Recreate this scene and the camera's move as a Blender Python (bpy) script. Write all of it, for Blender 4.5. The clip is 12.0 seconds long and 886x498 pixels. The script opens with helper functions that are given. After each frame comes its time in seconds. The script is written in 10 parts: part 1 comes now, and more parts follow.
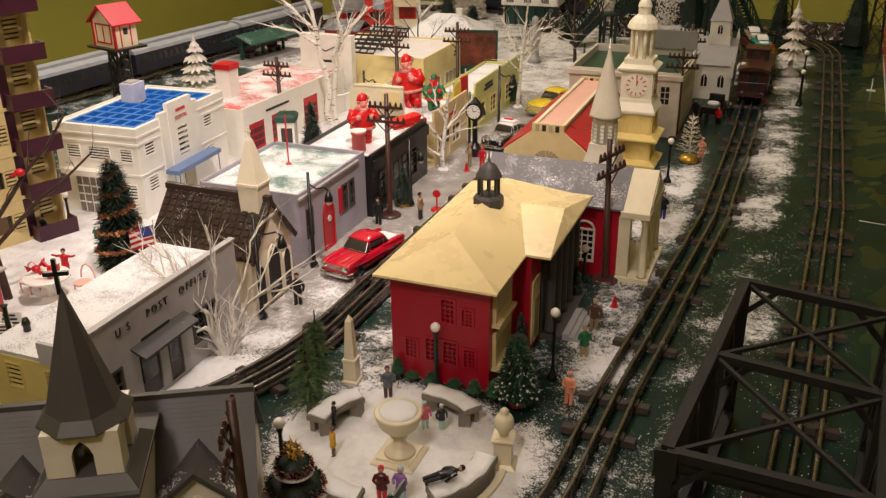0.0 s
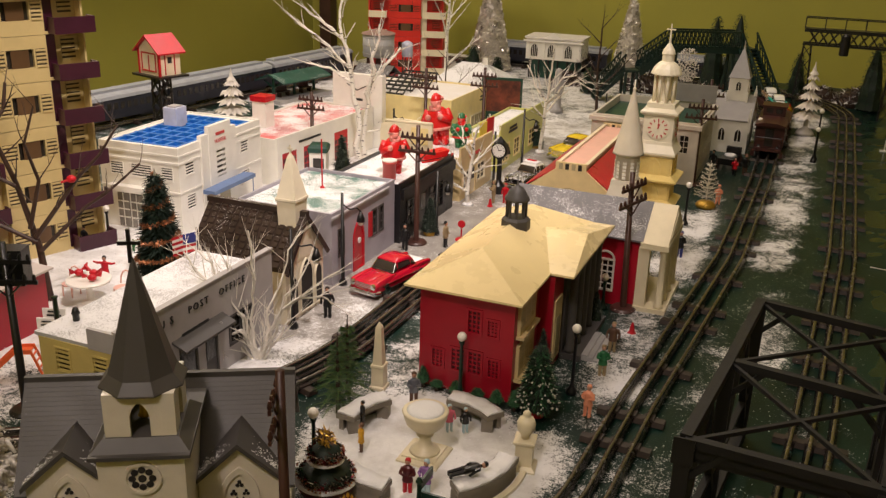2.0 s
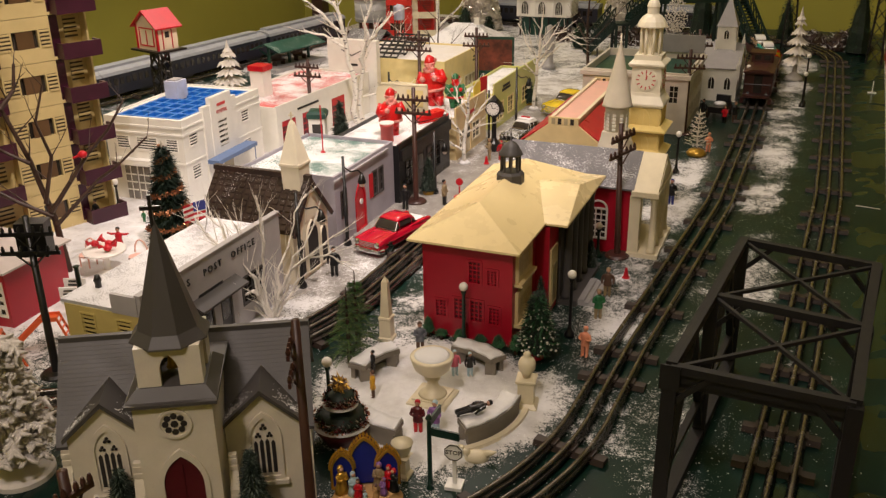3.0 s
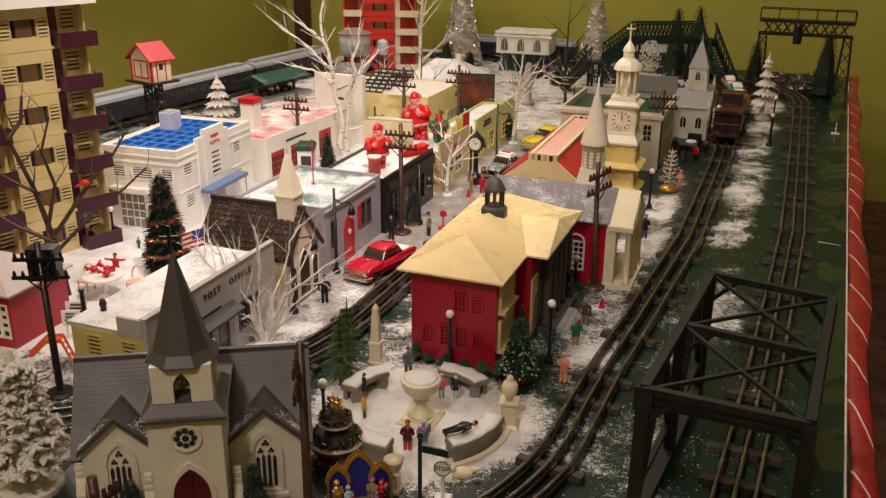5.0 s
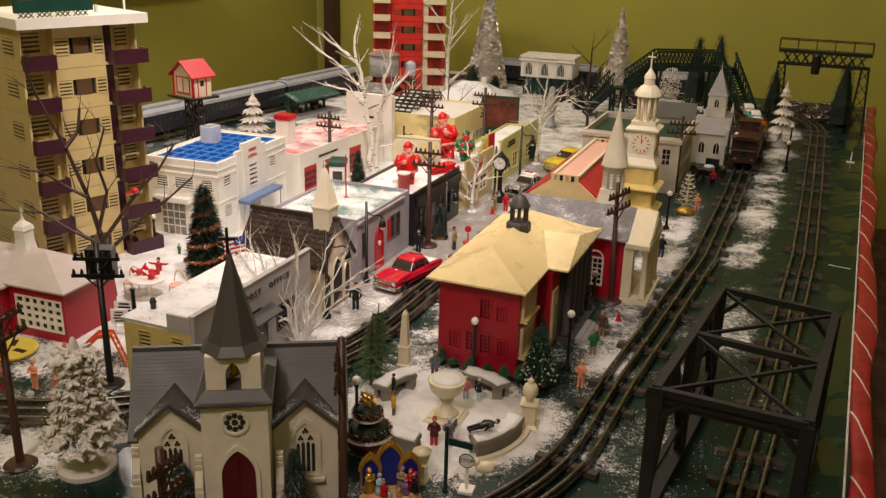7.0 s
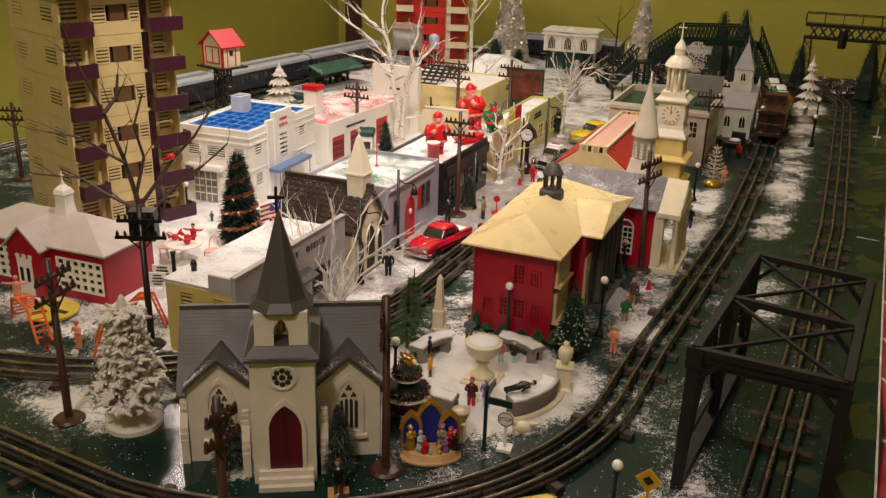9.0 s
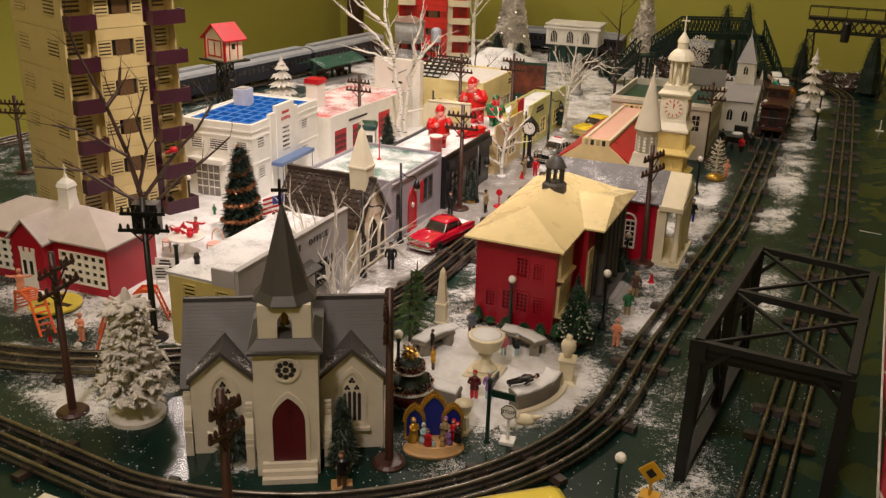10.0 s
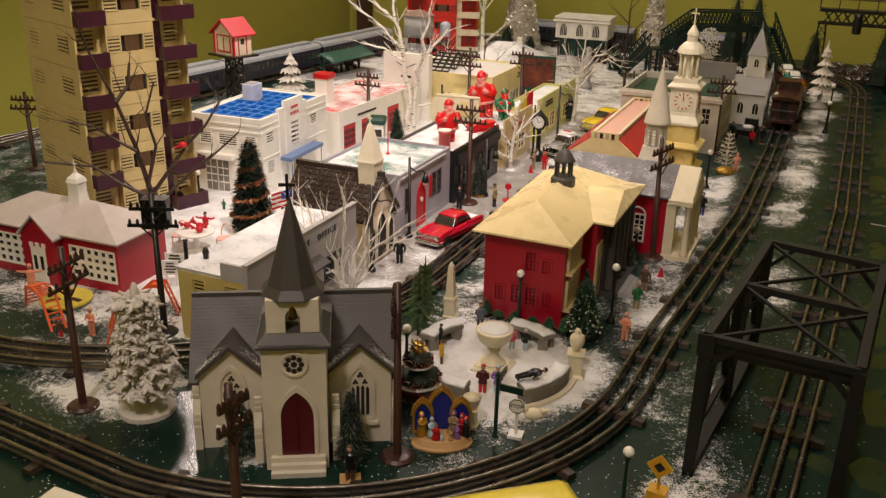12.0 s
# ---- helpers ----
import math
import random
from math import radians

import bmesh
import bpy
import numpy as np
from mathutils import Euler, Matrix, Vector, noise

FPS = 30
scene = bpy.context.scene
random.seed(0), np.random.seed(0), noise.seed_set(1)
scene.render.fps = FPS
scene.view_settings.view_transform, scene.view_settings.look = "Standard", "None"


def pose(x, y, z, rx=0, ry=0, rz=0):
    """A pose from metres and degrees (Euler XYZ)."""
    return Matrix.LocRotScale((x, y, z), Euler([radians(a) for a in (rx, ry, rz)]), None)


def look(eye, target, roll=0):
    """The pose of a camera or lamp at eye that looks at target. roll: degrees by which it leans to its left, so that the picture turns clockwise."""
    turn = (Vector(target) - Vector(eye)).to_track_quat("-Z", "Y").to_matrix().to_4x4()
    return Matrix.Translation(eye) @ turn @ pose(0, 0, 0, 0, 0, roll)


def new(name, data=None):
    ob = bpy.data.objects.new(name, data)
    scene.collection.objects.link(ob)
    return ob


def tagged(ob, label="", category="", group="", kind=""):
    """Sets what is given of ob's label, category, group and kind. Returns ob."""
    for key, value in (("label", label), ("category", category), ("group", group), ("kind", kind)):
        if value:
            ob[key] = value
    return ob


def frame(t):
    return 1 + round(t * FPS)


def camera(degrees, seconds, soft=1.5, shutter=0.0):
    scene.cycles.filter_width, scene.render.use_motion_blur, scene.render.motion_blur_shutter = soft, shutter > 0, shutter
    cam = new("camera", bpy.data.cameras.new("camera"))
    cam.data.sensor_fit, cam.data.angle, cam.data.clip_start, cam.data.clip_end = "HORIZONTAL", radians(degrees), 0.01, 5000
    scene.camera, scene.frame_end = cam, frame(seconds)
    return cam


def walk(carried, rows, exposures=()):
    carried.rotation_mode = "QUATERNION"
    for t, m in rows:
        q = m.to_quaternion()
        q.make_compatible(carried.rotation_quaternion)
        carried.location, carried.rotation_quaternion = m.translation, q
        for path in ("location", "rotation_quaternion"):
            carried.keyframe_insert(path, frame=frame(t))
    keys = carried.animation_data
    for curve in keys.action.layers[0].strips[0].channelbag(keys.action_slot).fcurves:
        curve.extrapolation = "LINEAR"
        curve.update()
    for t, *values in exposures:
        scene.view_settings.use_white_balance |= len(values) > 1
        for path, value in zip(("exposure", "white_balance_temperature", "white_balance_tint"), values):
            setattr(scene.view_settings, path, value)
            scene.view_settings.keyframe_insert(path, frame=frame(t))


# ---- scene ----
cam = camera(52.1, 12.0, soft=1.35)
PATH = [
    (0, (-0.044, -0.85, 0.409), (-0.719, 0.848, -0.404), -0.6),
    (0.5, (-0.041, -0.872, 0.404), (-0.741, 0.854, -0.325), -1.1),
    (1, (-0.036, -0.889, 0.397), (-0.722, 0.893, -0.197), -0.8),
    (1.5, (-0.035, -0.895, 0.392), (-0.766, 0.853, -0.247), -0.0),
    (2, (-0.041, -0.902, 0.389), (-0.755, 0.832, -0.305), 1.7),
    (2.5, (-0.034, -0.929, 0.396), (-0.78, 0.783, -0.321), 0.7),
    (3, (-0.024, -0.938, 0.397), (-0.73, 0.767, -0.374), -0.9),
    (3.2, (-0.017, -0.942, 0.398), (-0.724, 0.771, -0.354), -1.2),
    (5, (-0.019, -0.985, 0.417), (-0.68, 0.763, -0.296), 0.5),
    (5.5, (-0.018, -0.999, 0.42), (-0.686, 0.755, -0.271), 1.2),
    (6, (-0.013, -1.014, 0.427), (-0.69, 0.748, -0.235), 1.1),
    (6.5, (-0.012, -1.025, 0.426), (-0.697, 0.73, -0.245), 1.3),
    (6.7, (-0.008, -1.032, 0.428), (-0.708, 0.719, -0.24), 1.4),
    (8.5, (-0.012, -1.059, 0.419), (-0.714, 0.674, -0.292), 1.8),
    (9, (-0.023, -1.063, 0.418), (-0.745, 0.659, -0.298), 1.7),
    (9.5, (-0.023, -1.064, 0.417), (-0.743, 0.658, -0.303), 1.6),
    (10, (-0.024, -1.064, 0.417), (-0.747, 0.653, -0.311), 1.7),
    (10.5, (-0.024, -1.063, 0.416), (-0.742, 0.651, -0.323), 1.9),
    (11, (-0.023, -1.063, 0.416), (-0.741, 0.648, -0.331), 1.7),
    (11.5, (-0.021, -1.063, 0.417), (-0.753, 0.64, -0.333), 1.4),
    (12, (-0.022, -1.063, 0.417), (-0.764, 0.64, -0.323), 1.3),
]
walk(cam, [(t, look(eye, target, roll)) for t, eye, target, roll in PATH])

# ---- light ----
world = bpy.data.worlds.new("room_air")
world.use_nodes = True
scene.world = world
world.node_tree.nodes["Background"].inputs[0].default_value = (1.0, 0.86, 0.66, 1)
world.node_tree.nodes["Background"].inputs[1].default_value = 0.08
scene.view_settings.exposure = 0.0


WARM = (1.0, 0.835, 0.765)


def bulb(name, at, watts, radius):
    data = bpy.data.lights.new(name, "POINT")
    data.energy, data.color, data.shadow_soft_size = watts, WARM, radius
    new(name, data).location = at


bulb("ceiling_bulb", (-0.2, -1.5, 1.5), 37.0, 0.07)
# spot with no known source, added to brighten the hotel and apartment fronts
spot = bpy.data.lights.new("town_fill_spot", "SPOT")
spot.energy, spot.color, spot.spot_size, spot.spot_blend, spot.shadow_soft_size = 79.0, WARM, radians(60), 0.9, 0.05
new("town_fill_spot", spot).matrix_world = look((-0.18, -0.34, 1.2), (-0.74, 0.15, 0.1))
bulb("far_ceiling_bulb", (-0.68, 0.76, 1.4), 21.5, 0.06)
bulb("side_bulb", (-1.36, 0.46, 0.9), 14.0, 0.07)


# ---- materials ----
def nodes_of(name):
    m = bpy.data.materials.new(name)
    m.use_nodes = True
    t = m.node_tree
    return m, t, t.nodes["Principled BSDF"]


def link(t, a, b):
    t.links.new(a, b)


def noise_node(t, scale, detail=4.0, rough=0.6):
    n = t.nodes.new("ShaderNodeTexNoise")
    n.inputs["Scale"].default_value = scale
    n.inputs["Detail"].default_value = detail
    n.inputs["Roughness"].default_value = rough
    g = t.nodes.new("ShaderNodeNewGeometry")
    link(t, g.outputs["Position"], n.inputs["Vector"])
    return n


def ramp_node(t, src, lo, hi, a=(0, 0, 0, 1), b=(1, 1, 1, 1)):
    r = t.nodes.new("ShaderNodeValToRGB")
    r.color_ramp.elements[0].position, r.color_ramp.elements[1].position = lo, hi
    r.color_ramp.elements[0].color, r.color_ramp.elements[1].color = a, b
    link(t, src, r.inputs[0])
    return r


def mix_node(t, fac, a, b, mode="MIX"):
    m = t.nodes.new("ShaderNodeMix")
    m.data_type, m.blend_type = "RGBA", mode
    for value, sock in ((fac, m.inputs[0]), (a, m.inputs[6]), (b, m.inputs[7])):
        if isinstance(value, (int, float)):
            sock.default_value = value
        elif isinstance(value, tuple):
            sock.default_value = (*value[:3], 1)
        else:
            link(t, value, sock)
    return m.outputs[2]


def math_node(t, op, a, b):
    m = t.nodes.new("ShaderNodeMath")
    m.operation = op
    for i, value in enumerate((a, b)):
        if isinstance(value, (int, float)):
            m.inputs[i].default_value = value
        else:
            link(t, value, m.inputs[i])
    return m.outputs[0]


def mat(name, col, rough=0.45, metal=0.0, var=0.18, scale=45, fine=700, bump=0.25, snow=0.0, coat=0.0, sheer=0.0):
    """Painted plastic, wood or metal with two scales of variation; snow: share of loose snow dust on upward faces."""
    m, t, p = nodes_of(name)
    big, small = noise_node(t, scale), noise_node(t, fine, 3)
    dark = tuple(c * (1 - var) for c in col)
    light = tuple(min(1, c * (1 + var * 0.7)) for c in col)
    base = mix_node(t, ramp_node(t, big.outputs[0], 0.3, 0.7).outputs[0], dark, light)
    base = mix_node(t, ramp_node(t, small.outputs[0], 0.62, 0.8).outputs[0], base, tuple(c * (1 - var * 1.2) for c in col))
    if snow > 0:
        g = t.nodes.new("ShaderNodeNewGeometry")
        s = t.nodes.new("ShaderNodeSeparateXYZ")
        link(t, g.outputs["Normal"], s.inputs[0])
        flakes = noise_node(t, 850, 2)
        patch = noise_node(t, 26, 3)
        share = math_node(t, "ADD", math_node(t, "MULTIPLY", flakes.outputs[0], 0.55), math_node(t, "MULTIPLY", patch.outputs[0], 0.45))
        edge = 0.72 - 0.42 * snow
        cover = ramp_node(t, share, edge, edge + 0.06).outputs[0]
        up = ramp_node(t, s.outputs["Z"], 0.35, 0.6).outputs[0]
        cover = math_node(t, "MULTIPLY", cover, up)
        base = mix_node(t, cover, base, (0.8, 0.8, 0.82))
    link(t, base, p.inputs["Base Color"])
    p.inputs["Metallic"].default_value = metal
    r = t.nodes.new("ShaderNodeMapRange")
    r.inputs[3].default_value, r.inputs[4].default_value = max(0.03, rough - 0.1), min(1, rough + 0.14)
    link(t, big.outputs[0], r.inputs[0])
    link(t, r.outputs[0], p.inputs["Roughness"])
    if coat:
        p.inputs["Coat Weight"].default_value = coat
        p.inputs["Coat Roughness"].default_value = 0.08
    if sheer:
        p.inputs["Subsurface Weight"].default_value = sheer
        p.inputs["Subsurface Radius"].default_value = (0.004, 0.003, 0.002)
    b = t.nodes.new("ShaderNodeBump")
    b.inputs["Strength"].default_value, b.inputs["Distance"].default_value = bump, 0.0006
    link(t, small.outputs[0], b.inputs["Height"])
    link(t, b.outputs[0], p.inputs["Normal"])
    return m


def ground_material():
    """Green painted board, strewn with white flakes where the 'snow' attribute is high."""
    m, t, p = nodes_of("green_board_with_snow")
    a = t.nodes.new("ShaderNodeAttribute")
    a.attribute_name = "snow"
    flakes, crumbs, patch, big = noise_node(t, 780, 2, 0.75), noise_node(t, 190, 3, 0.7), noise_node(t, 34, 4), noise_node(t, 9, 3)
    green = mix_node(t, ramp_node(t, big.outputs[0], 0.35, 0.65).outputs[0], (0.003, 0.016, 0.012), (0.006, 0.028, 0.02))
    paved = t.nodes.new("ShaderNodeAttribute")
    paved.attribute_name = "paved"
    stone = mix_node(t, ramp_node(t, patch.outputs[0], 0.35, 0.68).outputs[0], (0.25, 0.235, 0.215), (0.36, 0.34, 0.315))
    green = mix_node(t, paved.outputs["Fac"], green, stone)
    grain = math_node(t, "ADD", math_node(t, "MULTIPLY", flakes.outputs[0], 0.42), math_node(t, "ADD", math_node(t, "MULTIPLY", crumbs.outputs[0], 0.3), math_node(t, "MULTIPLY", patch.outputs[0], 0.28)))
    over = math_node(t, "SUBTRACT", math_node(t, "ADD", grain, math_node(t, "MULTIPLY", a.outputs["Fac"], 0.5)), 0.66)
    cover = ramp_node(t, over, 0.0, 0.05).outputs[0]
    trodden = mix_node(t, crumbs.outputs[0], (0.5, 0.49, 0.48), (0.72, 0.71, 0.7))
    fresh = mix_node(t, crumbs.outputs[0], (0.68, 0.68, 0.69), (0.88, 0.88, 0.88))
    white = mix_node(t, ramp_node(t, math_node(t, "ADD", math_node(t, "MULTIPLY", patch.outputs[0], 0.5), math_node(t, "MULTIPLY", big.outputs[0], 0.5)), 0.42, 0.56).outputs[0], trodden, fresh)
    link(t, mix_node(t, cover, green, white), p.inputs["Base Color"])
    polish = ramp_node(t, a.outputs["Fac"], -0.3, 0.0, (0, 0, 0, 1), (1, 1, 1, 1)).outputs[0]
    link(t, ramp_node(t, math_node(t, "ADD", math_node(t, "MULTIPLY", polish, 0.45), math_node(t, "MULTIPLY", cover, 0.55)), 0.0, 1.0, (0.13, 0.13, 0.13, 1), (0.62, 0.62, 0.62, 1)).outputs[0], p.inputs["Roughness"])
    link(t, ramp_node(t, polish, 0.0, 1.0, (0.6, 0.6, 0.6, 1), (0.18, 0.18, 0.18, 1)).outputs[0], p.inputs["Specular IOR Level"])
    b = t.nodes.new("ShaderNodeBump")
    b.inputs["Strength"].default_value, b.inputs["Distance"].default_value = 0.35, 0.0012
    link(t, math_node(t, "ADD", cover, math_node(t, "MULTIPLY", flakes.outputs[0], 0.3)), b.inputs["Height"])
    link(t, b.outputs[0], p.inputs["Normal"])
    return m


def striped(name, a, b, period, slope):
    """Ribbon with thin slanting stripes."""
    m, t, p = nodes_of(name)
    g = t.nodes.new("ShaderNodeNewGeometry")
    v = t.nodes.new("ShaderNodeSeparateXYZ")
    link(t, g.outputs["Position"], v.inputs[0])
    run = math_node(t, "ADD", v.outputs[1], math_node(t, "MULTIPLY", v.outputs[0], slope))
    run = math_node(t, "ADD", run, math_node(t, "MULTIPLY", noise_node(t, 9, 2).outputs[0], 0.05))
    line = math_node(t, "FRACT", math_node(t, "MULTIPLY", run, 1.0 / period), 0.0)
    weave = noise_node(t, 90, 4)
    red = mix_node(t, ramp_node(t, weave.outputs[0], 0.35, 0.7).outputs[0], tuple(c * 0.7 for c in a), tuple(min(1, c * 1.2) for c in a))
    link(t, mix_node(t, ramp_node(t, line, 0.93, 0.95).outputs[0], red, b), p.inputs["Base Color"])
    p.inputs["Roughness"].default_value = 0.38
    return m


def birch_bark():
    m, t, p = nodes_of("birch_bark")
    g = t.nodes.new("ShaderNodeNewGeometry")
    v = t.nodes.new("ShaderNodeMapping")
    v.inputs["Scale"].default_value = (130, 130, 420)
    link(t, g.outputs["Position"], v.inputs[0])
    n = t.nodes.new("ShaderNodeTexNoise")
    n.inputs["Scale"].default_value = 1.0
    link(t, v.outputs[0], n.inputs["Vector"])
    link(t, mix_node(t, ramp_node(t, n.outputs[0], 0.6, 0.68).outputs[0], (0.78, 0.75, 0.68), (0.05, 0.04, 0.035)), p.inputs["Base Color"])
    p.inputs["Roughness"].default_value = 0.6
    return m


WHITE = mat("white_plastic", (0.8, 0.78, 0.72), 0.35, var=0.06)
CREAM = mat("cream_plastic", (0.74, 0.66, 0.47), 0.35, var=0.08)
IVORY = mat("ivory_plastic", (0.66, 0.605, 0.5), 0.32, var=0.07, sheer=0.15)
TAN = mat("tan_plastic", (0.66, 0.52, 0.27), 0.35, var=0.1)
TANROOF = mat("tan_roof_plastic", (0.86, 0.7, 0.37), 0.26, var=0.06, scale=24, snow=0.04)
YELLOW = mat("pale_yellow_plastic", (0.76, 0.63, 0.29), 0.35, var=0.1)
LIME = mat("lime_plastic", (0.55, 0.56, 0.16), 0.38, var=0.1)
RED = mat("red_plastic", (0.36, 0.005, 0.02), 0.34, var=0.1, scale=14)
REDPANE = mat("dark_red_pane", (0.05, 0.003, 0.006), 0.3)
BRIGHTRED = mat("bright_red_plastic", (0.5, 0.005, 0.016), 0.36, var=0.12)
MAROON = mat("maroon_plastic", (0.09, 0.008, 0.012), 0.35)
PURPLE = mat("plum_plastic", (0.045, 0.007, 0.02), 0.35)
GREY = mat("grey_plastic", (0.36, 0.35, 0.35), 0.4, snow=0.0)
GREYROOF = mat("grey_shingle_plastic", (0.062, 0.057, 0.055), 0.5, var=0.08, bump=0.04, snow=0.03)
GREYSNOW = mat("grey_roof_with_snow", (0.135, 0.132, 0.142), 0.4, var=0.12, snow=0.36)
DARKROOF = mat("dark_brown_shingle", (0.03, 0.017, 0.012), 0.36, var=0.4, snow=0.3)
SNOWROOF = mat("roof_under_snow", (0.42, 0.42, 0.43), 0.6, var=0.2, snow=0.7)
GREENSNOW = mat("green_roof_under_snow", (0.05, 0.16, 0.13), 0.45, var=0.2, snow=0.64)
REDSNOW = mat("red_roof_under_snow", (0.55, 0.05, 0.05), 0.45, var=0.2, snow=0.6)
REDROOF = mat("red_roof_plastic", (0.42, 0.02, 0.03), 0.3, var=0.15, snow=0.14)
WHITEROOF = mat("white_roof_plastic", (0.74, 0.71, 0.68), 0.4, var=0.08, snow=0.4)
BLUE = mat("blue_roof_plastic", (0.02, 0.165, 0.55), 0.35, var=0.15)
BLUEGREY = mat("blue_grey_plastic", (0.12, 0.19, 0.36), 0.4)
PALEBLUE = mat("pale_blue_plastic", (0.55, 0.58, 0.72), 0.4)
BLACK = mat("black_plastic", (0.008, 0.008, 0.009), 0.3)
DARK = mat("dark_interior", (0.02, 0.016, 0.014), 0.7)
PANE = mat("dark_window_pane", (0.03, 0.026, 0.022), 0.12, var=0.4)
LITPANE = mat("pale_window_pane", (0.4, 0.33, 0.2), 0.2, var=0.3)
MATTBLACK = mat("matt_black_plastic", (0.0045, 0.004, 0.004), 0.6, var=0.3)
BRIDGEGREEN = mat("bottle_green_plastic", (0.005, 0.022, 0.017), 0.42, var=0.25, snow=0.06)
LEMON = mat("lemon_enamel", (0.78, 0.62, 0.07), 0.22, var=0.05, coat=0.8, bump=0.02)
GREENDARK = mat("dark_green_plastic", (0.008, 0.055, 0.04), 0.35, var=0.2)
GREENLAMP = mat("green_lamp_enamel", (0.006, 0.03, 0.02), 0.3)
BROWNPOLE = mat("brown_pole_plastic", (0.05, 0.018, 0.013), 0.38, var=0.2)
RAIL = mat("worn_rail_steel", (0.21, 0.187, 0.165), 0.22, metal=0.8, var=0.35, scale=60)
TIE = mat("brown_tie_steel", (0.032, 0.02, 0.015), 0.5, var=0.3)
STONE = mat("grey_stone_plastic", (0.21, 0.185, 0.15), 0.6, var=0.2, snow=0.3)
SNOW = mat("loose_snow", (0.74, 0.74, 0.75), 0.75, var=0.06, bump=0.8, fine=420)
ORANGE = mat("orange_plastic", (0.75, 0.13, 0.04), 0.35)
PINK = mat("flesh_pink_plastic", (0.8, 0.32, 0.19), 0.4)
SKIN = mat("painted_face", (0.46, 0.25, 0.165), 0.5)
CLOTHBLUE = mat("blue_paint", (0.02, 0.03, 0.2), 0.45)
CLOTHGREEN = mat("green_paint", (0.02, 0.14, 0.05), 0.45)
CLOTHBROWN = mat("brown_paint", (0.1, 0.05, 0.03), 0.5)
CLOTHTAN = mat("khaki_paint", (0.3, 0.22, 0.12), 0.5)
CLOTHLILAC = mat("lilac_paint", (0.25, 0.12, 0.35), 0.45)
CLOTHPALE = mat("pale_blue_paint", (0.4, 0.55, 0.62), 0.45)
GOLD = mat("gold_paint", (0.6, 0.36, 0.06), 0.3, metal=0.7)
CARRED = mat("red_car_enamel", (0.5, 0.004, 0.028), 0.16, var=0.05, coat=1.0, bump=0.02)
TAXI = mat("yellow_car_enamel", (0.8, 0.58, 0.03), 0.2, var=0.05, coat=1.0, bump=0.02)
CARSNOWY = mat("black_car_enamel_under_snow", (0.01, 0.01, 0.012), 0.18, var=0.05, coat=1.0, bump=0.02, snow=0.55)
CARWHITE = mat("white_car_enamel", (0.8, 0.8, 0.78), 0.2, var=0.05, coat=1.0, bump=0.02)
CARTEAL = mat("teal_car_enamel", (0.02, 0.4, 0.33), 0.2, var=0.05, coat=1.0, bump=0.02)
CHROME = mat("chrome", (0.75, 0.75, 0.75), 0.12, metal=1.0, var=0.05, bump=0.02)
RUBBER = mat("black_rubber", (0.015, 0.015, 0.015), 0.7)
CARGLASS = mat("car_window", (0.035, 0.028, 0.023), 0.06, var=0.2, bump=0.0)
NEEDLE = mat("dark_green_bristle", (0.007, 0.02, 0.011), 0.6, var=0.4)
NEEDLETIP = mat("frosted_bristle", (0.13, 0.17, 0.13), 0.7, var=0.4)
FIRLIGHT = mat("yellow_green_fir_plastic", (0.13, 0.2, 0.055), 0.5, var=0.3)
FIR = mat("green_fir_plastic", (0.035, 0.13, 0.05), 0.5, var=0.35)
FLOCK = mat("white_flocked_foam", (0.64, 0.6, 0.55), 0.65, var=0.12)
TINSEL = mat("silver_tinsel", (0.72, 0.68, 0.6), 0.28, metal=0.75, var=0.3)
TINSELGREEN = mat("green_foil_tinsel", (0.012, 0.05, 0.03), 0.22, metal=0.8, var=0.4, scale=300)
TINSELRED = mat("red_foil_tinsel", (0.24, 0.012, 0.03), 0.22, metal=0.8, var=0.4, scale=300)
GARLAND = mat("gold_garland", (0.4, 0.17, 0.08), 0.28, metal=0.6, var=0.6, scale=300)
TWIG = mat("brown_twig", (0.045, 0.022, 0.014), 0.5, var=0.3)
WHITETWIG = mat("white_twig", (0.8, 0.76, 0.69), 0.55, var=0.2)
BIRCH = birch_bark()
GLOBE = mat("milky_globe", (0.85, 0.82, 0.76), 0.25, var=0.04)
SIGNWHITE = mat("white_sign_paint", (0.78, 0.77, 0.74), 0.4, var=0.08)
INK = mat("black_ink", (0.02, 0.02, 0.02), 0.6)
REDINK = mat("red_ink", (0.55, 0.05, 0.05), 0.6)
TRAINGREY = mat("grey_train_roof", (0.3, 0.32, 0.35), 0.45, var=0.15)
TRAINBLUE = mat("dark_blue_train_side", (0.016, 0.018, 0.03), 0.4)
WALLPAINT = mat("olive_green_wall_paint", (0.33, 0.315, 0.045), 0.75, var=0.08, scale=3, fine=180, bump=0.15)
CEILPAINT = mat("white_ceiling_paint", (0.75, 0.72, 0.66), 0.85, var=0.04, scale=4)
CARPET = mat("brown_patterned_carpet", (0.12, 0.055, 0.035), 0.95, var=0.7, scale=24, fine=260, bump=1.0)
TRIMWOOD = mat("dark_brown_wood", (0.05, 0.022, 0.014), 0.45, var=0.3)
GROUND = ground_material()
SIGNCORD = mat("white_cord", (0.6, 0.56, 0.5), 0.6)
RIBBON = striped("red_ribbon_with_white_stripes", (0.3, 0.008, 0.02), (0.6, 0.55, 0.48), 0.115, 4.0)


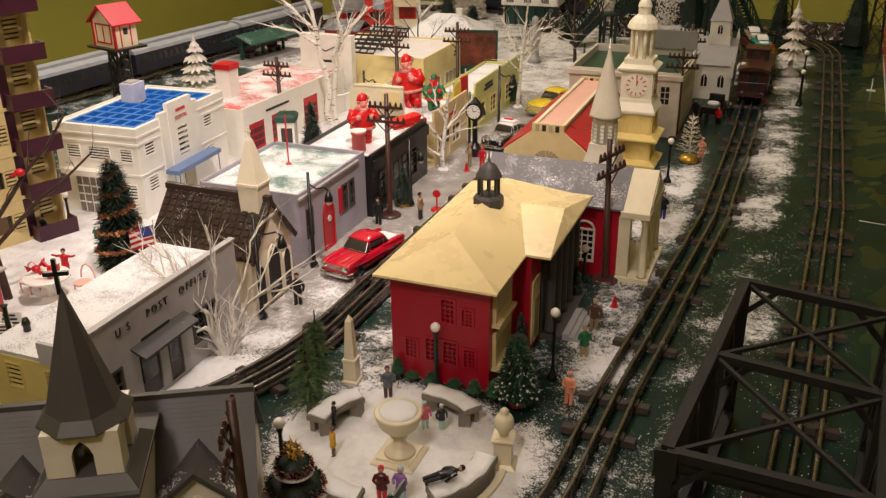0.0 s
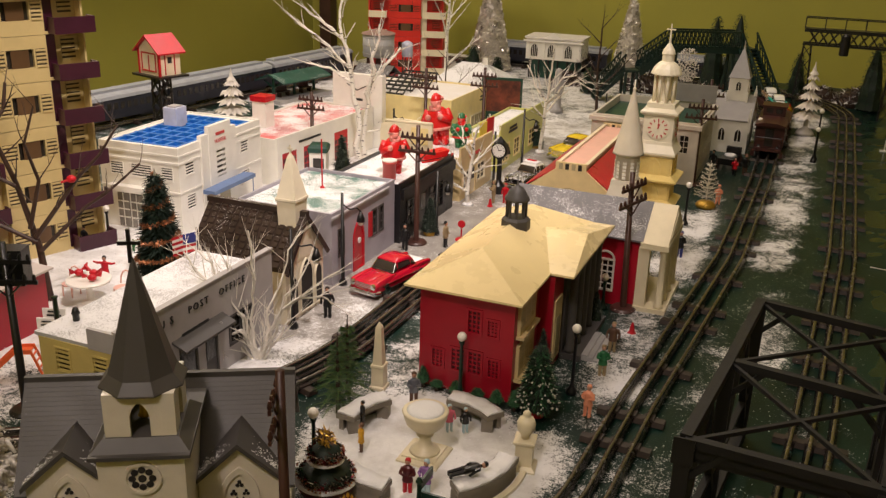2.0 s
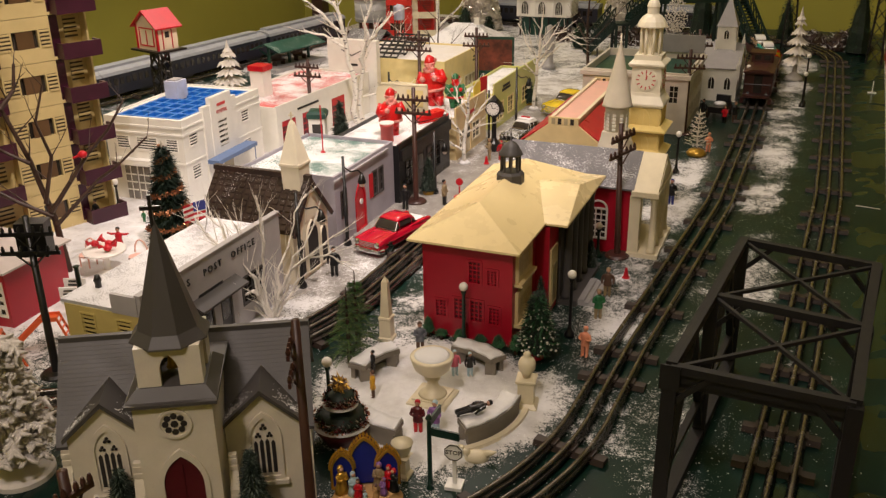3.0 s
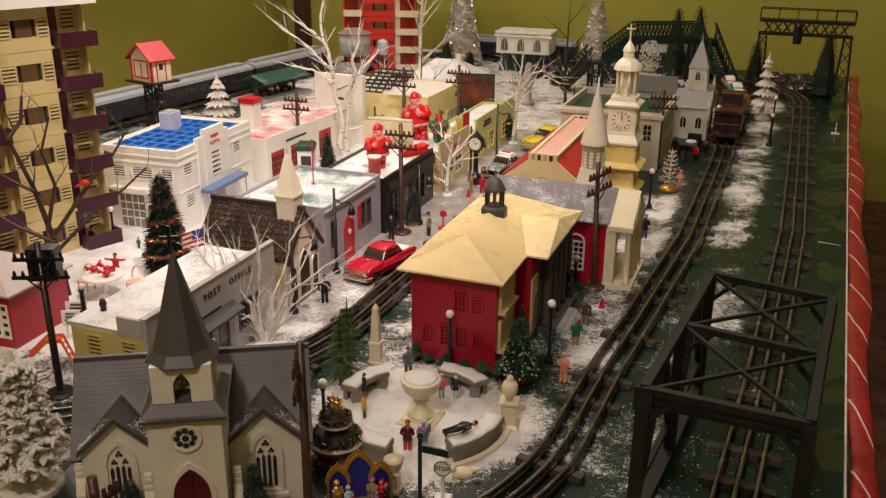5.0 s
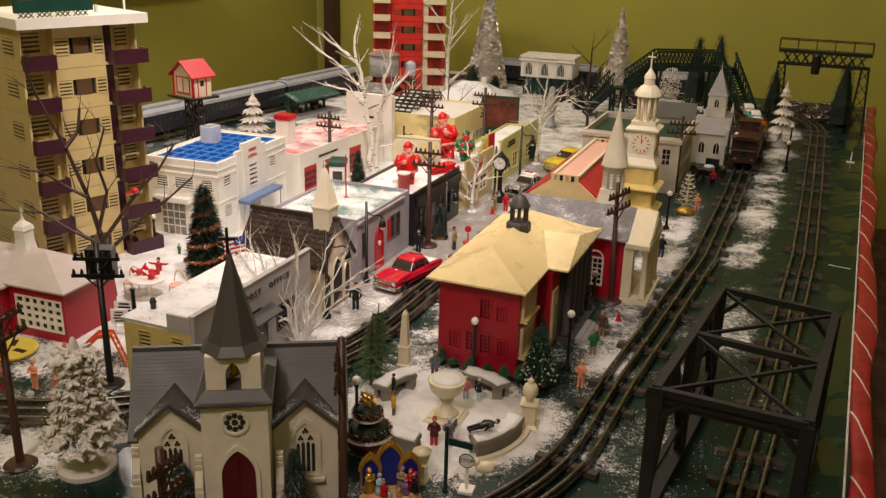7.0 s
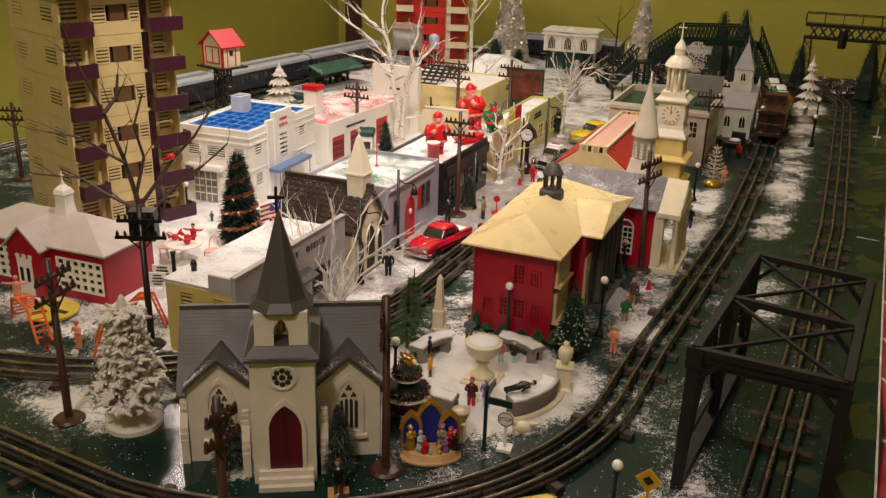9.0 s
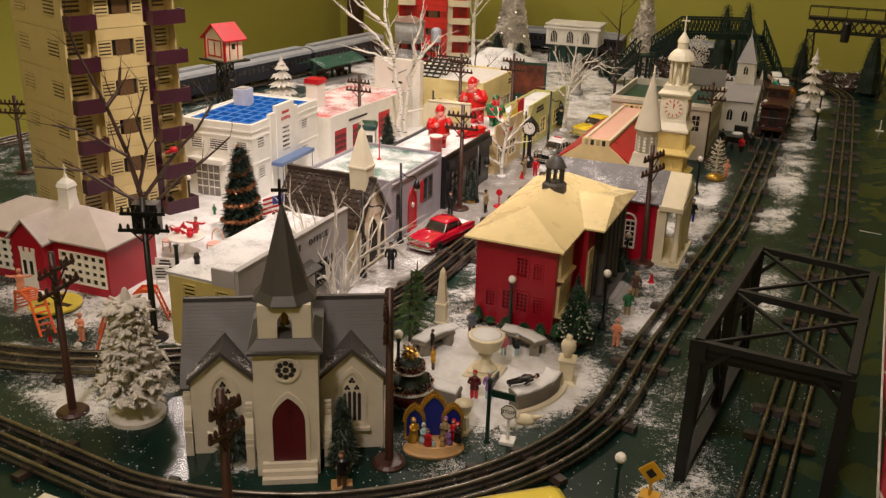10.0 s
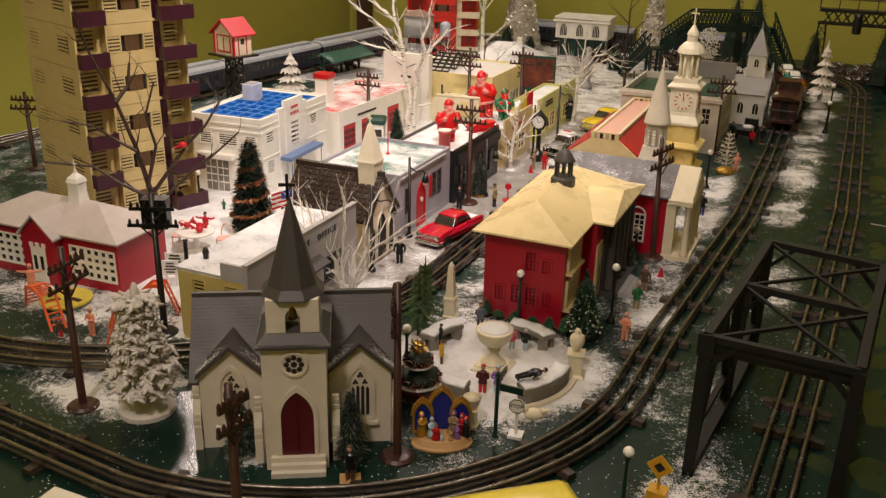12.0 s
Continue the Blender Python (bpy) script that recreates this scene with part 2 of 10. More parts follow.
# ---- mesh helpers ----
def box(bm, x0, x1, y0, y1, z0, z1, m=None):
    m = m or Matrix()
    v = [bm.verts.new(m @ Vector(p)) for p in ((x0, y0, z0), (x1, y0, z0), (x1, y1, z0), (x0, y1, z0), (x0, y0, z1), (x1, y0, z1), (x1, y1, z1), (x0, y1, z1))]
    for f in ((3, 2, 1, 0), (4, 5, 6, 7), (0, 1, 5, 4), (1, 2, 6, 5), (2, 3, 7, 6), (3, 0, 4, 7)):
        bm.faces.new([v[i] for i in f])
    return bm


def solid(bm, pts, vec, m=None):
    """A flat polygon pushed along vec."""
    m = m or Matrix()
    a = [bm.verts.new(m @ Vector(p)) for p in pts]
    b = [bm.verts.new(m @ (Vector(p) + Vector(vec))) for p in pts]
    n = len(pts)
    bm.faces.new(a)
    bm.faces.new(b[::-1])
    for i in range(n):
        bm.faces.new((a[i], b[i], b[(i + 1) % n], a[(i + 1) % n]))
    return bm


def tube(bm, p, q, r0, r1=None, n=8, caps=True):
    r1 = r0 if r1 is None else r1
    p, q = Vector(p), Vector(q)
    d = (q - p).normalized()
    s = d.orthogonal().normalized()
    u = d.cross(s)
    rings = []
    for c, r in ((p, r0), (q, r1)):
        rings.append([bm.verts.new(c + (s * math.cos(a) + u * math.sin(a)) * r) for a in (2 * math.pi * i / n for i in range(n))])
    for i in range(n):
        bm.faces.new((rings[0][i], rings[0][(i + 1) % n], rings[1][(i + 1) % n], rings[1][i]))
    if caps:
        bm.faces.new(rings[0][::-1])
        bm.faces.new(rings[1])
    return bm


def lathe(bm, profile, n=16, c=(0, 0, 0), turn=0.0, squash=1.0):
    """profile: (radius, height) from the bottom up."""
    rings = []
    for r, z in profile:
        if r < 1e-6:
            rings.append([bm.verts.new((c[0], c[1], c[2] + z))])
        else:
            rings.append([bm.verts.new((c[0] + r * math.cos(turn + 2 * math.pi * i / n), c[1] + squash * r * math.sin(turn + 2 * math.pi * i / n), c[2] + z)) for i in range(n)])
    for a, b in zip(rings, rings[1:]):
        for i in range(n):
            j = (i + 1) % n
            if len(a) == 1 and len(b) == 1:
                continue
            if len(a) == 1:
                bm.faces.new((a[0], b[j], b[i]))
            elif len(b) == 1:
                bm.faces.new((a[i], a[j], b[0]))
            else:
                bm.faces.new((a[i], a[j], b[j], b[i]))
    if len(rings[0]) > 1:
        bm.faces.new(rings[0][::-1])
    if len(rings[-1]) > 1:
        bm.faces.new(rings[-1])
    return bm


def ball(bm, c, r, n=10, squash=1.0):
    k = 6
    return lathe(bm, [(r * math.sin(math.pi * i / k), -r * squash * math.cos(math.pi * i / k)) for i in range(k + 1)], n, c)


def M():
    return bmesh.new()


def mesh_of(name, bm, material, smooth=False):
    me = bpy.data.meshes.new(name)
    bm.normal_update()
    bm.to_mesh(me)
    bm.free()
    for one in (material if isinstance(material, (list, tuple)) else [material]):
        me.materials.append(one)
    if smooth:
        me.polygons.foreach_set("use_smooth", [True] * len(me.polygons))
    return me


def thing(name, at, turn=0.0, label="", category="", group="", kind=""):
    ob = new(name)
    ob.empty_display_size = 0.02
    ob.matrix_world = pose(at[0], at[1], at[2] if len(at) > 2 else 0.0, 0, 0, turn)
    return tagged(ob, label, category, group, kind)


def part(name, bm, material, parent, label="", smooth=False):
    ob = new(name, mesh_of(name, bm, material, smooth))
    ob.parent = parent
    if label:
        ob["label"] = label
    return ob


def single(name, bm, material, at, turn=0.0, label="", category="", group="", kind="", smooth=False):
    ob = new(name, mesh_of(name, bm, material, smooth))
    ob.matrix_world = pose(at[0], at[1], at[2] if len(at) > 2 else 0.0, 0, 0, turn)
    return tagged(ob, label, category, group, kind)


def side(k, w, d):
    """Frame of a building's wall, u along it, y into it: 0 front, 1 right, 2 back, 3 left."""
    return (pose(0, 0, 0), pose(w, 0, 0, 0, 0, 90), pose(w, d, 0, 0, 0, 180), pose(0, d, 0, 0, 0, -90))[k]


def wall_mesh(length, height, thick, holes, m, trim=0.0):
    """A wall with real openings (u0, u1, z0, z1)."""
    bm = M()
    us = sorted({trim, length - trim, *[h[0] for h in holes], *[h[1] for h in holes]})
    zs = sorted({0.0, height, *[h[2] for h in holes], *[h[3] for h in holes]})
    nu, nz = len(us) - 1, len(zs) - 1

    def full(i, j):
        if not (0 <= i < nu and 0 <= j < nz):
            return False
        u, z = (us[i] + us[i + 1]) / 2, (zs[j] + zs[j + 1]) / 2
        return not any(h[0] < u < h[1] and h[2] < z < h[3] for h in holes)

    made = {}

    def corner(i, j, k):
        if (i, j, k) not in made:
            made[i, j, k] = bm.verts.new(m @ Vector((us[i], thick * k, zs[j])))
        return made[i, j, k]

    for i in range(nu):
        for j in range(nz):
            if not full(i, j):
                continue
            ring = ((i, j), (i + 1, j), (i + 1, j + 1), (i, j + 1))
            bm.faces.new([corner(*q, 0) for q in ring])
            bm.faces.new([corner(*q, 1) for q in reversed(ring)])
            for a, b, near in ((0, 1, (i, j - 1)), (1, 2, (i + 1, j)), (2, 3, (i, j + 1)), (3, 0, (i - 1, j))):
                if not full(*near):
                    bm.faces.new((corner(*ring[a], 1), corner(*ring[b], 1), corner(*ring[b], 0), corner(*ring[a], 0)))
    return bm


def window_mesh(h, cols, rows, m, bar=0.0009, rim=0.0016, proud=0.0008):
    u0, u1, z0, z1 = h
    bm = M()
    for a, b, c, d in ((u0 - rim, u0 + rim * 0.4, z0 - rim, z1 + rim), (u1 - rim * 0.4, u1 + rim, z0 - rim, z1 + rim), (u0 + rim * 0.4, u1 - rim * 0.4, z0 - rim, z0 + rim * 0.4), (u0 + rim * 0.4, u1 - rim * 0.4, z1 - rim * 0.4, z1 + rim)):
        box(bm, a, b, -proud, 0.0016, c, d, m)
    for i in range(1, cols):
        u = u0 + (u1 - u0) * i / cols
        box(bm, u - bar / 2, u + bar / 2, 0.0002, 0.0014, z0 + rim * 0.4, z1 - rim * 0.4, m)
    for i in range(1, rows):
        z = z0 + (z1 - z0) * i / rows
        box(bm, u0 + rim * 0.4, u1 - rim * 0.4, 0.0003, 0.0013, z - bar / 2, z + bar / 2, m)
    return bm


def window(parent, h, cols, rows, m, frame_mat, pane_mat=None, bar=0.0009, name="window"):
    w = part(name, window_mesh(h, 1, 1, m, bar), frame_mat, parent)
    for i in range(1, cols):
        u = h[0] + (h[1] - h[0]) * i / cols
        part("glazing_bar", box(M(), u - bar / 2, u + bar / 2, 0.0002, 0.0014, h[2] + 0.00064, h[3] - 0.00064, m), frame_mat, w)
    for i in range(1, rows):
        z = h[2] + (h[3] - h[2]) * i / rows
        part("glazing_bar", box(M(), h[0] + 0.00064, h[1] - 0.00064, 0.0003, 0.0013, z - bar / 2, z + bar / 2, m), frame_mat, w)
    part("pane", box(M(), h[0], h[1], 0.0018, 0.0024, h[2], h[3], m), pane_mat or PANE, w)
    return w


def louvre(parent, h, n, m, frame_mat, pane_mat=None):
    """A window of level slats."""
    bm = window_mesh(h, 1, 1, m, rim=0.001)
    step = (h[3] - h[2]) / n
    w = part("window", bm, frame_mat, parent)
    for i in range(n):
        z = h[2] + step * i
        part("slat", box(M(), h[0], h[1], -0.0002, 0.0012, z, z + step * 0.42, m), frame_mat, w)
    part("pane", box(M(), h[0], h[1], 0.0018, 0.0024, h[2], h[3], m), pane_mat or PANE, w)
    return w


def four_walls(parent, w, d, h, holes, material, thick=0.0025, label=""):
    for k in range(4):
        length = w if k % 2 == 0 else d
        part("wall", wall_mesh(length, h, thick, holes.get(k, []), side(k, w, d), 0.0 if k % 2 == 0 else thick), material, parent, label)


def words(text, size, m, material, parent, depth=0.0004, align="CENTER", spread=1.0):
    c = bpy.data.curves.new("lettering", "FONT")
    c.body, c.size, c.extrude, c.align_x, c.align_y = text, size, depth, align, "CENTER"
    c.resolution_u, c.space_character = 2, spread
    c.materials.append(material)
    ob = new("lettering", c)
    ob.parent = parent
    ob.matrix_basis = m
    return ob


def bars(n, length, step, thick, m):
    """Rows of plain bars in the place of small writing."""
    bm = M()
    for i in range(n):
        k = length * (0.7 + 0.3 * ((i * 7) % 5) / 4)
        box(bm, -k / 2, k / 2, -0.0004, 0.0004, -i * step - thick, -i * step, m)
    return bm


def arch(u0, u1, z0, z1, k=8, point=1.0):
    """Outline of a pointed or round-headed opening in the u-z plane."""
    mid, half = (u0 + u1) / 2, (u1 - u0) / 2
    spring = z1 - half * 1.75 * point
    pts = [(u0, z0), (u1, z0), (u1, spring)]
    for i in range(1, k):
        a = i / k
        pts.append((mid + half * (2.0 * math.cos(a * math.pi / 3) - 1.0), spring + (z1 - spring) * math.sin(a * math.pi / 3) / 0.866))
    pts.append((mid, z1))
    for i in range(k - 1, 0, -1):
        a = i / k
        pts.append((mid - half * (2.0 * math.cos(a * math.pi / 3) - 1.0), spring + (z1 - spring) * math.sin(a * math.pi / 3) / 0.866))
    pts.append((u0, spring))
    return pts


def arched(parent, u0, u1, z0, z1, m, frame_mat, pane_mat, name="window", bars_n=2, rim=0.0022):
    """A pointed window or door: a proud frame ring round a pane."""
    outer, inner = arch(u0 - rim, u1 + rim, z0 - rim, z1 + rim * 1.6), arch(u0, u1, z0, z1)
    bm = M()
    a = [bm.verts.new(m @ Vector((p[0], -0.0016, p[1]))) for p in outer]
    b = [bm.verts.new(m @ Vector((p[0], -0.0016, p[1]))) for p in inner]
    c = [bm.verts.new(m @ Vector((p[0], 0.0006, p[1]))) for p in outer]
    e = [bm.verts.new(m @ Vector((p[0], 0.0006, p[1]))) for p in inner]
    n = len(outer)
    for i in range(n):
        j = (i + 1) % n
        bm.faces.new((a[i], a[j], b[j], b[i]))
        bm.faces.new((a[j], a[i], c[i], c[j]))
        bm.faces.new((b[i], b[j], e[j], e[i]))
    for i in range(1, bars_n + 1):
        u = u0 + (u1 - u0) * i / (bars_n + 1)
        top = z1 - abs(u - (u0 + u1) / 2) * 1.1 - 0.001
        box(bm, u - 0.0005, u + 0.0005, -0.0012, 0.0004, z0, top, m)
    ob = part(name, bm, frame_mat, parent)
    part("pane", solid(M(), [(p[0], -0.0004, p[1]) for p in inner], (0, 0.0004, 0), m), pane_mat, ob)
    return ob


def gable_roof(bm, w, d, z0, z1, over=0.005, thick=0.002, along="x"):
    """Two slabs that meet at a ridge, over a w by d plan."""
    if along == "x":
        for s in (0, 1):
            y0 = -over if s == 0 else d + over
            k = (z1 - z0) / (d / 2)
            e = z0 - over * k
            solid(bm, [(-over, y0, e), (-over, d / 2, z1), (-over, d / 2, z1 + thick), (-over, y0, e + thick)], (w + 2 * over, 0, 0))
    else:
        for s in (0, 1):
            x0 = -over if s == 0 else w + over
            k = (z1 - z0) / (w / 2)
            e = z0 - over * k
            solid(bm, [(x0, -over, e), (w / 2, -over, z1), (w / 2, -over, z1 + thick), (x0, -over, e + thick)], (0, d + 2 * over, 0))
    return bm


def hip_roof(bm, x0, x1, y0, y1, z0, z1, inset0, inset1, along="y", thick=0.002):
    lo = [(x0, y0), (x1, y0), (x1, y1), (x0, y1)]
    mx, my = (x0 + x1) / 2, (y0 + y1) / 2
    r = ((mx, y0 + inset0), (mx, y1 - inset1)) if along == "y" else ((x0 + inset0, my), (x1 - inset1, my))
    b = [bm.verts.new((*p, z0)) for p in lo]
    e = [bm.verts.new((*p, z0 + thick)) for p in lo]
    t = [bm.verts.new((*p, z1)) for p in r]
    bm.faces.new(b[::-1])
    for i in range(4):
        bm.faces.new((b[i], b[(i + 1) % 4], e[(i + 1) % 4], e[i]))
    if along == "y":
        faces = ((e[0], e[1], t[0]), (e[1], e[2], t[1], t[0]), (e[2], e[3], t[1]), (e[3], e[0], t[0], t[1]))
    else:
        faces = ((e[0], e[1], t[1], t[0]), (e[1], e[2], t[1]), (e[2], e[3], t[0], t[1]), (e[3], e[0], t[0]))
    for f in faces:
        bm.faces.new(f)
    return bm


def shingle_rows(roof, p0, p1, up, n, material, proud=0.0006):
    """Raised courses on a roof slope, a part each: p0-p1 the eave, up the way to the ridge."""
    p0, p1, up = Vector(p0), Vector(p1), Vector(up)
    nrm = (p1 - p0).cross(up).normalized() * proud
    for i in range(n):
        bm = M()
        a, b = up * (i / n), up * ((i + 0.97) / n)
        v = [bm.verts.new(q) for q in (p0 + a, p1 + a, p1 + b, p0 + b, p0 + a + nrm * 1.6, p1 + a + nrm * 1.6, p1 + b + nrm * 0.3, p0 + b + nrm * 0.3)]
        for f in ((4, 5, 6, 7), (0, 1, 5, 4), (1, 2, 6, 5), (3, 0, 4, 7)):
            bm.faces.new([v[j] for j in f])
        part("shingle_course", bm, material, roof)


def ring_slab(bm, a0, a1, r0, r1, z0, z1, n=16):
    """A curved bar between two radii and two angles (degrees)."""
    rows = []
    for i in range(n + 1):
        q = radians(a0 + (a1 - a0) * i / n)
        rows.append([bm.verts.new((r * math.cos(q), r * math.sin(q), z)) for r, z in ((r0, z0), (r1, z0), (r1, z1), (r0, z1))])
    for a, b in zip(rows, rows[1:]):
        for k in range(4):
            bm.faces.new((a[k], a[(k + 1) % 4], b[(k + 1) % 4], b[k]))
    bm.faces.new(rows[0][::-1])
    bm.faces.new(rows[-1])
    return bm


# ---- room and table ----
FLOOR, CEIL, BACK, LEFT, RIGHT, FRONT = -0.36, 1.9, 1.75, -1.62, 2.2, -2.6


def edge_x(y):
    return 0.080 + 0.033 * y


def room():
    single("floor", box(M(), LEFT, RIGHT, FRONT, BACK, FLOOR - 0.05, FLOOR), CARPET, (0, 0), 0, "brown patterned carpet on the room floor", "floor", kind="structure")
    single("ceiling", box(M(), LEFT, RIGHT, FRONT, BACK, CEIL, CEIL + 0.05), CEILPAINT, (0, 0), 0, "plain white ceiling", "ceiling", kind="structure")
    for name, b in (("wall_north", (LEFT - 0.1, RIGHT + 0.1, BACK, BACK + 0.1)), ("wall_south", (LEFT - 0.1, RIGHT + 0.1, FRONT - 0.1, FRONT)), ("wall_west", (LEFT - 0.1, LEFT, FRONT, BACK)), ("wall_east", (RIGHT, RIGHT + 0.1, FRONT, BACK))):
        single(name, box(M(), *b, FLOOR - 0.05, CEIL + 0.05), WALLPAINT, (0, 0), 0, "olive green painted wall", "wall", kind="structure")
    single("baseboard", box(M(), LEFT, RIGHT, BACK - 0.015, BACK - 0.0002, FLOOR, FLOOR + 0.056), WALLPAINT, (0, 0), 0, "green painted skirting board", "baseboard", kind="structure")
    single("corner_post", box(M(), -0.02, 0.02, -0.02, 0.02, FLOOR, CEIL), TRIMWOOD, (LEFT + 0.075, BACK - 0.03), 0, "dark brown wooden post in the room corner", "post", kind="structure")
    lamp = thing("ceiling_light", (-0.2, -1.5, CEIL), 0, "round ceiling lamp holder above the layout", "ceiling light")
    part("base", lathe(M(), [(0.06, -0.03), (0.07, -0.002)], 24), WHITE, lamp)
    part("stem", tube(M(), (0, 0, -0.32), (0, 0, -0.03), 0.006), BLACK, lamp)
    # unseen lamp body, added to go with the spot above the town
    lamp = thing("fill_spot_lamp", (-0.18, -0.34, 1.22), 0, "metal pendant lamp added out of view above the town", "lamp")
    part("shade", lathe(M(), [(0.1, -0.01), (0.07, 0.05), (0.02, 0.08)], 24), CHROME, lamp, "bare aluminium shade")
    part("cord", tube(M(), (0, 0, 0.08), (0, 0, CEIL - 1.222), 0.003), BLACK, lamp)
    lamp = thing("hanging_bulb_holder", (-1.36, 0.46, 0.98), 0, "black lamp holder on a cord beside the wall", "lamp")
    part("socket", lathe(M(), [(0.014, 0.0), (0.016, 0.03), (0.006, 0.04)], 16), BLACK, lamp)
    part("cord", tube(M(), (0, 0, 0.04), (0, 0, CEIL - 0.981), 0.003), BLACK, lamp)


room()

# patches of snow: centre, half-axes, depth
PATCHES = [(-0.276, -0.356, 0.092, 0.085, 1.1), (-0.46, -0.29, 0.04, 0.1, 0.42), (-0.44, -0.15, 0.035, 0.05, 0.33), (-0.17, -0.1, 0.04, 0.17, 0.46),
           (-0.17, 0.16, 0.04, 0.34, 0.46), (-0.066, 0.235, 0.03, 0.07, 0.5), (-0.062, 0.43, 0.032, 0.075, 0.5), (-0.068, 0.575, 0.03, 0.06, 0.44), (-0.062, 0.735, 0.034, 0.09, 0.5), (-0.056, 0.93, 0.036, 0.1, 0.46), (-0.056, 1.14, 0.045, 0.11, 0.46), (-0.06, 0.6, 0.036, 0.55, 0.34), (-0.15, 0.95, 0.06, 0.22, 0.36), (-0.075, -0.475, 0.035, 0.07, 0.4),
           (-0.05, -0.03, 0.028, 0.08, 0.46), (-0.095, -0.2, 0.022, 0.22, 0.28), (-0.53, -0.52, 0.19, 0.07, 0.4), (-0.4, -0.545, 0.03, 0.05, 0.5), (-0.36, -0.24, 0.04, 0.09, 0.4),
           (-0.68, -0.41, 0.18, 0.06, 0.45), (-0.595, -0.55, 0.045, 0.03, 0.48), (-0.4, 0.12, 0.04, 0.13, 0.46), (-0.43, 0.34, 0.03, 0.1, 0.4), (-0.36, -0.02, 0.05, 0.16, 0.34), (-0.4, 0.62, 0.06, 0.14, 0.42), (-0.2, -0.33, 0.04, 0.06, 0.42), (-0.42, -0.5, 0.05, 0.05, 0.36),
           (-0.26, -0.5, 0.07, 0.06, 0.27), (-0.13, -0.34, 0.04, 0.07, 0.27)]


def snow_at(x, y):
    s = 0.12 + 0.16 * noise.noise((x * 9, y * 9, 5.1))
    if x < -0.45 and y > -0.435:
        s = (0.4 + 0.16 * noise.noise((x * 16, y * 16, 3.9)) if y < -0.37 and x < -0.6 else 0.66) if x < -0.535 or y < -0.28 else 0.22 + 0.16 * noise.noise((x * 20, y * 20, 6.3))
    if x < -0.95:
        s = 0.26
    if y > 0.72 and x < -0.25:
        s = 0.46 + 0.12 * noise.noise((x * 12, y * 12, 8.2))
    for cx, cy, a, b, k in PATCHES:
        q = ((x - cx) / a) ** 2 + ((y - cy) / b) ** 2
        s = max(s, k * math.exp(-0.75 * q * q) * (1 + 0.35 * noise.noise((x * 22, y * 22, 1.7))))
    if -0.148 < x < -0.092 and y > -0.3:
        s = min(s, 0.26)
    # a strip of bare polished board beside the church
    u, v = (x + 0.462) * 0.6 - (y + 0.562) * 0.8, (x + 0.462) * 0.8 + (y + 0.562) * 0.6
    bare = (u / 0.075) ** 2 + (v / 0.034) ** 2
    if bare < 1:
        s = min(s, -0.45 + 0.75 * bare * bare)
    if x > 0.0:
        s = min(s, max(0.0, 0.42 - x * 9))
    return s + 0.1 * noise.noise((x * 14, y * 14, 0.3)) + (0.09 * noise.noise((x * 55, y * 55, 7.7)) if s < 0.6 else 0.0)


def paved_at(x, y):
    """Share of grey pavement: the street between the shop fronts and the railway."""
    edge = -0.43 + 0.1 * max(0.0, min(1.0, (y + 0.02) / 0.16)) + 0.008 * noise.noise((x * 30, y * 30, 4.4))
    along = max(0.0, min(1.0, (y + 0.28) / 0.04)) * max(0.0, min(1.0, (0.95 - y) / 0.1))
    return along * max(0.0, min(1.0, (x + 0.535) / 0.01)) * max(0.0, min(1.0, (edge - x) / 0.012))


def rim_x(y):
    """Edge of the board that faces the side wall."""
    return -1.315 + 0.055 * max(0.0, y)


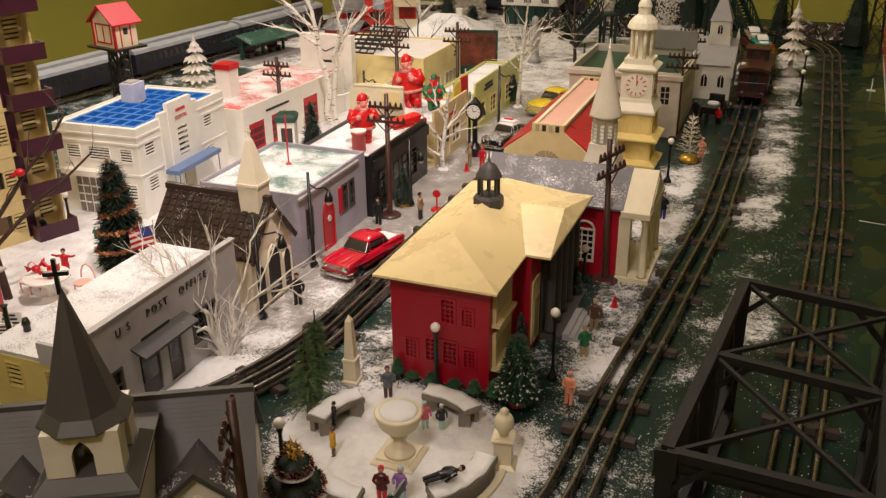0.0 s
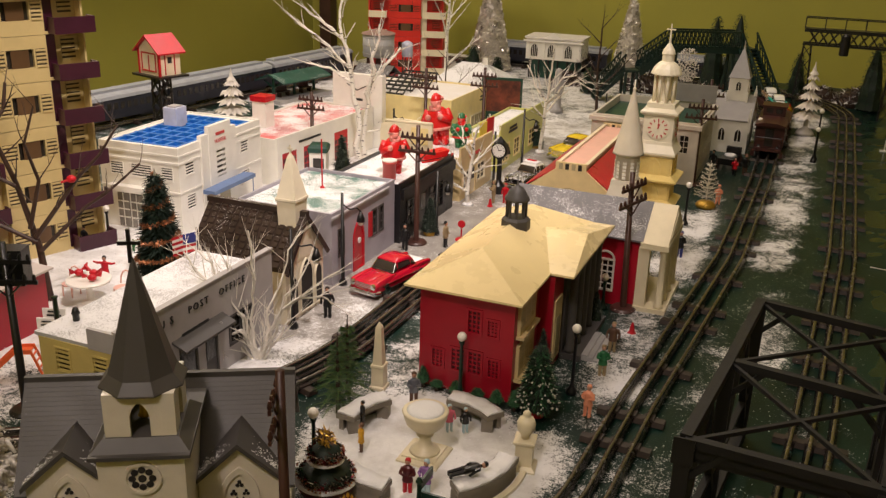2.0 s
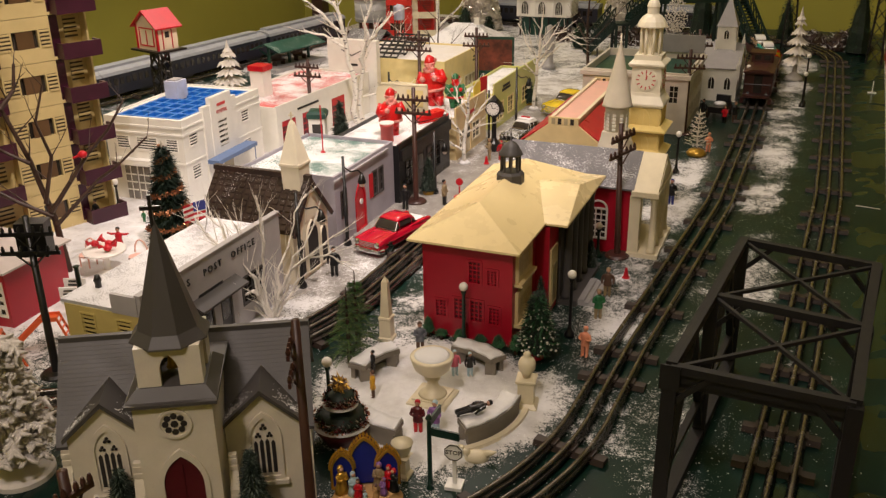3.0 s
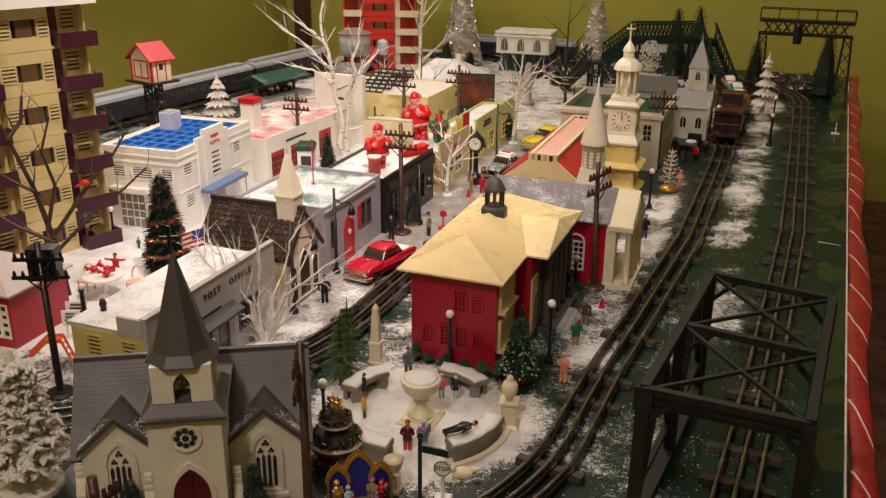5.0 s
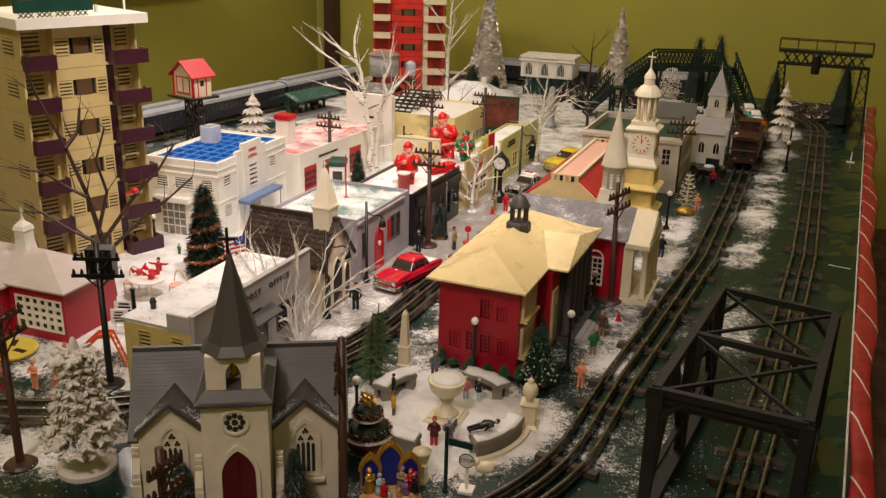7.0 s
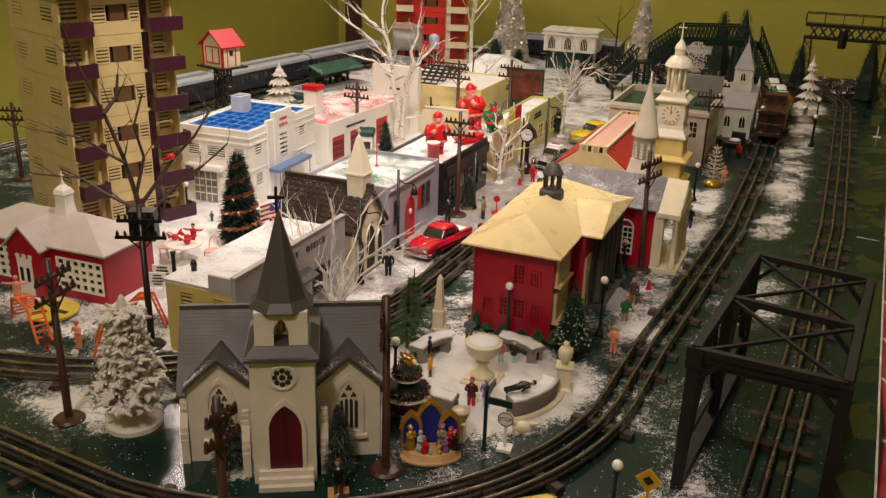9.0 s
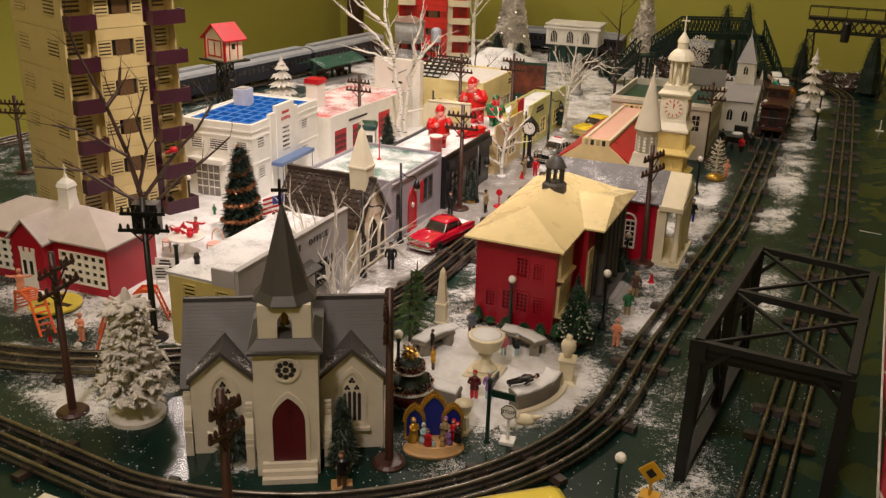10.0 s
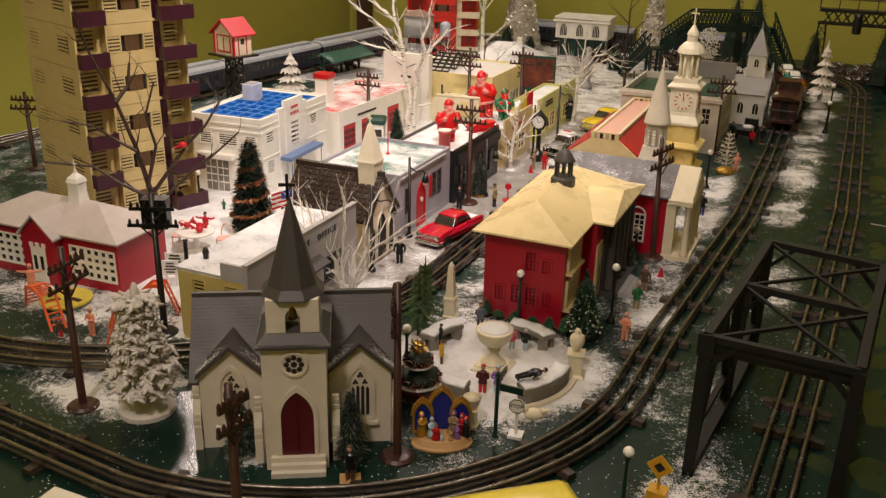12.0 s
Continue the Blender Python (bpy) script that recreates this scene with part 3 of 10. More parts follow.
def table():
    nx, ny = 118, 160
    verts, snow, paved, faces = [], [], [], []
    for j in range(ny + 1):
        y = -0.86 + (1.62 + 0.86) * j / ny
        for i in range(nx + 1):
            x = rim_x(y) + (edge_x(y) - rim_x(y)) * i / nx
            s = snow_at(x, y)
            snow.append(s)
            paved.append(paved_at(x, y))
            verts.append((x, y, 0.0022 * max(0.0, min(1.0, (s - 0.35) / 0.5)) * (0.7 + 0.6 * noise.noise((x * 60, y * 60, 2)))))
    for j in range(ny):
        for i in range(nx):
            a = j * (nx + 1) + i
            faces.append((a, a + 1, a + nx + 2, a + nx + 1))
    me = bpy.data.meshes.new("ground")
    me.from_pydata(verts, [], faces)
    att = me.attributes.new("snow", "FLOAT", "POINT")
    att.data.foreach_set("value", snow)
    me.attributes.new("paved", "FLOAT", "POINT").data.foreach_set("value", paved)
    me.materials.append(GROUND)
    me.polygons.foreach_set("use_smooth", [True] * len(me.polygons))
    tagged(new("ground", me), "dark green painted board strewn with artificial snow", "ground", kind="structure")
    stick = tube(M(), (0.047, 0.247, 0.0012), (0.075, 0.243, 0.0012), 0.0008, 0.0006, 6)
    single("white_stick", stick, SIGNCORD, (0, 0), 0, "thin white stick lying on the green board", "stick")
    t = thing("layout_table", (0, 0, 0), 0, "large table under the green train board", "table")
    y0, y1 = -0.86, 1.62
    part("tabletop", solid(M(), [(rim_x(y0), y0, -0.03), (edge_x(y0), y0, -0.03), (edge_x(y1), y1, -0.03), (rim_x(y1), y1, -0.03)], (0, 0, 0.026)), GREENDARK, t)
    for x, y in ((-1.22, -0.76), (-0.05, -0.76), (-1.08, 1.5), (0.04, 1.5)):
        part("leg", box(M(), x - 0.03, x + 0.03, y - 0.03, y + 0.03, FLOOR, -0.03), TRIMWOOD, t)
    bm, rings = M(), []
    n = 140
    for j in range(n + 1):
        y = y0 + (y1 - y0) * j / n
        r = 0.0112 + 0.0022 * math.sin(y * 11.5 + 0.6) + 0.001 * math.sin(y * 29 + 1)
        cx, cz = edge_x(y) + 0.007 + 0.002 * math.sin(y * 13), 0.0005 - 0.0015 * math.sin(y * 9)
        rings.append([bm.verts.new((cx + r * math.cos(a), y, cz + 0.4 * r * math.sin(a))) for a in (2 * math.pi * k / 10 for k in range(10))])
    for a, b in zip(rings, rings[1:]):
        for k in range(10):
            bm.faces.new((a[k], a[(k + 1) % 10], b[(k + 1) % 10], b[k]))
    edge, lines = M(), [[(edge_x(y0 + (y1 - y0) * j / 60) - 0.0052, y0 + (y1 - y0) * j / 60) for j in range(61)]]
    loops = [[edge.verts.new((x + 0.0011 * math.cos(q), y, 0.0016 + 0.0011 * math.sin(q))) for q in (math.pi * k / 3 for k in range(6))] for x, y in lines[0]]
    for a, b in zip(loops, loops[1:]):
        for k in range(6):
            edge.faces.new((a[k], a[(k + 1) % 6], b[(k + 1) % 6], b[k]))
    rib = thing("ribbon", (0, 0, 0), 0, "red ribbon with white slanting stripes along the table edge", "ribbon")
    part("band", bm, RIBBON, rib, smooth=True)
    part("cord", edge, SIGNCORD, rib, "thin white cord")


table()


# ---- tracks ----
def sweep(bm, line, offset, half, z0, z1, top=None):
    """A bar of trapezoid section that follows a line at a sideways offset."""
    top = half if top is None else top
    rings = []
    for i, (x, y) in enumerate(line):
        a, b = line[max(i - 1, 0)], line[min(i + 1, len(line) - 1)]
        d = Vector((b[0] - a[0], b[1] - a[1])).normalized()
        nx, ny = d.y, -d.x
        rings.append([bm.verts.new((x + nx * (offset + s), y + ny * (offset + s), z)) for s, z in ((-half, z0), (half, z0), (half * 0.5, z0 + 0.0018), (top * 0.55, z1 - 0.003), (top, z1 - 0.0018), (top * 0.6, z1), (-top * 0.6, z1), (-top, z1 - 0.0018), (-top * 0.55, z1 - 0.003), (-half * 0.5, z0 + 0.0018))])
    for a, b in zip(rings, rings[1:]):
        for k in range(10):
            bm.faces.new((a[k], b[k], b[(k + 1) % 10], a[(k + 1) % 10]))
    bm.faces.new(rings[0])
    bm.faces.new(rings[-1][::-1])
    return bm


def resample(points, step):
    pts = [Vector(p) for p in points]
    out, left = [pts[0]], step
    for a, b in zip(pts, pts[1:]):
        length, pos = (b - a).length, 0.0
        while length - pos >= left:
            pos += left
            out.append(a + (b - a) * (pos / length))
            left = step
        left -= length - pos
    return [(p.x, p.y) for p in out]


def arc(cx, cy, r, a0, a1, n=26):
    return [(cx + r * math.cos(radians(a0 + (a1 - a0) * i / n)), cy + r * math.sin(radians(a0 + (a1 - a0) * i / n))) for i in range(n + 1)]


TIE_MESH = None


def track(points, label, gauge=0.0295):
    global TIE_MESH
    line = resample(points, 0.012)
    t = thing("railway_track", (0, 0, 0), 0, label, "railway track", "toy railway tracks")
    for off in (-gauge / 2, 0.0, gauge / 2):
        part("rail", sweep(M(), line, off, 0.0036, 0.004, 0.0115, 0.0019), RAIL, t, smooth=True)
    if TIE_MESH is None:
        bm = M()
        solid(bm, [(-0.0055, -0.028, 0), (0.0055, -0.028, 0), (0.0038, -0.028, 0.0045), (-0.0038, -0.028, 0.0045)], (0, 0.056, 0))
        for y in (-0.01475, 0, 0.01475):
            box(bm, -0.0048, 0.0048, y - 0.0044, y + 0.0044, 0.0045, 0.0062)
        TIE_MESH = mesh_of("tie", bm, TIE)
    total = len(line)
    for i in range(1, total - 1):
        if i % 21 in (2, 10, 19):
            d = Vector((line[i + 1][0] - line[i - 1][0], line[i + 1][1] - line[i - 1][1]))
            ob = new("tie", TIE_MESH)
            ob.parent = t
            ob.matrix_basis = pose(line[i][0], line[i][1], 0.0008, 0, 0, math.degrees(math.atan2(d.y, d.x)))
    return t


track([(-0.03, -0.84), (-0.022, -0.5), (-0.004, -0.2), (0.014, 0.25), (0.016, 0.7), (0.016, 1.15)] + arc(-0.327, 1.15, 0.343, 0, 90)[1:] + [(-0.98, 1.493)], "three-rail toy track with dark metal ties along the board edge")
track([(-0.9, -0.606)] + arc(-0.458, -0.335, 0.31, -90, 0) + [(-0.143, -0.22), (-0.133, -0.1), (-0.112, 0.18), (-0.108, 0.54), (-0.112, 0.98)] + arc(-0.455, 0.98, 0.343, 0, 80)[1:], "three-rail toy track curving round the church")
track([(-1.1, -0.543)] + arc(-0.752, -0.2, 0.343, -90, 0) + [(-0.405, 0.1), (-0.395, 0.62)], "three-rail toy track along the main street")
track([(-1.33, -0.8), (-1.29, 0.0), (-1.253, 0.33), (-1.165, 1.13), (-1.15, 1.27)] + arc(-0.97, 1.3, 0.19, 174, 92)[1:], "three-rail toy track along the far wall")

DOORGREY = mat("grey_door_glass", (0.24, 0.22, 0.2), 0.2, var=0.3)
TANPANE = mat("tan_window_pane", (0.5, 0.37, 0.16), 0.3, var=0.1)
PINKWALL = mat("pale_pink_plastic", (0.72, 0.42, 0.34), 0.4, var=0.1)
GREYBEIGE = mat("grey_beige_plastic", (0.62, 0.57, 0.49), 0.4, var=0.12)
GREYSMOOTH = mat("smooth_grey_plastic", (0.3, 0.29, 0.29), 0.35, var=0.1)
GREYLIGHT = mat("light_grey_plastic", (0.4, 0.38, 0.38), 0.4, var=0.1)
YELLOWWALL = mat("dull_yellow_plastic", (0.55, 0.44, 0.15), 0.4, var=0.1)
TRIMDARK = mat("dark_trim", (0.03, 0.018, 0.014), 0.45)
GREYLILAC = mat("lilac_grey_plastic", (0.36, 0.34, 0.39), 0.4, var=0.12)
REDWHITE = mat("faded_red_plastic", (0.5, 0.07, 0.06), 0.5)
BROWNPANE = mat("brown_panel", (0.1, 0.052, 0.02), 0.4)
DUSTYROOF = mat("dusty_white_roof", (0.5, 0.44, 0.41), 0.3, var=0.1, snow=0.12)
TOWERCREAM = mat("bright_cream_plastic", (0.84, 0.78, 0.62), 0.3, var=0.06)
TOWERTAN = mat("warm_yellow_plastic", (0.82, 0.64, 0.24), 0.35, var=0.1)
APTAN = mat("apartment_tan_plastic", (0.56, 0.44, 0.2), 0.36, var=0.08)
CHAPELCREAM = mat("warm_cream_chapel_plastic", (0.79, 0.72, 0.57), 0.35, var=0.07)
# dark brown that stands in for the shade inside the louvre slots
SLOTSHADE = mat("painted_slot_shade", (0.05, 0.035, 0.015), 0.6)
APRED = mat("apartment_red_plastic", (0.62, 0.03, 0.02), 0.36, var=0.1)


# ---- buildings ----
def church():
    w, d = 0.157, 0.082
    t = thing("church", (-0.3485, -0.5816), 29.7, "ivory plastic church with grey roof, spire and maroon door", "church")
    dy = 0.052
    # body
    for k in range(4):
        m = pose(-w / 2, dy, 0) @ side(k, w, d)
        part("wall", wall_mesh(w if k % 2 == 0 else d, 0.06, 0.0025, [], m, 0.0 if k % 2 == 0 else 0.0025), IVORY, t)
    for x in (-w / 2, w / 2 - 0.0025):
        part("gable_end", solid(M(), [(x, dy, 0.06), (x, dy + d, 0.06), (x, dy + d / 2, 0.109)], (0.0025, 0, 0)), IVORY, t)
    roof = gable_roof(M(), w, d, 0.06, 0.11, 0.004, 0.0022)
    bmesh.ops.transform(roof, matrix=pose(-w / 2, dy, 0), verts=roof.verts)
    roof = part("roof", roof, GREYROOF, t, "grey shingled roof dusted with snow")
    k = (0.11 - 0.06) / (d / 2)
    e, xa, xb = 0.0622 - 0.004 * k, -w / 2 - 0.004, w / 2 + 0.004
    shingle_rows(roof, (xa, dy - 0.004, e), (xb, dy - 0.004, e), (0, d / 2 + 0.004, 0.05 + 0.004 * k), 24, GREYROOF, 0.00014)
    shingle_rows(roof, (xb, dy + d + 0.004, e), (xa, dy + d + 0.004, e), (0, -(d / 2 + 0.004), 0.05 + 0.004 * k), 24, GREYROOF, 0.00028)
    ridge = box(M(), -w / 2 - 0.004, w / 2 + 0.004, dy + d / 2 - 0.002, dy + d / 2 + 0.002, 0.1105, 0.1138)
    part("ridge_cap", ridge, GREYROOF, t)
    # two gabled bays
    for cx in (-0.0495, 0.0495):
        g = solid(M(), [(cx - 0.0245, dy - 0.0068, 0), (cx + 0.0245, dy - 0.0068, 0), (cx + 0.0245, dy - 0.0068, 0.0655), (cx, dy - 0.0068, 0.0875), (cx - 0.0245, dy - 0.0068, 0.0655)], (0, 0.0068, 0))
        bay = part("gable_bay", g, IVORY, t)
        r = M()
        for s in (-1, 1):
            solid(r, [(cx, dy - 0.0102, 0.0912), (cx + s * 0.0268, dy - 0.0102, 0.0662), (cx + s * 0.0268, dy - 0.0102, 0.0628), (cx, dy - 0.0102, 0.0875)], (0, 0.0357, 0))
        bay_roof = part("bay_roof", r, GREYROOF, t)
        crust, rnd_s = M(), random.Random(int(cx * 1000))
        for s in (-1, 1):
            for u0, spread, count in ((0.78, 0.13, 150), (0.45, 0.09, 45), (0.97, 0.03, 30)):
                for i in range(count):
                    u = min(1.0, max(0.05, rnd_s.gauss(u0, spread)))
                    ball(crust, (cx + s * 0.0268 * u, dy - 0.0062 + abs(rnd_s.gauss(0, 0.006)), 0.0911 - 0.025 * u), rnd_s.uniform(0.00018, 0.0005), 4)
        part("snow_crust", crust, SNOW, bay_roof, "snow caught along the gable edge", True)
        m = pose(0, dy - 0.0068, 0)
        win = arched(bay, cx - 0.0086, cx + 0.0086, 0.0235, 0.069, m, IVORY, IVORY, bars_n=0, rim=0.003)
        for i in range(4):
            u = cx + (i - 1.5) * 0.0038
            hi = 0.0515 + (0.0012 if i in (1, 2) else 0.0)
            slot = solid(M(), [(u - 0.00125, -0.0009, 0.0262), (u + 0.00125, -0.0009, 0.0262), (u + 0.00125, -0.0009, hi - 0.002), (u, -0.0009, hi), (u - 0.00125, -0.0009, hi - 0.002)], (0, 0.0006, 0), m)
            part("lancet_slot", slot, DARK, win, "narrow dark lancet opening")
        for u0, z0, r0 in ((cx - 0.0037, 0.0556, 0.0013), (cx + 0.0037, 0.0556, 0.0013), (cx, 0.0618, 0.0015)):
            foil = M()
            for q in (90, 210, 330):
                lathe(foil, [(0.0, -0.0003), (r0 * 0.8, -0.0003), (r0 * 0.8, 0.0003), (0.0, 0.0003)], 8, (r0 * math.cos(radians(q)), r0 * math.sin(radians(q)), 0))
            part("trefoil", foil, DARK, win, "dark trefoil opening").matrix_basis = m @ pose(u0, -0.0007, z0, 90)
        part("window_sill", box(M(), cx - 0.014, cx + 0.014, dy - 0.0102, dy - 0.0062, 0.0175, 0.0205), IVORY, bay)
    # corner buttresses
    for cx in (-0.0775, -0.0285, 0.0305, 0.0775):
        y1 = dy - 0.0005 if abs(cx) > 0.05 else 0.03
        b = M()
        box(b, cx - 0.003, cx + 0.003, y1 - 0.009, y1, 0, 0.032)
        solid(b, [(cx - 0.003, y1 - 0.009, 0.032), (cx - 0.003, y1, 0.032), (cx - 0.003, y1, 0.045), (cx - 0.003, y1 - 0.004, 0.043)], (0.006, 0, 0))
        box(b, cx - 0.0025, cx + 0.0025, y1 - 0.004, y1, 0.043, 0.055)
        for z in (0.02, 0.026, 0.046, 0.051):
            box(b, cx - 0.0032, cx + 0.0032, y1 - 0.0096, y1 - 0.0088, z - 0.0015, z + 0.0015) if z < 0.03 else box(b, cx - 0.0028, cx + 0.0028, y1 - 0.0046, y1 - 0.0038, z - 0.0015, z + 0.0015)
        part("buttress", b, IVORY, t)
    # tower
    part("tower", box(M(), -0.0225, 0.0245, 0.012, dy + 0.03, 0.0, 0.1045), IVORY, t)
    m = pose(0.002, 0.012, 0)
    door = arched(t, -0.0122, 0.0122, 0.013, 0.068, m, IVORY, MAROON, "door", 0, 0.0032)
    part("door_panel", box(M(), 0.0016, 0.0024, 0.0108, 0.0113, 0.014, 0.062), MAROON, door)
    for i in range(3):
        part("step", box(M(), -0.0185, 0.0225, i * 0.004, 0.0119, i * 0.0043, i * 0.0043 + 0.0042), IVORY, t)
    rose = part("rose_window", lathe(M(), [(0.0105, 0), (0.0105, 0.0012), (0.0085, 0.0012), (0.0085, 0.0004)], 20), IVORY, t)
    rose.matrix_basis = pose(0.0012, 0.012, 0.091, 90)
    for i in range(8):
        a = 2 * math.pi * i / 8
        part("foil", lathe(M(), [(0.0021, 0.0004), (0.0021, 0.0009)], 8, (0.0055 * math.cos(a), 0.0055 * math.sin(a), 0)), DARK, rose)
    part("foil", lathe(M(), [(0.0024, 0.0004), (0.0024, 0.0009)], 8), DARK, rose)
    slab = M()
    box(slab, -0.0262, 0.0282, 0.0085, dy + 0.032, 0.1045, 0.1068)
    lathe(slab, [(0.0378, 0.1068), (0.029, 0.1132)], 4, (0.001, 0.0385, 0), math.pi / 4)
    part("tower_cornice", slab, GREYROOF, t)
    cy = 0.0385
    for k in range(4):
        m = pose(0.001, cy, 0.1118) @ pose(0, 0, 0, 0, 0, 90 * k) @ pose(-0.0192, -0.0192, 0)
        part("belfry_wall", wall_mesh(0.0384, 0.0275, 0.003, [(0.0138, 0.0246, 0.001, 0.0225)], m, 0.0 if k % 2 == 0 else 0.003), IVORY, t)
        head = M()
        for sgn in (-1, 1):
            solid(head, [(0.0192 + sgn * 0.0054, 0.0002, 0.0225), (0.0192 + sgn * 0.0054, 0.0002, 0.0135), (0.0192 + sgn * 0.0046, 0.0002, 0.0165), (0.0192 + sgn * 0.0028, 0.0002, 0.0198), (0.0192, 0.0002, 0.0225)], (0, 0.0026, 0), m)
        part("belfry_arch", head, IVORY, t)
    part("bell", lathe(M(), [(0.0042, 0.116), (0.0032, 0.118), (0.0024, 0.1245), (0.0008, 0.128), (0.0006, 0.1385)], 14, (0, cy, 0)), GOLD, t, "small gold bell", True)
    sp = M()
    lathe(sp, [(0.02, 0.1386), (0.0248, 0.1388), (0.0246, 0.1398), (0.0192, 0.1458), (0.0168, 0.1535), (0.0005, 0.212)], 8, (0.001, cy, 0), math.pi / 8)
    part("spire", sp, GREYROOF, t, "tall grey eight-sided spire")
    cross = M()
    box(cross, -0.001, 0.001, cy - 0.001, cy + 0.001, 0.209, 0.228)
    box(cross, -0.006, 0.006, cy - 0.001, cy + 0.001, 0.219, 0.2212)
    part("cross", cross, BLACK, t)


def red_school():
    x0, x1, y0, y1, h = -0.328, -0.243, -0.252, -0.034, 0.094
    w, d = x1 - x0, y1 - y0
    t = thing("school_building", (x0, y0), 0, "two-storey red schoolhouse with tan hipped roof and grey cupola", "school")
    front = [(0.03, 0.0425, 0.02, 0.041), (0.0455, 0.0575, 0.02, 0.041), (0.0635, 0.0735, 0.02, 0.037), (0.012, 0.0225, 0.02, 0.037), (0.044, 0.0555, 0.058, 0.079), (0.0615, 0.071, 0.058, 0.073)]
    east = [(0.008, 0.05, 0.02, 0.05), (0.008, 0.05, 0.06, 0.088)]
    four_walls(t, w, d, h, {0: front, 1: east}, RED)
    for i, q in enumerate(front):
        window(t, q, 3, 5, side(0, w, d), RED, REDPANE, 0.0014)
    m = side(1, w, d)
    for q in east:
        panel = part("window_band", box(M(), q[0], q[1], -0.003, 0.0012, q[2], q[3], m), TAN, t, "tan panel with window grids")
        for i in range(3):
            u = q[0] + 0.003 + i * 0.0125
            g = M()
            for c in range(3):
                for r in range(3):
                    box(g, u + c * 0.0037, u + c * 0.0037 + 0.003, -0.0032, -0.0026, q[2] + 0.006 + r * 0.0062, q[2] + 0.0115 + r * 0.0062, m)
            part("pane", g, TANPANE, panel)
        part("band_ledge", box(M(), q[0] - 0.002, q[1] + 0.002, -0.007, 0.0, q[2] - 0.003, q[2] - 0.0002, m), TAN, t)
    # bay and portico on the track side
    bay = box(M(), w, w + 0.013, 0.07, d - 0.006, 0, h - 0.002)
    part("bay_wall", bay, RED, t)
    door = part("doorway", box(M(), w + 0.013, w + 0.0145, 0.074, 0.096, 0.008, 0.068), TAN, t, "tan arched doorway panel")
    part("pane", box(M(), w + 0.0143, w + 0.0151, 0.079, 0.091, 0.012, 0.05), LITPANE, door)
    for y in (0.106, 0.128, 0.15, 0.172, 0.194):
        part("column", lathe(M(), [(0.0052, 0.006), (0.0052, 0.01), (0.0042, 0.012), (0.0038, 0.084), (0.005, 0.087), (0.005, 0.09)], 12, (w + 0.022, y, 0)), GREYROOF, t, "dark grey column", True)
    part("portico_floor", box(M(), w + 0.013, w + 0.034, 0.1, 0.202, 0, 0.006), GREYROOF, t)
    part("portico_wall", box(M(), w + 0.0132, w + 0.016, 0.101, 0.2, 0.006, h - 0.002), GREYROOF, t)
    for i in range(3):
        part("step", box(M(), w + 0.034, w + 0.05 - i * 0.005, 0.105, 0.16, i * 0.002, i * 0.002 + 0.002), GREY, t)
    roof = hip_roof(M(), -0.011, w + 0.009, -0.01, d + 0.008, h, 0.122, 0.045, 0.05)
    part("roof", roof, TANROOF, t, "tan hipped roof with a dusting of snow")
    bay_roof = hip_roof(M(), 0.03, w + 0.03, 0.068, d + 0.007, h + 0.0004, 0.1105, 0.0, 0.009, "x")
    part("bay_roof", bay_roof, TANROOF, t)
    c = part("cupola", lathe(M(), [(0.0135, 0.112), (0.0135, 0.124), (0.0115, 0.1265)], 8, (w / 2 + 0.001, 0.118, 0), math.pi / 8), GREYROOF, t, "dark grey open cupola")
    for i in range(8):
        a = math.pi / 8 + i * math.pi / 4
        part("post", tube(M(), (w / 2 + 0.001 + 0.009 * math.cos(a), 0.118 + 0.009 * math.sin(a), 0.1265), (w / 2 + 0.001 + 0.009 * math.cos(a), 0.118 + 0.009 * math.sin(a), 0.143), 0.0013, n=6), GREYROOF, c)
    part("dome", lathe(M(), [(0.0122, 0.143), (0.0122, 0.1446), (0.0098, 0.1475), (0.0088, 0.1505), (0.0055, 0.1545), (0.0015, 0.1565), (0.001, 0.158), (0.0005, 0.167)], 8, (w / 2 + 0.001, 0.118, 0)), GREYROOF, c, "", True)
    return t


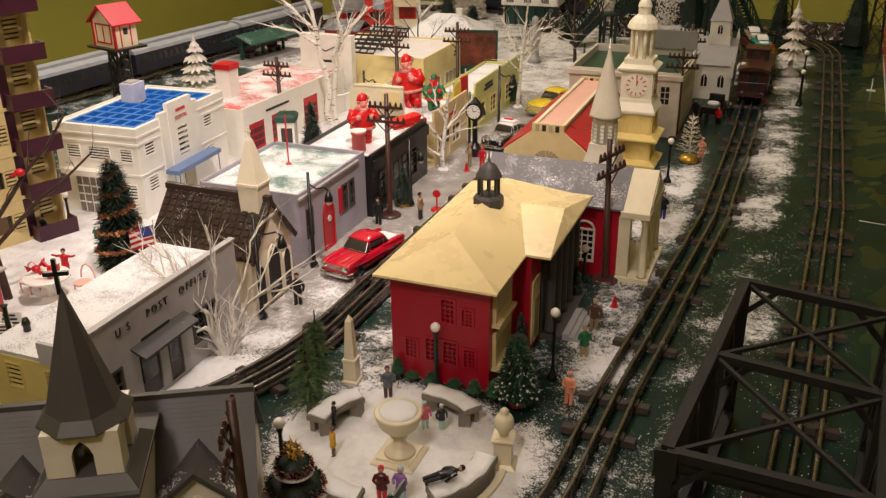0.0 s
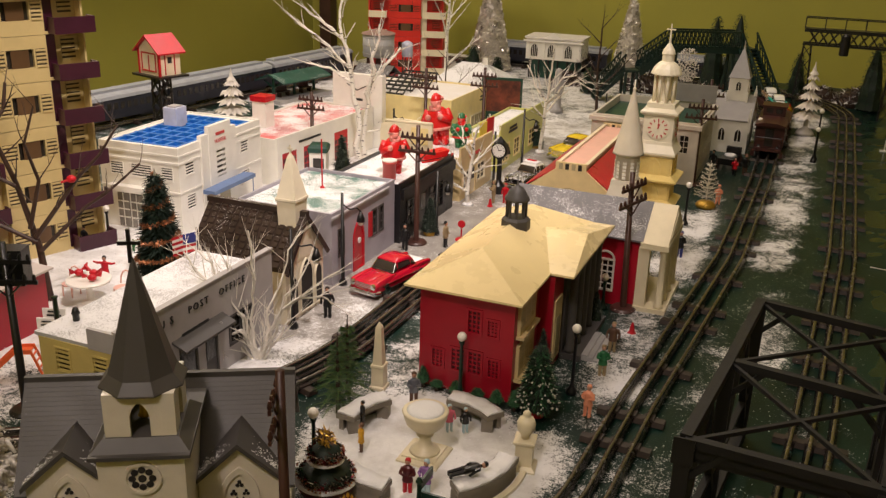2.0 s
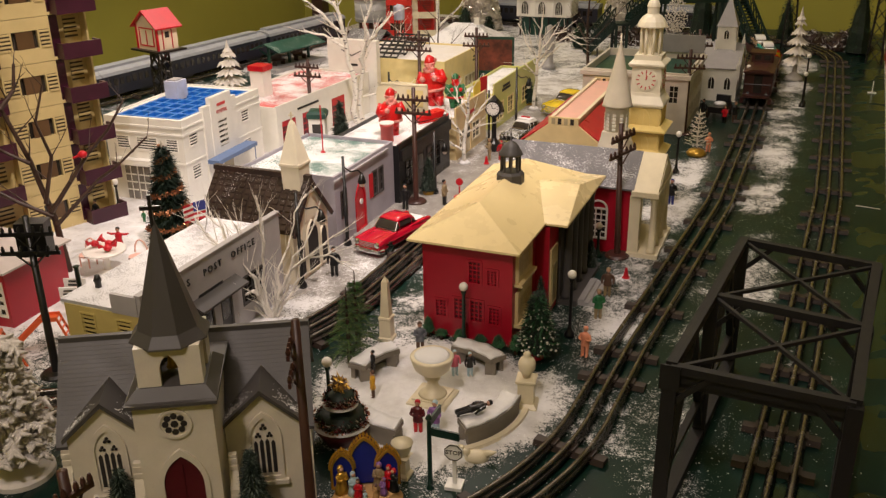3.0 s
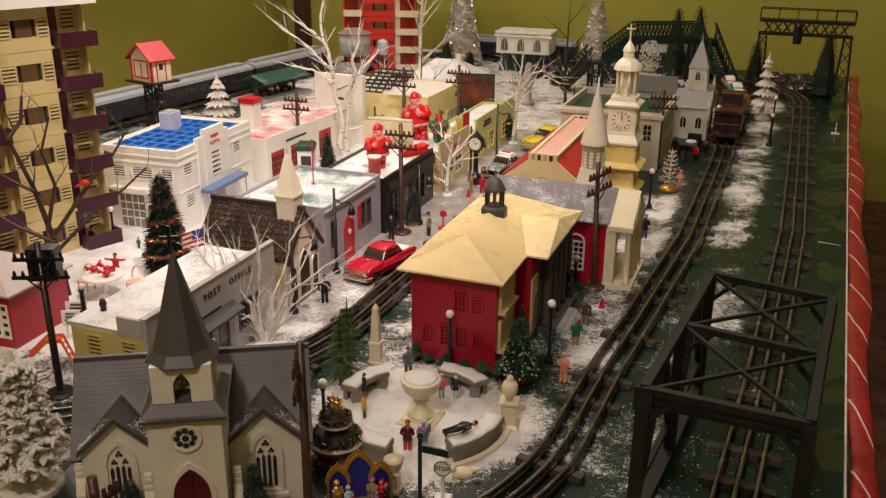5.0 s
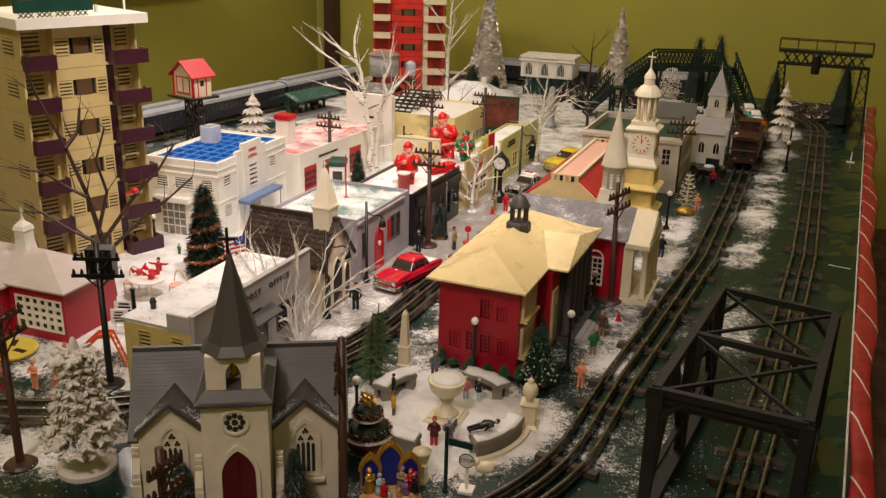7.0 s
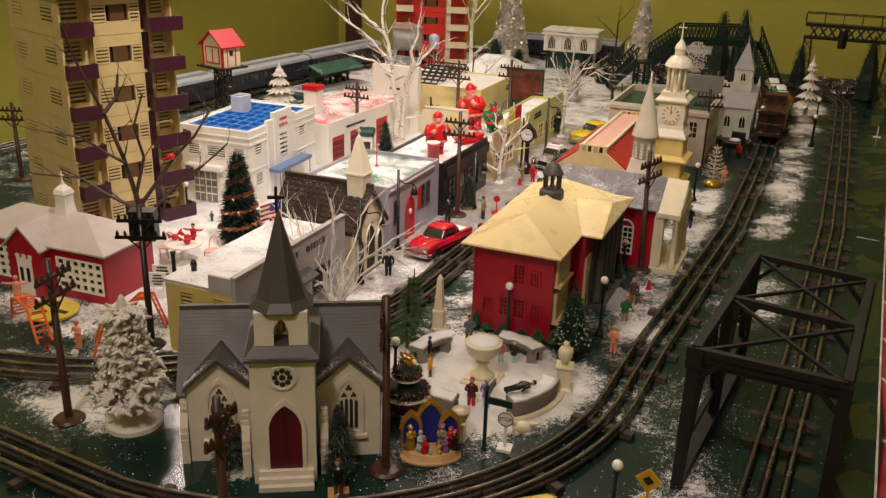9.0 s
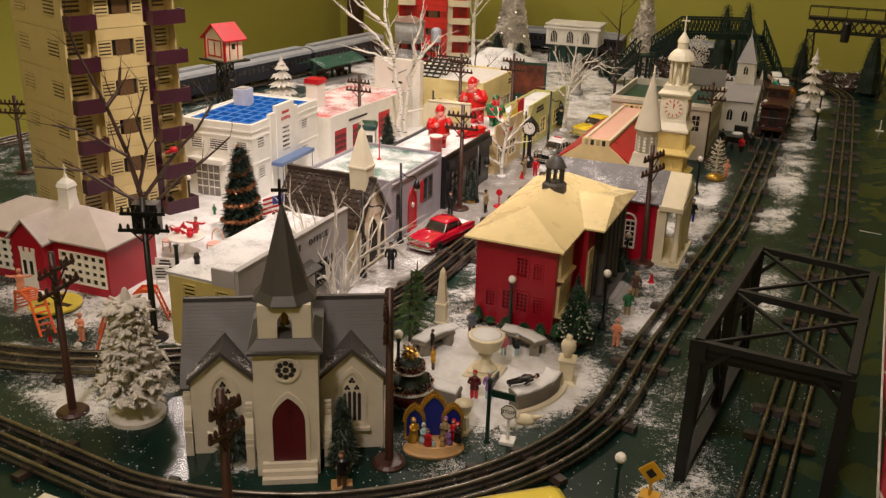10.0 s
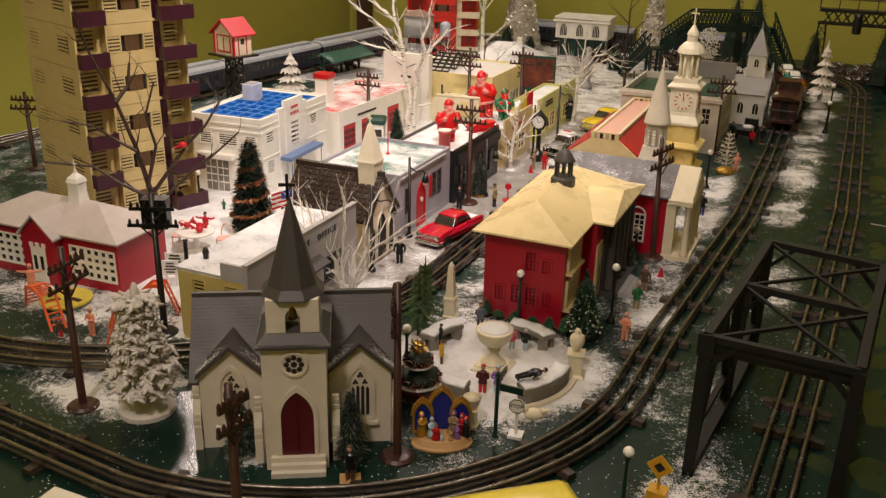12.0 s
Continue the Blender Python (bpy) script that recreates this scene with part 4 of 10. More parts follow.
def red_hall():
    x0, y0, w, d, h = -0.334, -0.004, 0.144, 0.082, 0.078
    t = thing("courthouse", (x0, y0), 0, "red hall with grey roof and cream columned portico", "hall")
    south = [(0.101, 0.119, 0.016, 0.05), (0.064, 0.082, 0.016, 0.05)]
    four_walls(t, w, d, h, {0: south}, RED)
    for q in south:
        window(t, q, 3, 5, side(0, w, d), WHITE, PANE, 0.0013)
        ring = M()
        for i in range(10):
            a0, a1 = math.pi * i / 10, math.pi * (i + 1) / 10
            mid, r0, r1 = (q[0] + q[1]) / 2, 0.0085, 0.0105
            solid(ring, [(mid + r0 * math.cos(a0), -0.001, 0.05 + r0 * math.sin(a0)), (mid + r1 * math.cos(a0), -0.001, 0.05 + r1 * math.sin(a0)), (mid + r1 * math.cos(a1), -0.001, 0.05 + r1 * math.sin(a1)), (mid + r0 * math.cos(a1), -0.001, 0.05 + r0 * math.sin(a1))], (0, 0.001, 0))
        part("window_arch", ring, WHITE, t)
    roof = gable_roof(M(), w, d, h, 0.106, 0.004, 0.002)
    part("roof", roof, GREYSNOW, t, "grey roof dusted with snow")
    # cream portico facing the track
    p = part("portico", solid(M(), [(w + 0.002, -0.005, 0.076), (w + 0.002, d + 0.005, 0.076), (w + 0.002, d / 2, 0.1075)], (0.028, 0, 0)), CREAM, t, "cream pediment")
    part("pediment_panel", solid(M(), [(w + 0.03, 0.008, 0.08), (w + 0.03, d - 0.008, 0.08), (w + 0.03, d / 2, 0.1)], (0.0008, 0, 0)), CREAM, t)
    part("entablature", box(M(), w + 0.002, w + 0.031, -0.006, d + 0.006, 0.07, 0.0758), CREAM, t)
    part("portico_floor", box(M(), w, w + 0.034, -0.006, d + 0.006, 0, 0.005), CREAM, t)
    part("pilaster", box(M(), w + 0.0005, w + 0.012, -0.004, 0.006, 0.005, 0.07), CREAM, t)
    for y in (0.001, 0.027, d - 0.027, d - 0.001):
        part("column", lathe(M(), [(0.005, 0.005), (0.005, 0.008), (0.0038, 0.01), (0.0034, 0.064), (0.005, 0.067), (0.005, 0.07)], 12, (w + 0.026, y, 0)), CREAM, t, "", True)
    part("back_wall", box(M(), w - 0.0025, w + 0.0005, 0.006, d, 0.005, 0.07), CREAM, t)
    for y in (0.02, 0.055):
        part("door", box(M(), w + 0.0005, w + 0.0015, y, y + 0.014, 0.005, 0.05), DARK, t)


def independence_tower():
    x, y = -0.22, 0.237
    t = thing("clock_tower", (x, y), 0, "cream and tan clock tower with cupola and cross", "clock tower")
    def storey(z0, z1, r, material, name="tower_stage"):
        return part(name, box(M(), -r, r, -r, r, z0, z1), material, t)
    storey(0, 0.112, 0.021, TOWERTAN)
    for z in (0.05, 0.082):
        part("cornice", lathe(M(), [(0.031, z - 0.003), (0.0435, z + 0.0005), (0.0435, z + 0.0025), (0.034, z + 0.0065), (0.0298, z + 0.0075)], 4, (0, 0, 0), math.pi / 4), TOWERTAN, t)
    for z in (0.056, 0.088):
        for k in range(4):
            m = pose(0, 0, 0, 0, 0, 90 * k) @ pose(-0.021, -0.021, 0)
            win = arched(t, 0.0135, 0.0285, z, z + 0.021, m, TOWERTAN, TOWERTAN, bars_n=1, rim=0.0016)
            part("pilaster", box(M(), 0.0008, 0.0045, -0.0015, 0.0, z - 0.002, z + 0.023, m), TOWERTAN, t)
            part("pilaster", box(M(), 0.0375, 0.0412, -0.0015, 0.0, z - 0.002, z + 0.023, m), TOWERTAN, t)
    part("ledge", lathe(M(), [(0.031, 0.112), (0.0355, 0.115), (0.0355, 0.1175), (0.028, 0.127), (0.027, 0.131)], 4, (0, 0, 0), math.pi / 4), TOWERCREAM, t)
    storey(0.128, 0.163, 0.0185, TOWERCREAM)
    for k in range(4):
        f = part("clock_face", lathe(M(), [(0.0145, 0), (0.0145, 0.0008), (0.0125, 0.0012)], 24), TOWERCREAM, t, "cream clock dial with red numerals")
        f.matrix_basis = pose(0, 0, 0, 0, 0, 90 * k) @ pose(0, -0.0185, 0.1475, 90)
        for i in range(12):
            part("hour_mark", box(M(), -0.0007, 0.0007, 0.0086, 0.0124, 0.0012, 0.0015, pose(0, 0, 0, 0, 0, 30 * i)), REDINK, f)
        pointer_bm = M()
        box(pointer_bm, -0.0005, 0.0005, 0, 0.0085, 0.0015, 0.0018)
        box(pointer_bm, -0.0006, 0.0006, 0, 0.006, 0.0019, 0.0021, pose(0, 0, 0, 0, 0, -15))
        part("pointer", pointer_bm, REDINK, f)
    part("ledge", lathe(M(), [(0.029, 0.163), (0.0325, 0.166), (0.0325, 0.168), (0.024, 0.172), (0.024, 0.178)], 4, (0, 0, 0), math.pi / 4), TOWERCREAM, t)
    for i in range(8):
        a = math.pi / 8 + i * math.pi / 4
        part("column", tube(M(), (0.0125 * math.cos(a), 0.0125 * math.sin(a), 0.178), (0.0125 * math.cos(a), 0.0125 * math.sin(a), 0.212), 0.002, n=8), TOWERCREAM, t, "", True)
    part("lantern_core", tube(M(), (0, 0, 0.178), (0, 0, 0.212), 0.0045, n=8), TOWERCREAM, t)
    part("dome", lathe(M(), [(0.012, 0.2115), (0.0188, 0.212), (0.0188, 0.2136), (0.0165, 0.219), (0.012, 0.2245), (0.0082, 0.227), (0.0074, 0.2275), (0.0074, 0.2355), (0.0084, 0.2365), (0.007, 0.241), (0.0034, 0.2465), (0.0014, 0.25), (0.001, 0.262)], 16), TOWERCREAM, t)
    c = M()
    box(c, -0.0007, 0.0007, -0.0007, 0.0007, 0.258, 0.272)
    box(c, -0.0055, 0.0055, -0.0006, 0.0006, 0.2645, 0.2662)
    part("cross", c, TOWERCREAM, t)


def cone_steeple():
    t = thing("white_steeple", (-0.231, 0.1), 0, "cream steeple with round drum and tall cone", "steeple")
    part("base", lathe(M(), [(0.036, 0.0), (0.036, 0.062), (0.0205, 0.106), (0.0195, 0.112)], 4, (0, 0, 0), math.pi / 4), IVORY, t)
    part("drum", lathe(M(), [(0.0135, 0.11), (0.0135, 0.138), (0.016, 0.141)], 20), IVORY, t, "", True)
    for k in range(10):
        v = M()
        m = pose(0, 0, 0, 0, 0, 36 * k)
        for i in range(5):
            box(v, -0.002, 0.002, -0.0141, -0.0128, 0.114 + i * 0.0042, 0.1165 + i * 0.0042, m)
        part("louvre", v, WHITE, t)
    part("cone", lathe(M(), [(0.0178, 0.141), (0.017, 0.1435), (0.001, 0.214), (0.0007, 0.224)], 24), IVORY, t, "", True)
    ball(c := M(), (0, 0, 0.214), 0.002)
    part("finial", c, IVORY, t)


def market_hall():
    """Long hall with a pink stepped gable and red roof behind parapets."""
    x0, y0, w, d, h = -0.385, 0.225, 0.115, 0.27, 0.05
    t = thing("market_hall", (x0, y0), 0, "tan hall with stepped gable and red roof behind pink parapets", "hall")
    four_walls(t, w, d, h, {}, TAN)
    for y in (0.0, d - 0.004):
        part("gable", solid(M(), [(0, y, h), (w, y, h), (w * 0.68, y, 0.078), (w * 0.68, y, 0.088), (w * 0.32, y, 0.088), (w * 0.32, y, 0.078)], (0, 0.004, 0)), TAN, t)
        for i in range(4):
            u = w * 0.36 + i * w * 0.075
            part("belfry_opening", box(M(), u, u + 0.005, y - 0.0006, y + 0.0046, 0.0785, 0.0865), PANE if i % 2 else LITPANE, t)
    fan = M()
    for i in range(9):
        a0 = math.pi * i / 9
        a1 = math.pi * (i + 0.8) / 9
        solid(fan, [(w / 2 + 0.006 * math.cos(a0), -0.001, 0.04 + 0.006 * math.sin(a0)), (w / 2 + 0.017 * math.cos(a0), -0.001, 0.04 + 0.014 * math.sin(a0)), (w / 2 + 0.017 * math.cos(a1), -0.001, 0.04 + 0.014 * math.sin(a1)), (w / 2 + 0.006 * math.cos(a1), -0.001, 0.04 + 0.006 * math.sin(a1))], (0, 0.001, 0))
    part("fan_window", fan, LITPANE, t)
    roof = M()
    solid(roof, [(-0.004, 0.004, h - 0.001), (w * 0.32, 0.004, 0.077), (w * 0.32, 0.004, 0.079), (-0.004, 0.004, h + 0.001)], (0, d - 0.008, 0))
    solid(roof, [(w + 0.004, 0.004, h - 0.001), (w * 0.68, 0.004, 0.077), (w * 0.68, 0.004, 0.079), (w + 0.004, 0.004, h + 0.001)], (0, d - 0.008, 0))
    part("roof", roof, REDROOF, t, "glossy red roof slopes")
    mon = M()
    box(mon, w * 0.33, w * 0.67, 0.0045, d - 0.0045, 0.07, 0.083)
    part("monitor", mon, PINKWALL, t, "pale pink roof monitor")
    for x in (w * 0.32, w * 0.64):
        part("parapet", box(M(), x, x + w * 0.04, 0.0045, d - 0.0045, 0.0831, 0.0865), CREAM, t)


def bank():
    x0, y0, w, d, h = -0.372, 0.51, 0.168, 0.19, 0.098
    t = thing("bank_building", (x0, y0), 0, "beige flat-roofed building with green sunken roof", "building")
    south = [(0.02 + i * 0.03, 0.034 + i * 0.03, 0.05, 0.078) for i in range(5)]
    east = [(0.012 + i * 0.028, 0.026 + i * 0.028, z, z + 0.024) for z in (0.014, 0.052) for i in range(6)]
    four_walls(t, w, d, h, {0: south, 1: east}, GREYBEIGE, 0.004)
    for q in south:
        window(t, q, 2, 3, side(0, w, d), GREYBEIGE)
    for q in east:
        window(t, q, 2, 3, side(1, w, d), GREYBEIGE)
    part("roof", box(M(), 0.004, w - 0.004, 0.004, d - 0.004, 0.083, 0.086), GREENDARK, t, "dark green sunken roof")
    c = M()
    for k in range(4):
        length = w if k % 2 == 0 else d
        box(c, -0.004 if k % 2 == 0 else 0.0002, length + (0.004 if k % 2 == 0 else -0.0002), -0.004, 0.0, 0.088, 0.0945, side(k, w, d))
    part("cornice", c, GREYBEIGE, t)
    sign = part("roof_sign", box(M(), w * 0.4, w + 0.0, d - 0.01, d - 0.006, h, h + 0.03), GREYSMOOTH, t, "plain grey rear parapet")
    peaks = M()
    for u in (0.078, 0.088):
        solid(peaks, [(u - 0.0055, d - 0.0112, h + 0.006), (u + 0.0055, d - 0.0112, h + 0.006), (u + 0.002, d - 0.0112, h + 0.018), (u - 0.002, d - 0.0112, h + 0.018)], (0, 0.0011, 0))
    part("emblem", peaks, WHITE, sign, "plain white two-peaked emblem")


def far_church():
    x0, y0, w, d, h = -0.212, 0.765, 0.062, 0.11, 0.06
    t = thing("white_church", (x0, y0), 0, "white plastic church with grey roof and square belfry", "church")
    four_walls(t, w, d, h, {}, WHITE)
    for k, us in ((0, (0.012, 0.04)), (1, (0.02, 0.05, 0.08))):
        for u in us:
            arched(t, u, u + 0.0105, 0.022, 0.044, side(k, w, d), WHITE, PANE, bars_n=1, rim=0.0018)
    # the roof's ridge runs across the view; stepped east gable with finials
    for x in (0.0, w - 0.003):
        part("gable_end", solid(M(), [(x, 0, h), (x, d, h), (x, d / 2, 0.097)], (0.003, 0, 0)), WHITE, t)
    part("roof", gable_roof(M(), w, d, h, 0.096, 0.003, 0.002), GREYSMOOTH, t, "smooth grey roof")
    for y in (-0.002, d * 0.5, d + 0.002):
        part("finial", lathe(M(), [(0.004, h - 0.02), (0.004, h + 0.008 if abs(y - d / 2) > 0.01 else 0.1), (0.0005, h + 0.022 if abs(y - d / 2) > 0.01 else 0.115)], 4, (w, y, 0), math.pi / 4), WHITE, t)
    cx, cy = w * 0.52, d * 0.5
    part("belfry", box(M(), cx - 0.0165, cx + 0.0165, cy - 0.0165, cy + 0.0165, 0.07, 0.128), WHITE, t)
    for k in range(4):
        m = pose(cx, cy, 0, 0, 0, 90 * k) @ pose(-0.0165, -0.0165, 0)
        arched(t, 0.0125, 0.0205, 0.106, 0.122, m, WHITE, PANE, bars_n=1, rim=0.0014)
        part("corner_pier", box(M(), -0.002, 0.002, -0.002, 0.002, 0.075, 0.104, m), WHITE, t)
    part("spire", lathe(M(), [(0.027, 0.128), (0.0245, 0.132), (0.002, 0.178), (0.0009, 0.192)], 4, (cx, cy, 0), math.pi / 4), GREYSMOOTH, t)


def post_office():
    x0, y0, w, d, h = -0.492, -0.434, 0.205, 0.083, 0.072
    # front faces the street (+x): local u runs along +y
    t = thing("post_office", (x0, y0), 90, "grey and yellow post office with snow-covered flat roof", "post office")
    holes = [(0.012, 0.045, 0.022, 0.048), (0.135, 0.168, 0.022, 0.048), (0.066, 0.09, 0.004, 0.05), (0.1, 0.118, 0.004, 0.05)]
    part("front_wall", wall_mesh(w, 0.09, 0.004, holes, pose(0, 0, 0)), GREYLIGHT, t, "light grey front with raised parapet")
    left = [(0.019, 0.033, 0.046, 0.066), (0.056, 0.07, 0.046, 0.066)]
    part("side_wall", wall_mesh(d, h, 0.0025, left, side(3, w, d), 0.004), YELLOWWALL, t, "dull yellow side wall")
    part("side_wall", wall_mesh(d, h, 0.0025, [], side(1, w, d), 0.004), YELLOWWALL, t)
    part("back_wall", wall_mesh(w, h, 0.0025, [], side(2, w, d), 0.0026), YELLOWWALL, t)
    for q in left:
        louvre(t, q, 5, side(3, w, d), YELLOWWALL)
    for q in holes[:2]:
        window(t, q, 4, 2, pose(0, 0, 0), GREYROOF)
    for q in holes[2:]:
        dr = part("door", box(M(), q[0], q[1], 0.002, 0.003, q[2], q[3]), GREYROOF, t)
        part("pane", box(M(), q[0] + 0.003, q[1] - 0.003, 0.0012, 0.002, 0.02, q[3] - 0.004), PANE, dr)
    part("roof", box(M(), 0.001, w - 0.001, 0.004, d + 0.002, h, h + 0.003), SNOWROOF, t, "flat roof thick with glittering snow")
    part("side_parapet", box(M(), -0.0005, 0.0025, 0.0042, 0.03, h, 0.089), GREYLIGHT, t)
    part("coping", box(M(), -0.001, w + 0.001, -0.001, 0.005, 0.09, 0.0915), GREYLIGHT, t)
    words("U S    POST   OFFICE", 0.009, pose(w * 0.5, -0.0006, 0.077, 90), INK, t, spread=1.4)
    part("small_writing", bars(1, 0.05, 0.004, 0.004, pose(w * 0.43, -0.0006, 0.06)), INK, t)
    part("awning", solid(M(), [(0.058, 0, 0.056), (0.058, -0.014, 0.05), (0.058, -0.014, 0.052), (0.058, 0, 0.058)], (0.068, 0, 0)), GREYROOF, t)
    part("roof_vent", lathe(M(), [(0.0028, h + 0.003), (0.0028, h + 0.008), (0.0036, h + 0.009), (0.002, h + 0.014)], 12, (0.03, 0.07, 0)), BLACK, t, "black roof vent", True)
    f = thing("flag", (-0.562, -0.25, h + 0.003), 0, "small striped flag on a thin pole on the roof", "flag")
    part("flagpole", tube(M(), (0, 0, 0), (0.002, 0.0, 0.032), 0.0007, n=6), CHROME, f)
    for i in range(7):
        z0 = 0.0275 - i * 0.0027
        part("stripe", solid(M(), [(0.001, 0, z0), (-0.012, -0.004, z0 - 0.004), (-0.025, -0.003, z0 - 0.01), (-0.025, -0.003, z0 - 0.0126), (-0.012, -0.004, z0 - 0.0066), (0.001, 0, z0 - 0.0026)], (0.0003, 0.0007, 0)), SIGNWHITE if i % 2 else BRIGHTRED, f)
    part("blue_field", solid(M(), [(0.0012, -0.0008, 0.0278), (-0.011, -0.0044, 0.024), (-0.011, -0.0044, 0.0142), (0.0012, -0.0008, 0.018)], (0.0006, 0.0016, 0)), CLOTHBLUE, f)


def chapel():
    x0, y0, w, d, h, top = -0.4935, -0.204, 0.072, 0.108, 0.062, 0.1035
    t = thing("chapel", (x0, y0), 90, "cream chapel with dark shingle roof and square steeple", "chapel")
    four_walls(t, w, d, h, {}, CHAPELCREAM)
    part("gable_front", solid(M(), [(-0.001, -0.001, h), (w + 0.001, -0.001, h), (w / 2, -0.001, top)], (0, 0.004, 0)), CHAPELCREAM, t)
    for u, hw, head in ((0.0125, 0.0065, 0.0475), (0.036, 0.0115, 0.06), (0.0595, 0.0065, 0.0475)):
        arched(t, u - hw, u + hw, 0.006, head, pose(0, -0.0012, 0), CHAPELCREAM, DARK, "door" if hw > 0.01 else "window", 0, 0.0009)
    k = (top - h) / (w / 2)
    e = h - 0.004 * k + 0.0026
    roof = part("roof", gable_roof(M(), w, d, h, top, 0.004, 0.0025, "y"), DARKROOF, t, "dark brown shingle roof specked with snow")
    # raised columns of shingles that run down both slopes
    n = 13
    pitch = (d + 0.008) / n
    for sgn in (-1, 1):
        foot, up = Vector((w / 2 + sgn * (w / 2 + 0.004), 0, e)), Vector((-sgn * (w / 2 + 0.004), 0, top - h + 0.004 * k))
        for i in range(n):
            column = M()
            for q in range(9):
                p0, p1 = foot + up * (q / 9), foot + up * ((q + 1) / 9)
                ya = -0.004 + pitch * (i + 0.18 + 0.07 * (q % 2))
                yb = ya + pitch * 0.62
                solid(column, [(p0.x, ya, p0.z - 0.001), (p0.x, ya, p0.z + 0.0024), (p1.x, ya, p1.z + 0.0006), (p1.x, ya, p1.z - 0.001)], (0, yb - ya, 0))
            part("shingle_column", column, DARKROOF, roof)
    part("ridge_cap", box(M(), w / 2 - 0.0028, w / 2 + 0.0028, -0.005, d + 0.005, top + 0.001, top + 0.0066), DARKROOF, t)
    part("bargeboard", M_bargeboard(w, h, top), TRIMDARK, t)
    cx, cy = w / 2, 0.013
    part("steeple_base", lathe(M(), [(0.0138, 0.086), (0.0152, 0.119), (0.0167, 0.1205), (0.0167, 0.123)], 4, (cx, cy, 0), math.pi / 4), CHAPELCREAM, t)
    part("steeple", lathe(M(), [(0.0156, 0.123), (0.0036, 0.163), (0.0008, 0.167)], 4, (cx, cy, 0), math.pi / 4), CHAPELCREAM, t)
    part("cross", box(box(M(), cx - 0.0007, cx + 0.0007, cy - 0.0007, cy + 0.0007, 0.1665, 0.175), cx - 0.0008, cx + 0.0008, cy - 0.0026, cy + 0.0026, 0.1707, 0.1721), CHAPELCREAM, t)


def M_bargeboard(w, h, top):
    bm = M()
    for s in (-1, 1):
        solid(bm, [(w / 2, -0.0052, top + 0.0045), (w / 2 + s * (w / 2 + 0.006), -0.0052, h - 0.006), (w / 2 + s * (w / 2 + 0.002), -0.0052, h - 0.0085), (w / 2, -0.0052, top - 0.002)], (0, 0.0018, 0))
    return bm


def flat_shop(name, x_front, y0, w, d, h, wall, roof, label, category, holes=(), parapet=0.006, doors=(), trim=None, parapet_front=0.012):
    """A flat-roofed shop; its front faces the street (+x), u runs along +y."""
    t = thing(name, (x_front, y0), 90, label, category)
    part("front_wall", wall_mesh(w, h + parapet_front, 0.003, list(holes) + list(doors), pose(0, 0, 0)), wall, t)
    for k in (1, 2, 3):
        part("wall", wall_mesh(d if k % 2 else w, h + parapet, 0.0025, [], side(k, w, d), 0.003 if k % 2 else 0.0026), wall, t)
    part("roof", box(M(), 0.0026, w - 0.0026, 0.0031, d - 0.0026, h - 0.002, h), roof, t, "flat roof under snow")
    for q in holes:
        window(t, q, 2, 3, pose(0, 0, 0), trim or wall)
    for q in doors:
        dr = part("door", box(M(), q[0], q[1], 0.001, 0.0025, q[2], q[3]), trim or wall, t)
        part("pane", box(M(), q[0] + 0.002, q[1] - 0.002, 0.0004, 0.001, (q[2] + q[3]) / 2, q[3] - 0.003), PANE, dr)
    return t


def grey_house():
    t = flat_shop("grey_house", -0.504, -0.094, 0.155, 0.122, 0.079, GREYLILAC, GREENSNOW, "lilac grey house with red door and snowy flat roof", "house",
                  [(0.014, 0.026, 0.03, 0.06), (0.095, 0.106, 0.03, 0.06), (0.112, 0.123, 0.03, 0.06)], 0.004, [], GREYROOF, 0.004)
    dm = pose(0, 0, 0)
    door = arched(t, 0.05, 0.07, 0.002, 0.055, dm, BRIGHTRED, BRIGHTRED, "door", 0, 0.003)
    part("door_wreath", lathe(M(), [(0.0035, 0), (0.0035, 0.0012)], 12), SIGNWHITE, door).matrix_basis = pose(0.06, -0.001, 0.035, 90)
    part("shutter", box(M(), 0.085, 0.094, -0.001, 0, 0.03, 0.06), BRIGHTRED, t)
    part("gutter", box(M(), -0.002, 0.137, -0.0025, 0.0, 0.0765, 0.079), GREYLIGHT, t)
    s = thing("roof_stake", (-0.57, 0.0, 0.078), 0, "thin red marker post on the snowy roof", "post")
    part("post", tube(M(), (0, 0, 0), (0, 0, 0.06), 0.0009, n=6), BRIGHTRED, s)
    part("foot", lathe(M(), [(0.004, 0), (0.002, 0.003)], 10), BRIGHTRED, s)


def black_store():
    t = flat_shop("dark_store", -0.497, 0.063, 0.172, 0.1, 0.072, BLACK, SNOWROOF, "black-fronted store with snow on its flat roof", "store",
                  [(0.02, 0.055, 0.014, 0.05), (0.09, 0.135, 0.014, 0.05)], 0.004, [(0.062, 0.08, 0.002, 0.05)], BLACK, 0.006)
    part("fascia", box(M(), 0.002, 0.17, -0.004, 0, 0.056, 0.07), BLACK, t)
    chimney = part("chimney", lathe(M(), [(0.0085, 0.072), (0.0085, 0.092), (0.0095, 0.093), (0.0095, 0.096)], 14, (0.03, 0.03, 0)), REDWHITE, t, "red chimney with white rim", True)
    part("chimney_cap", lathe(M(), [(0.0096, 0.096), (0.0096, 0.0975)], 14, (0.03, 0.03, 0)), WHITE, chimney)


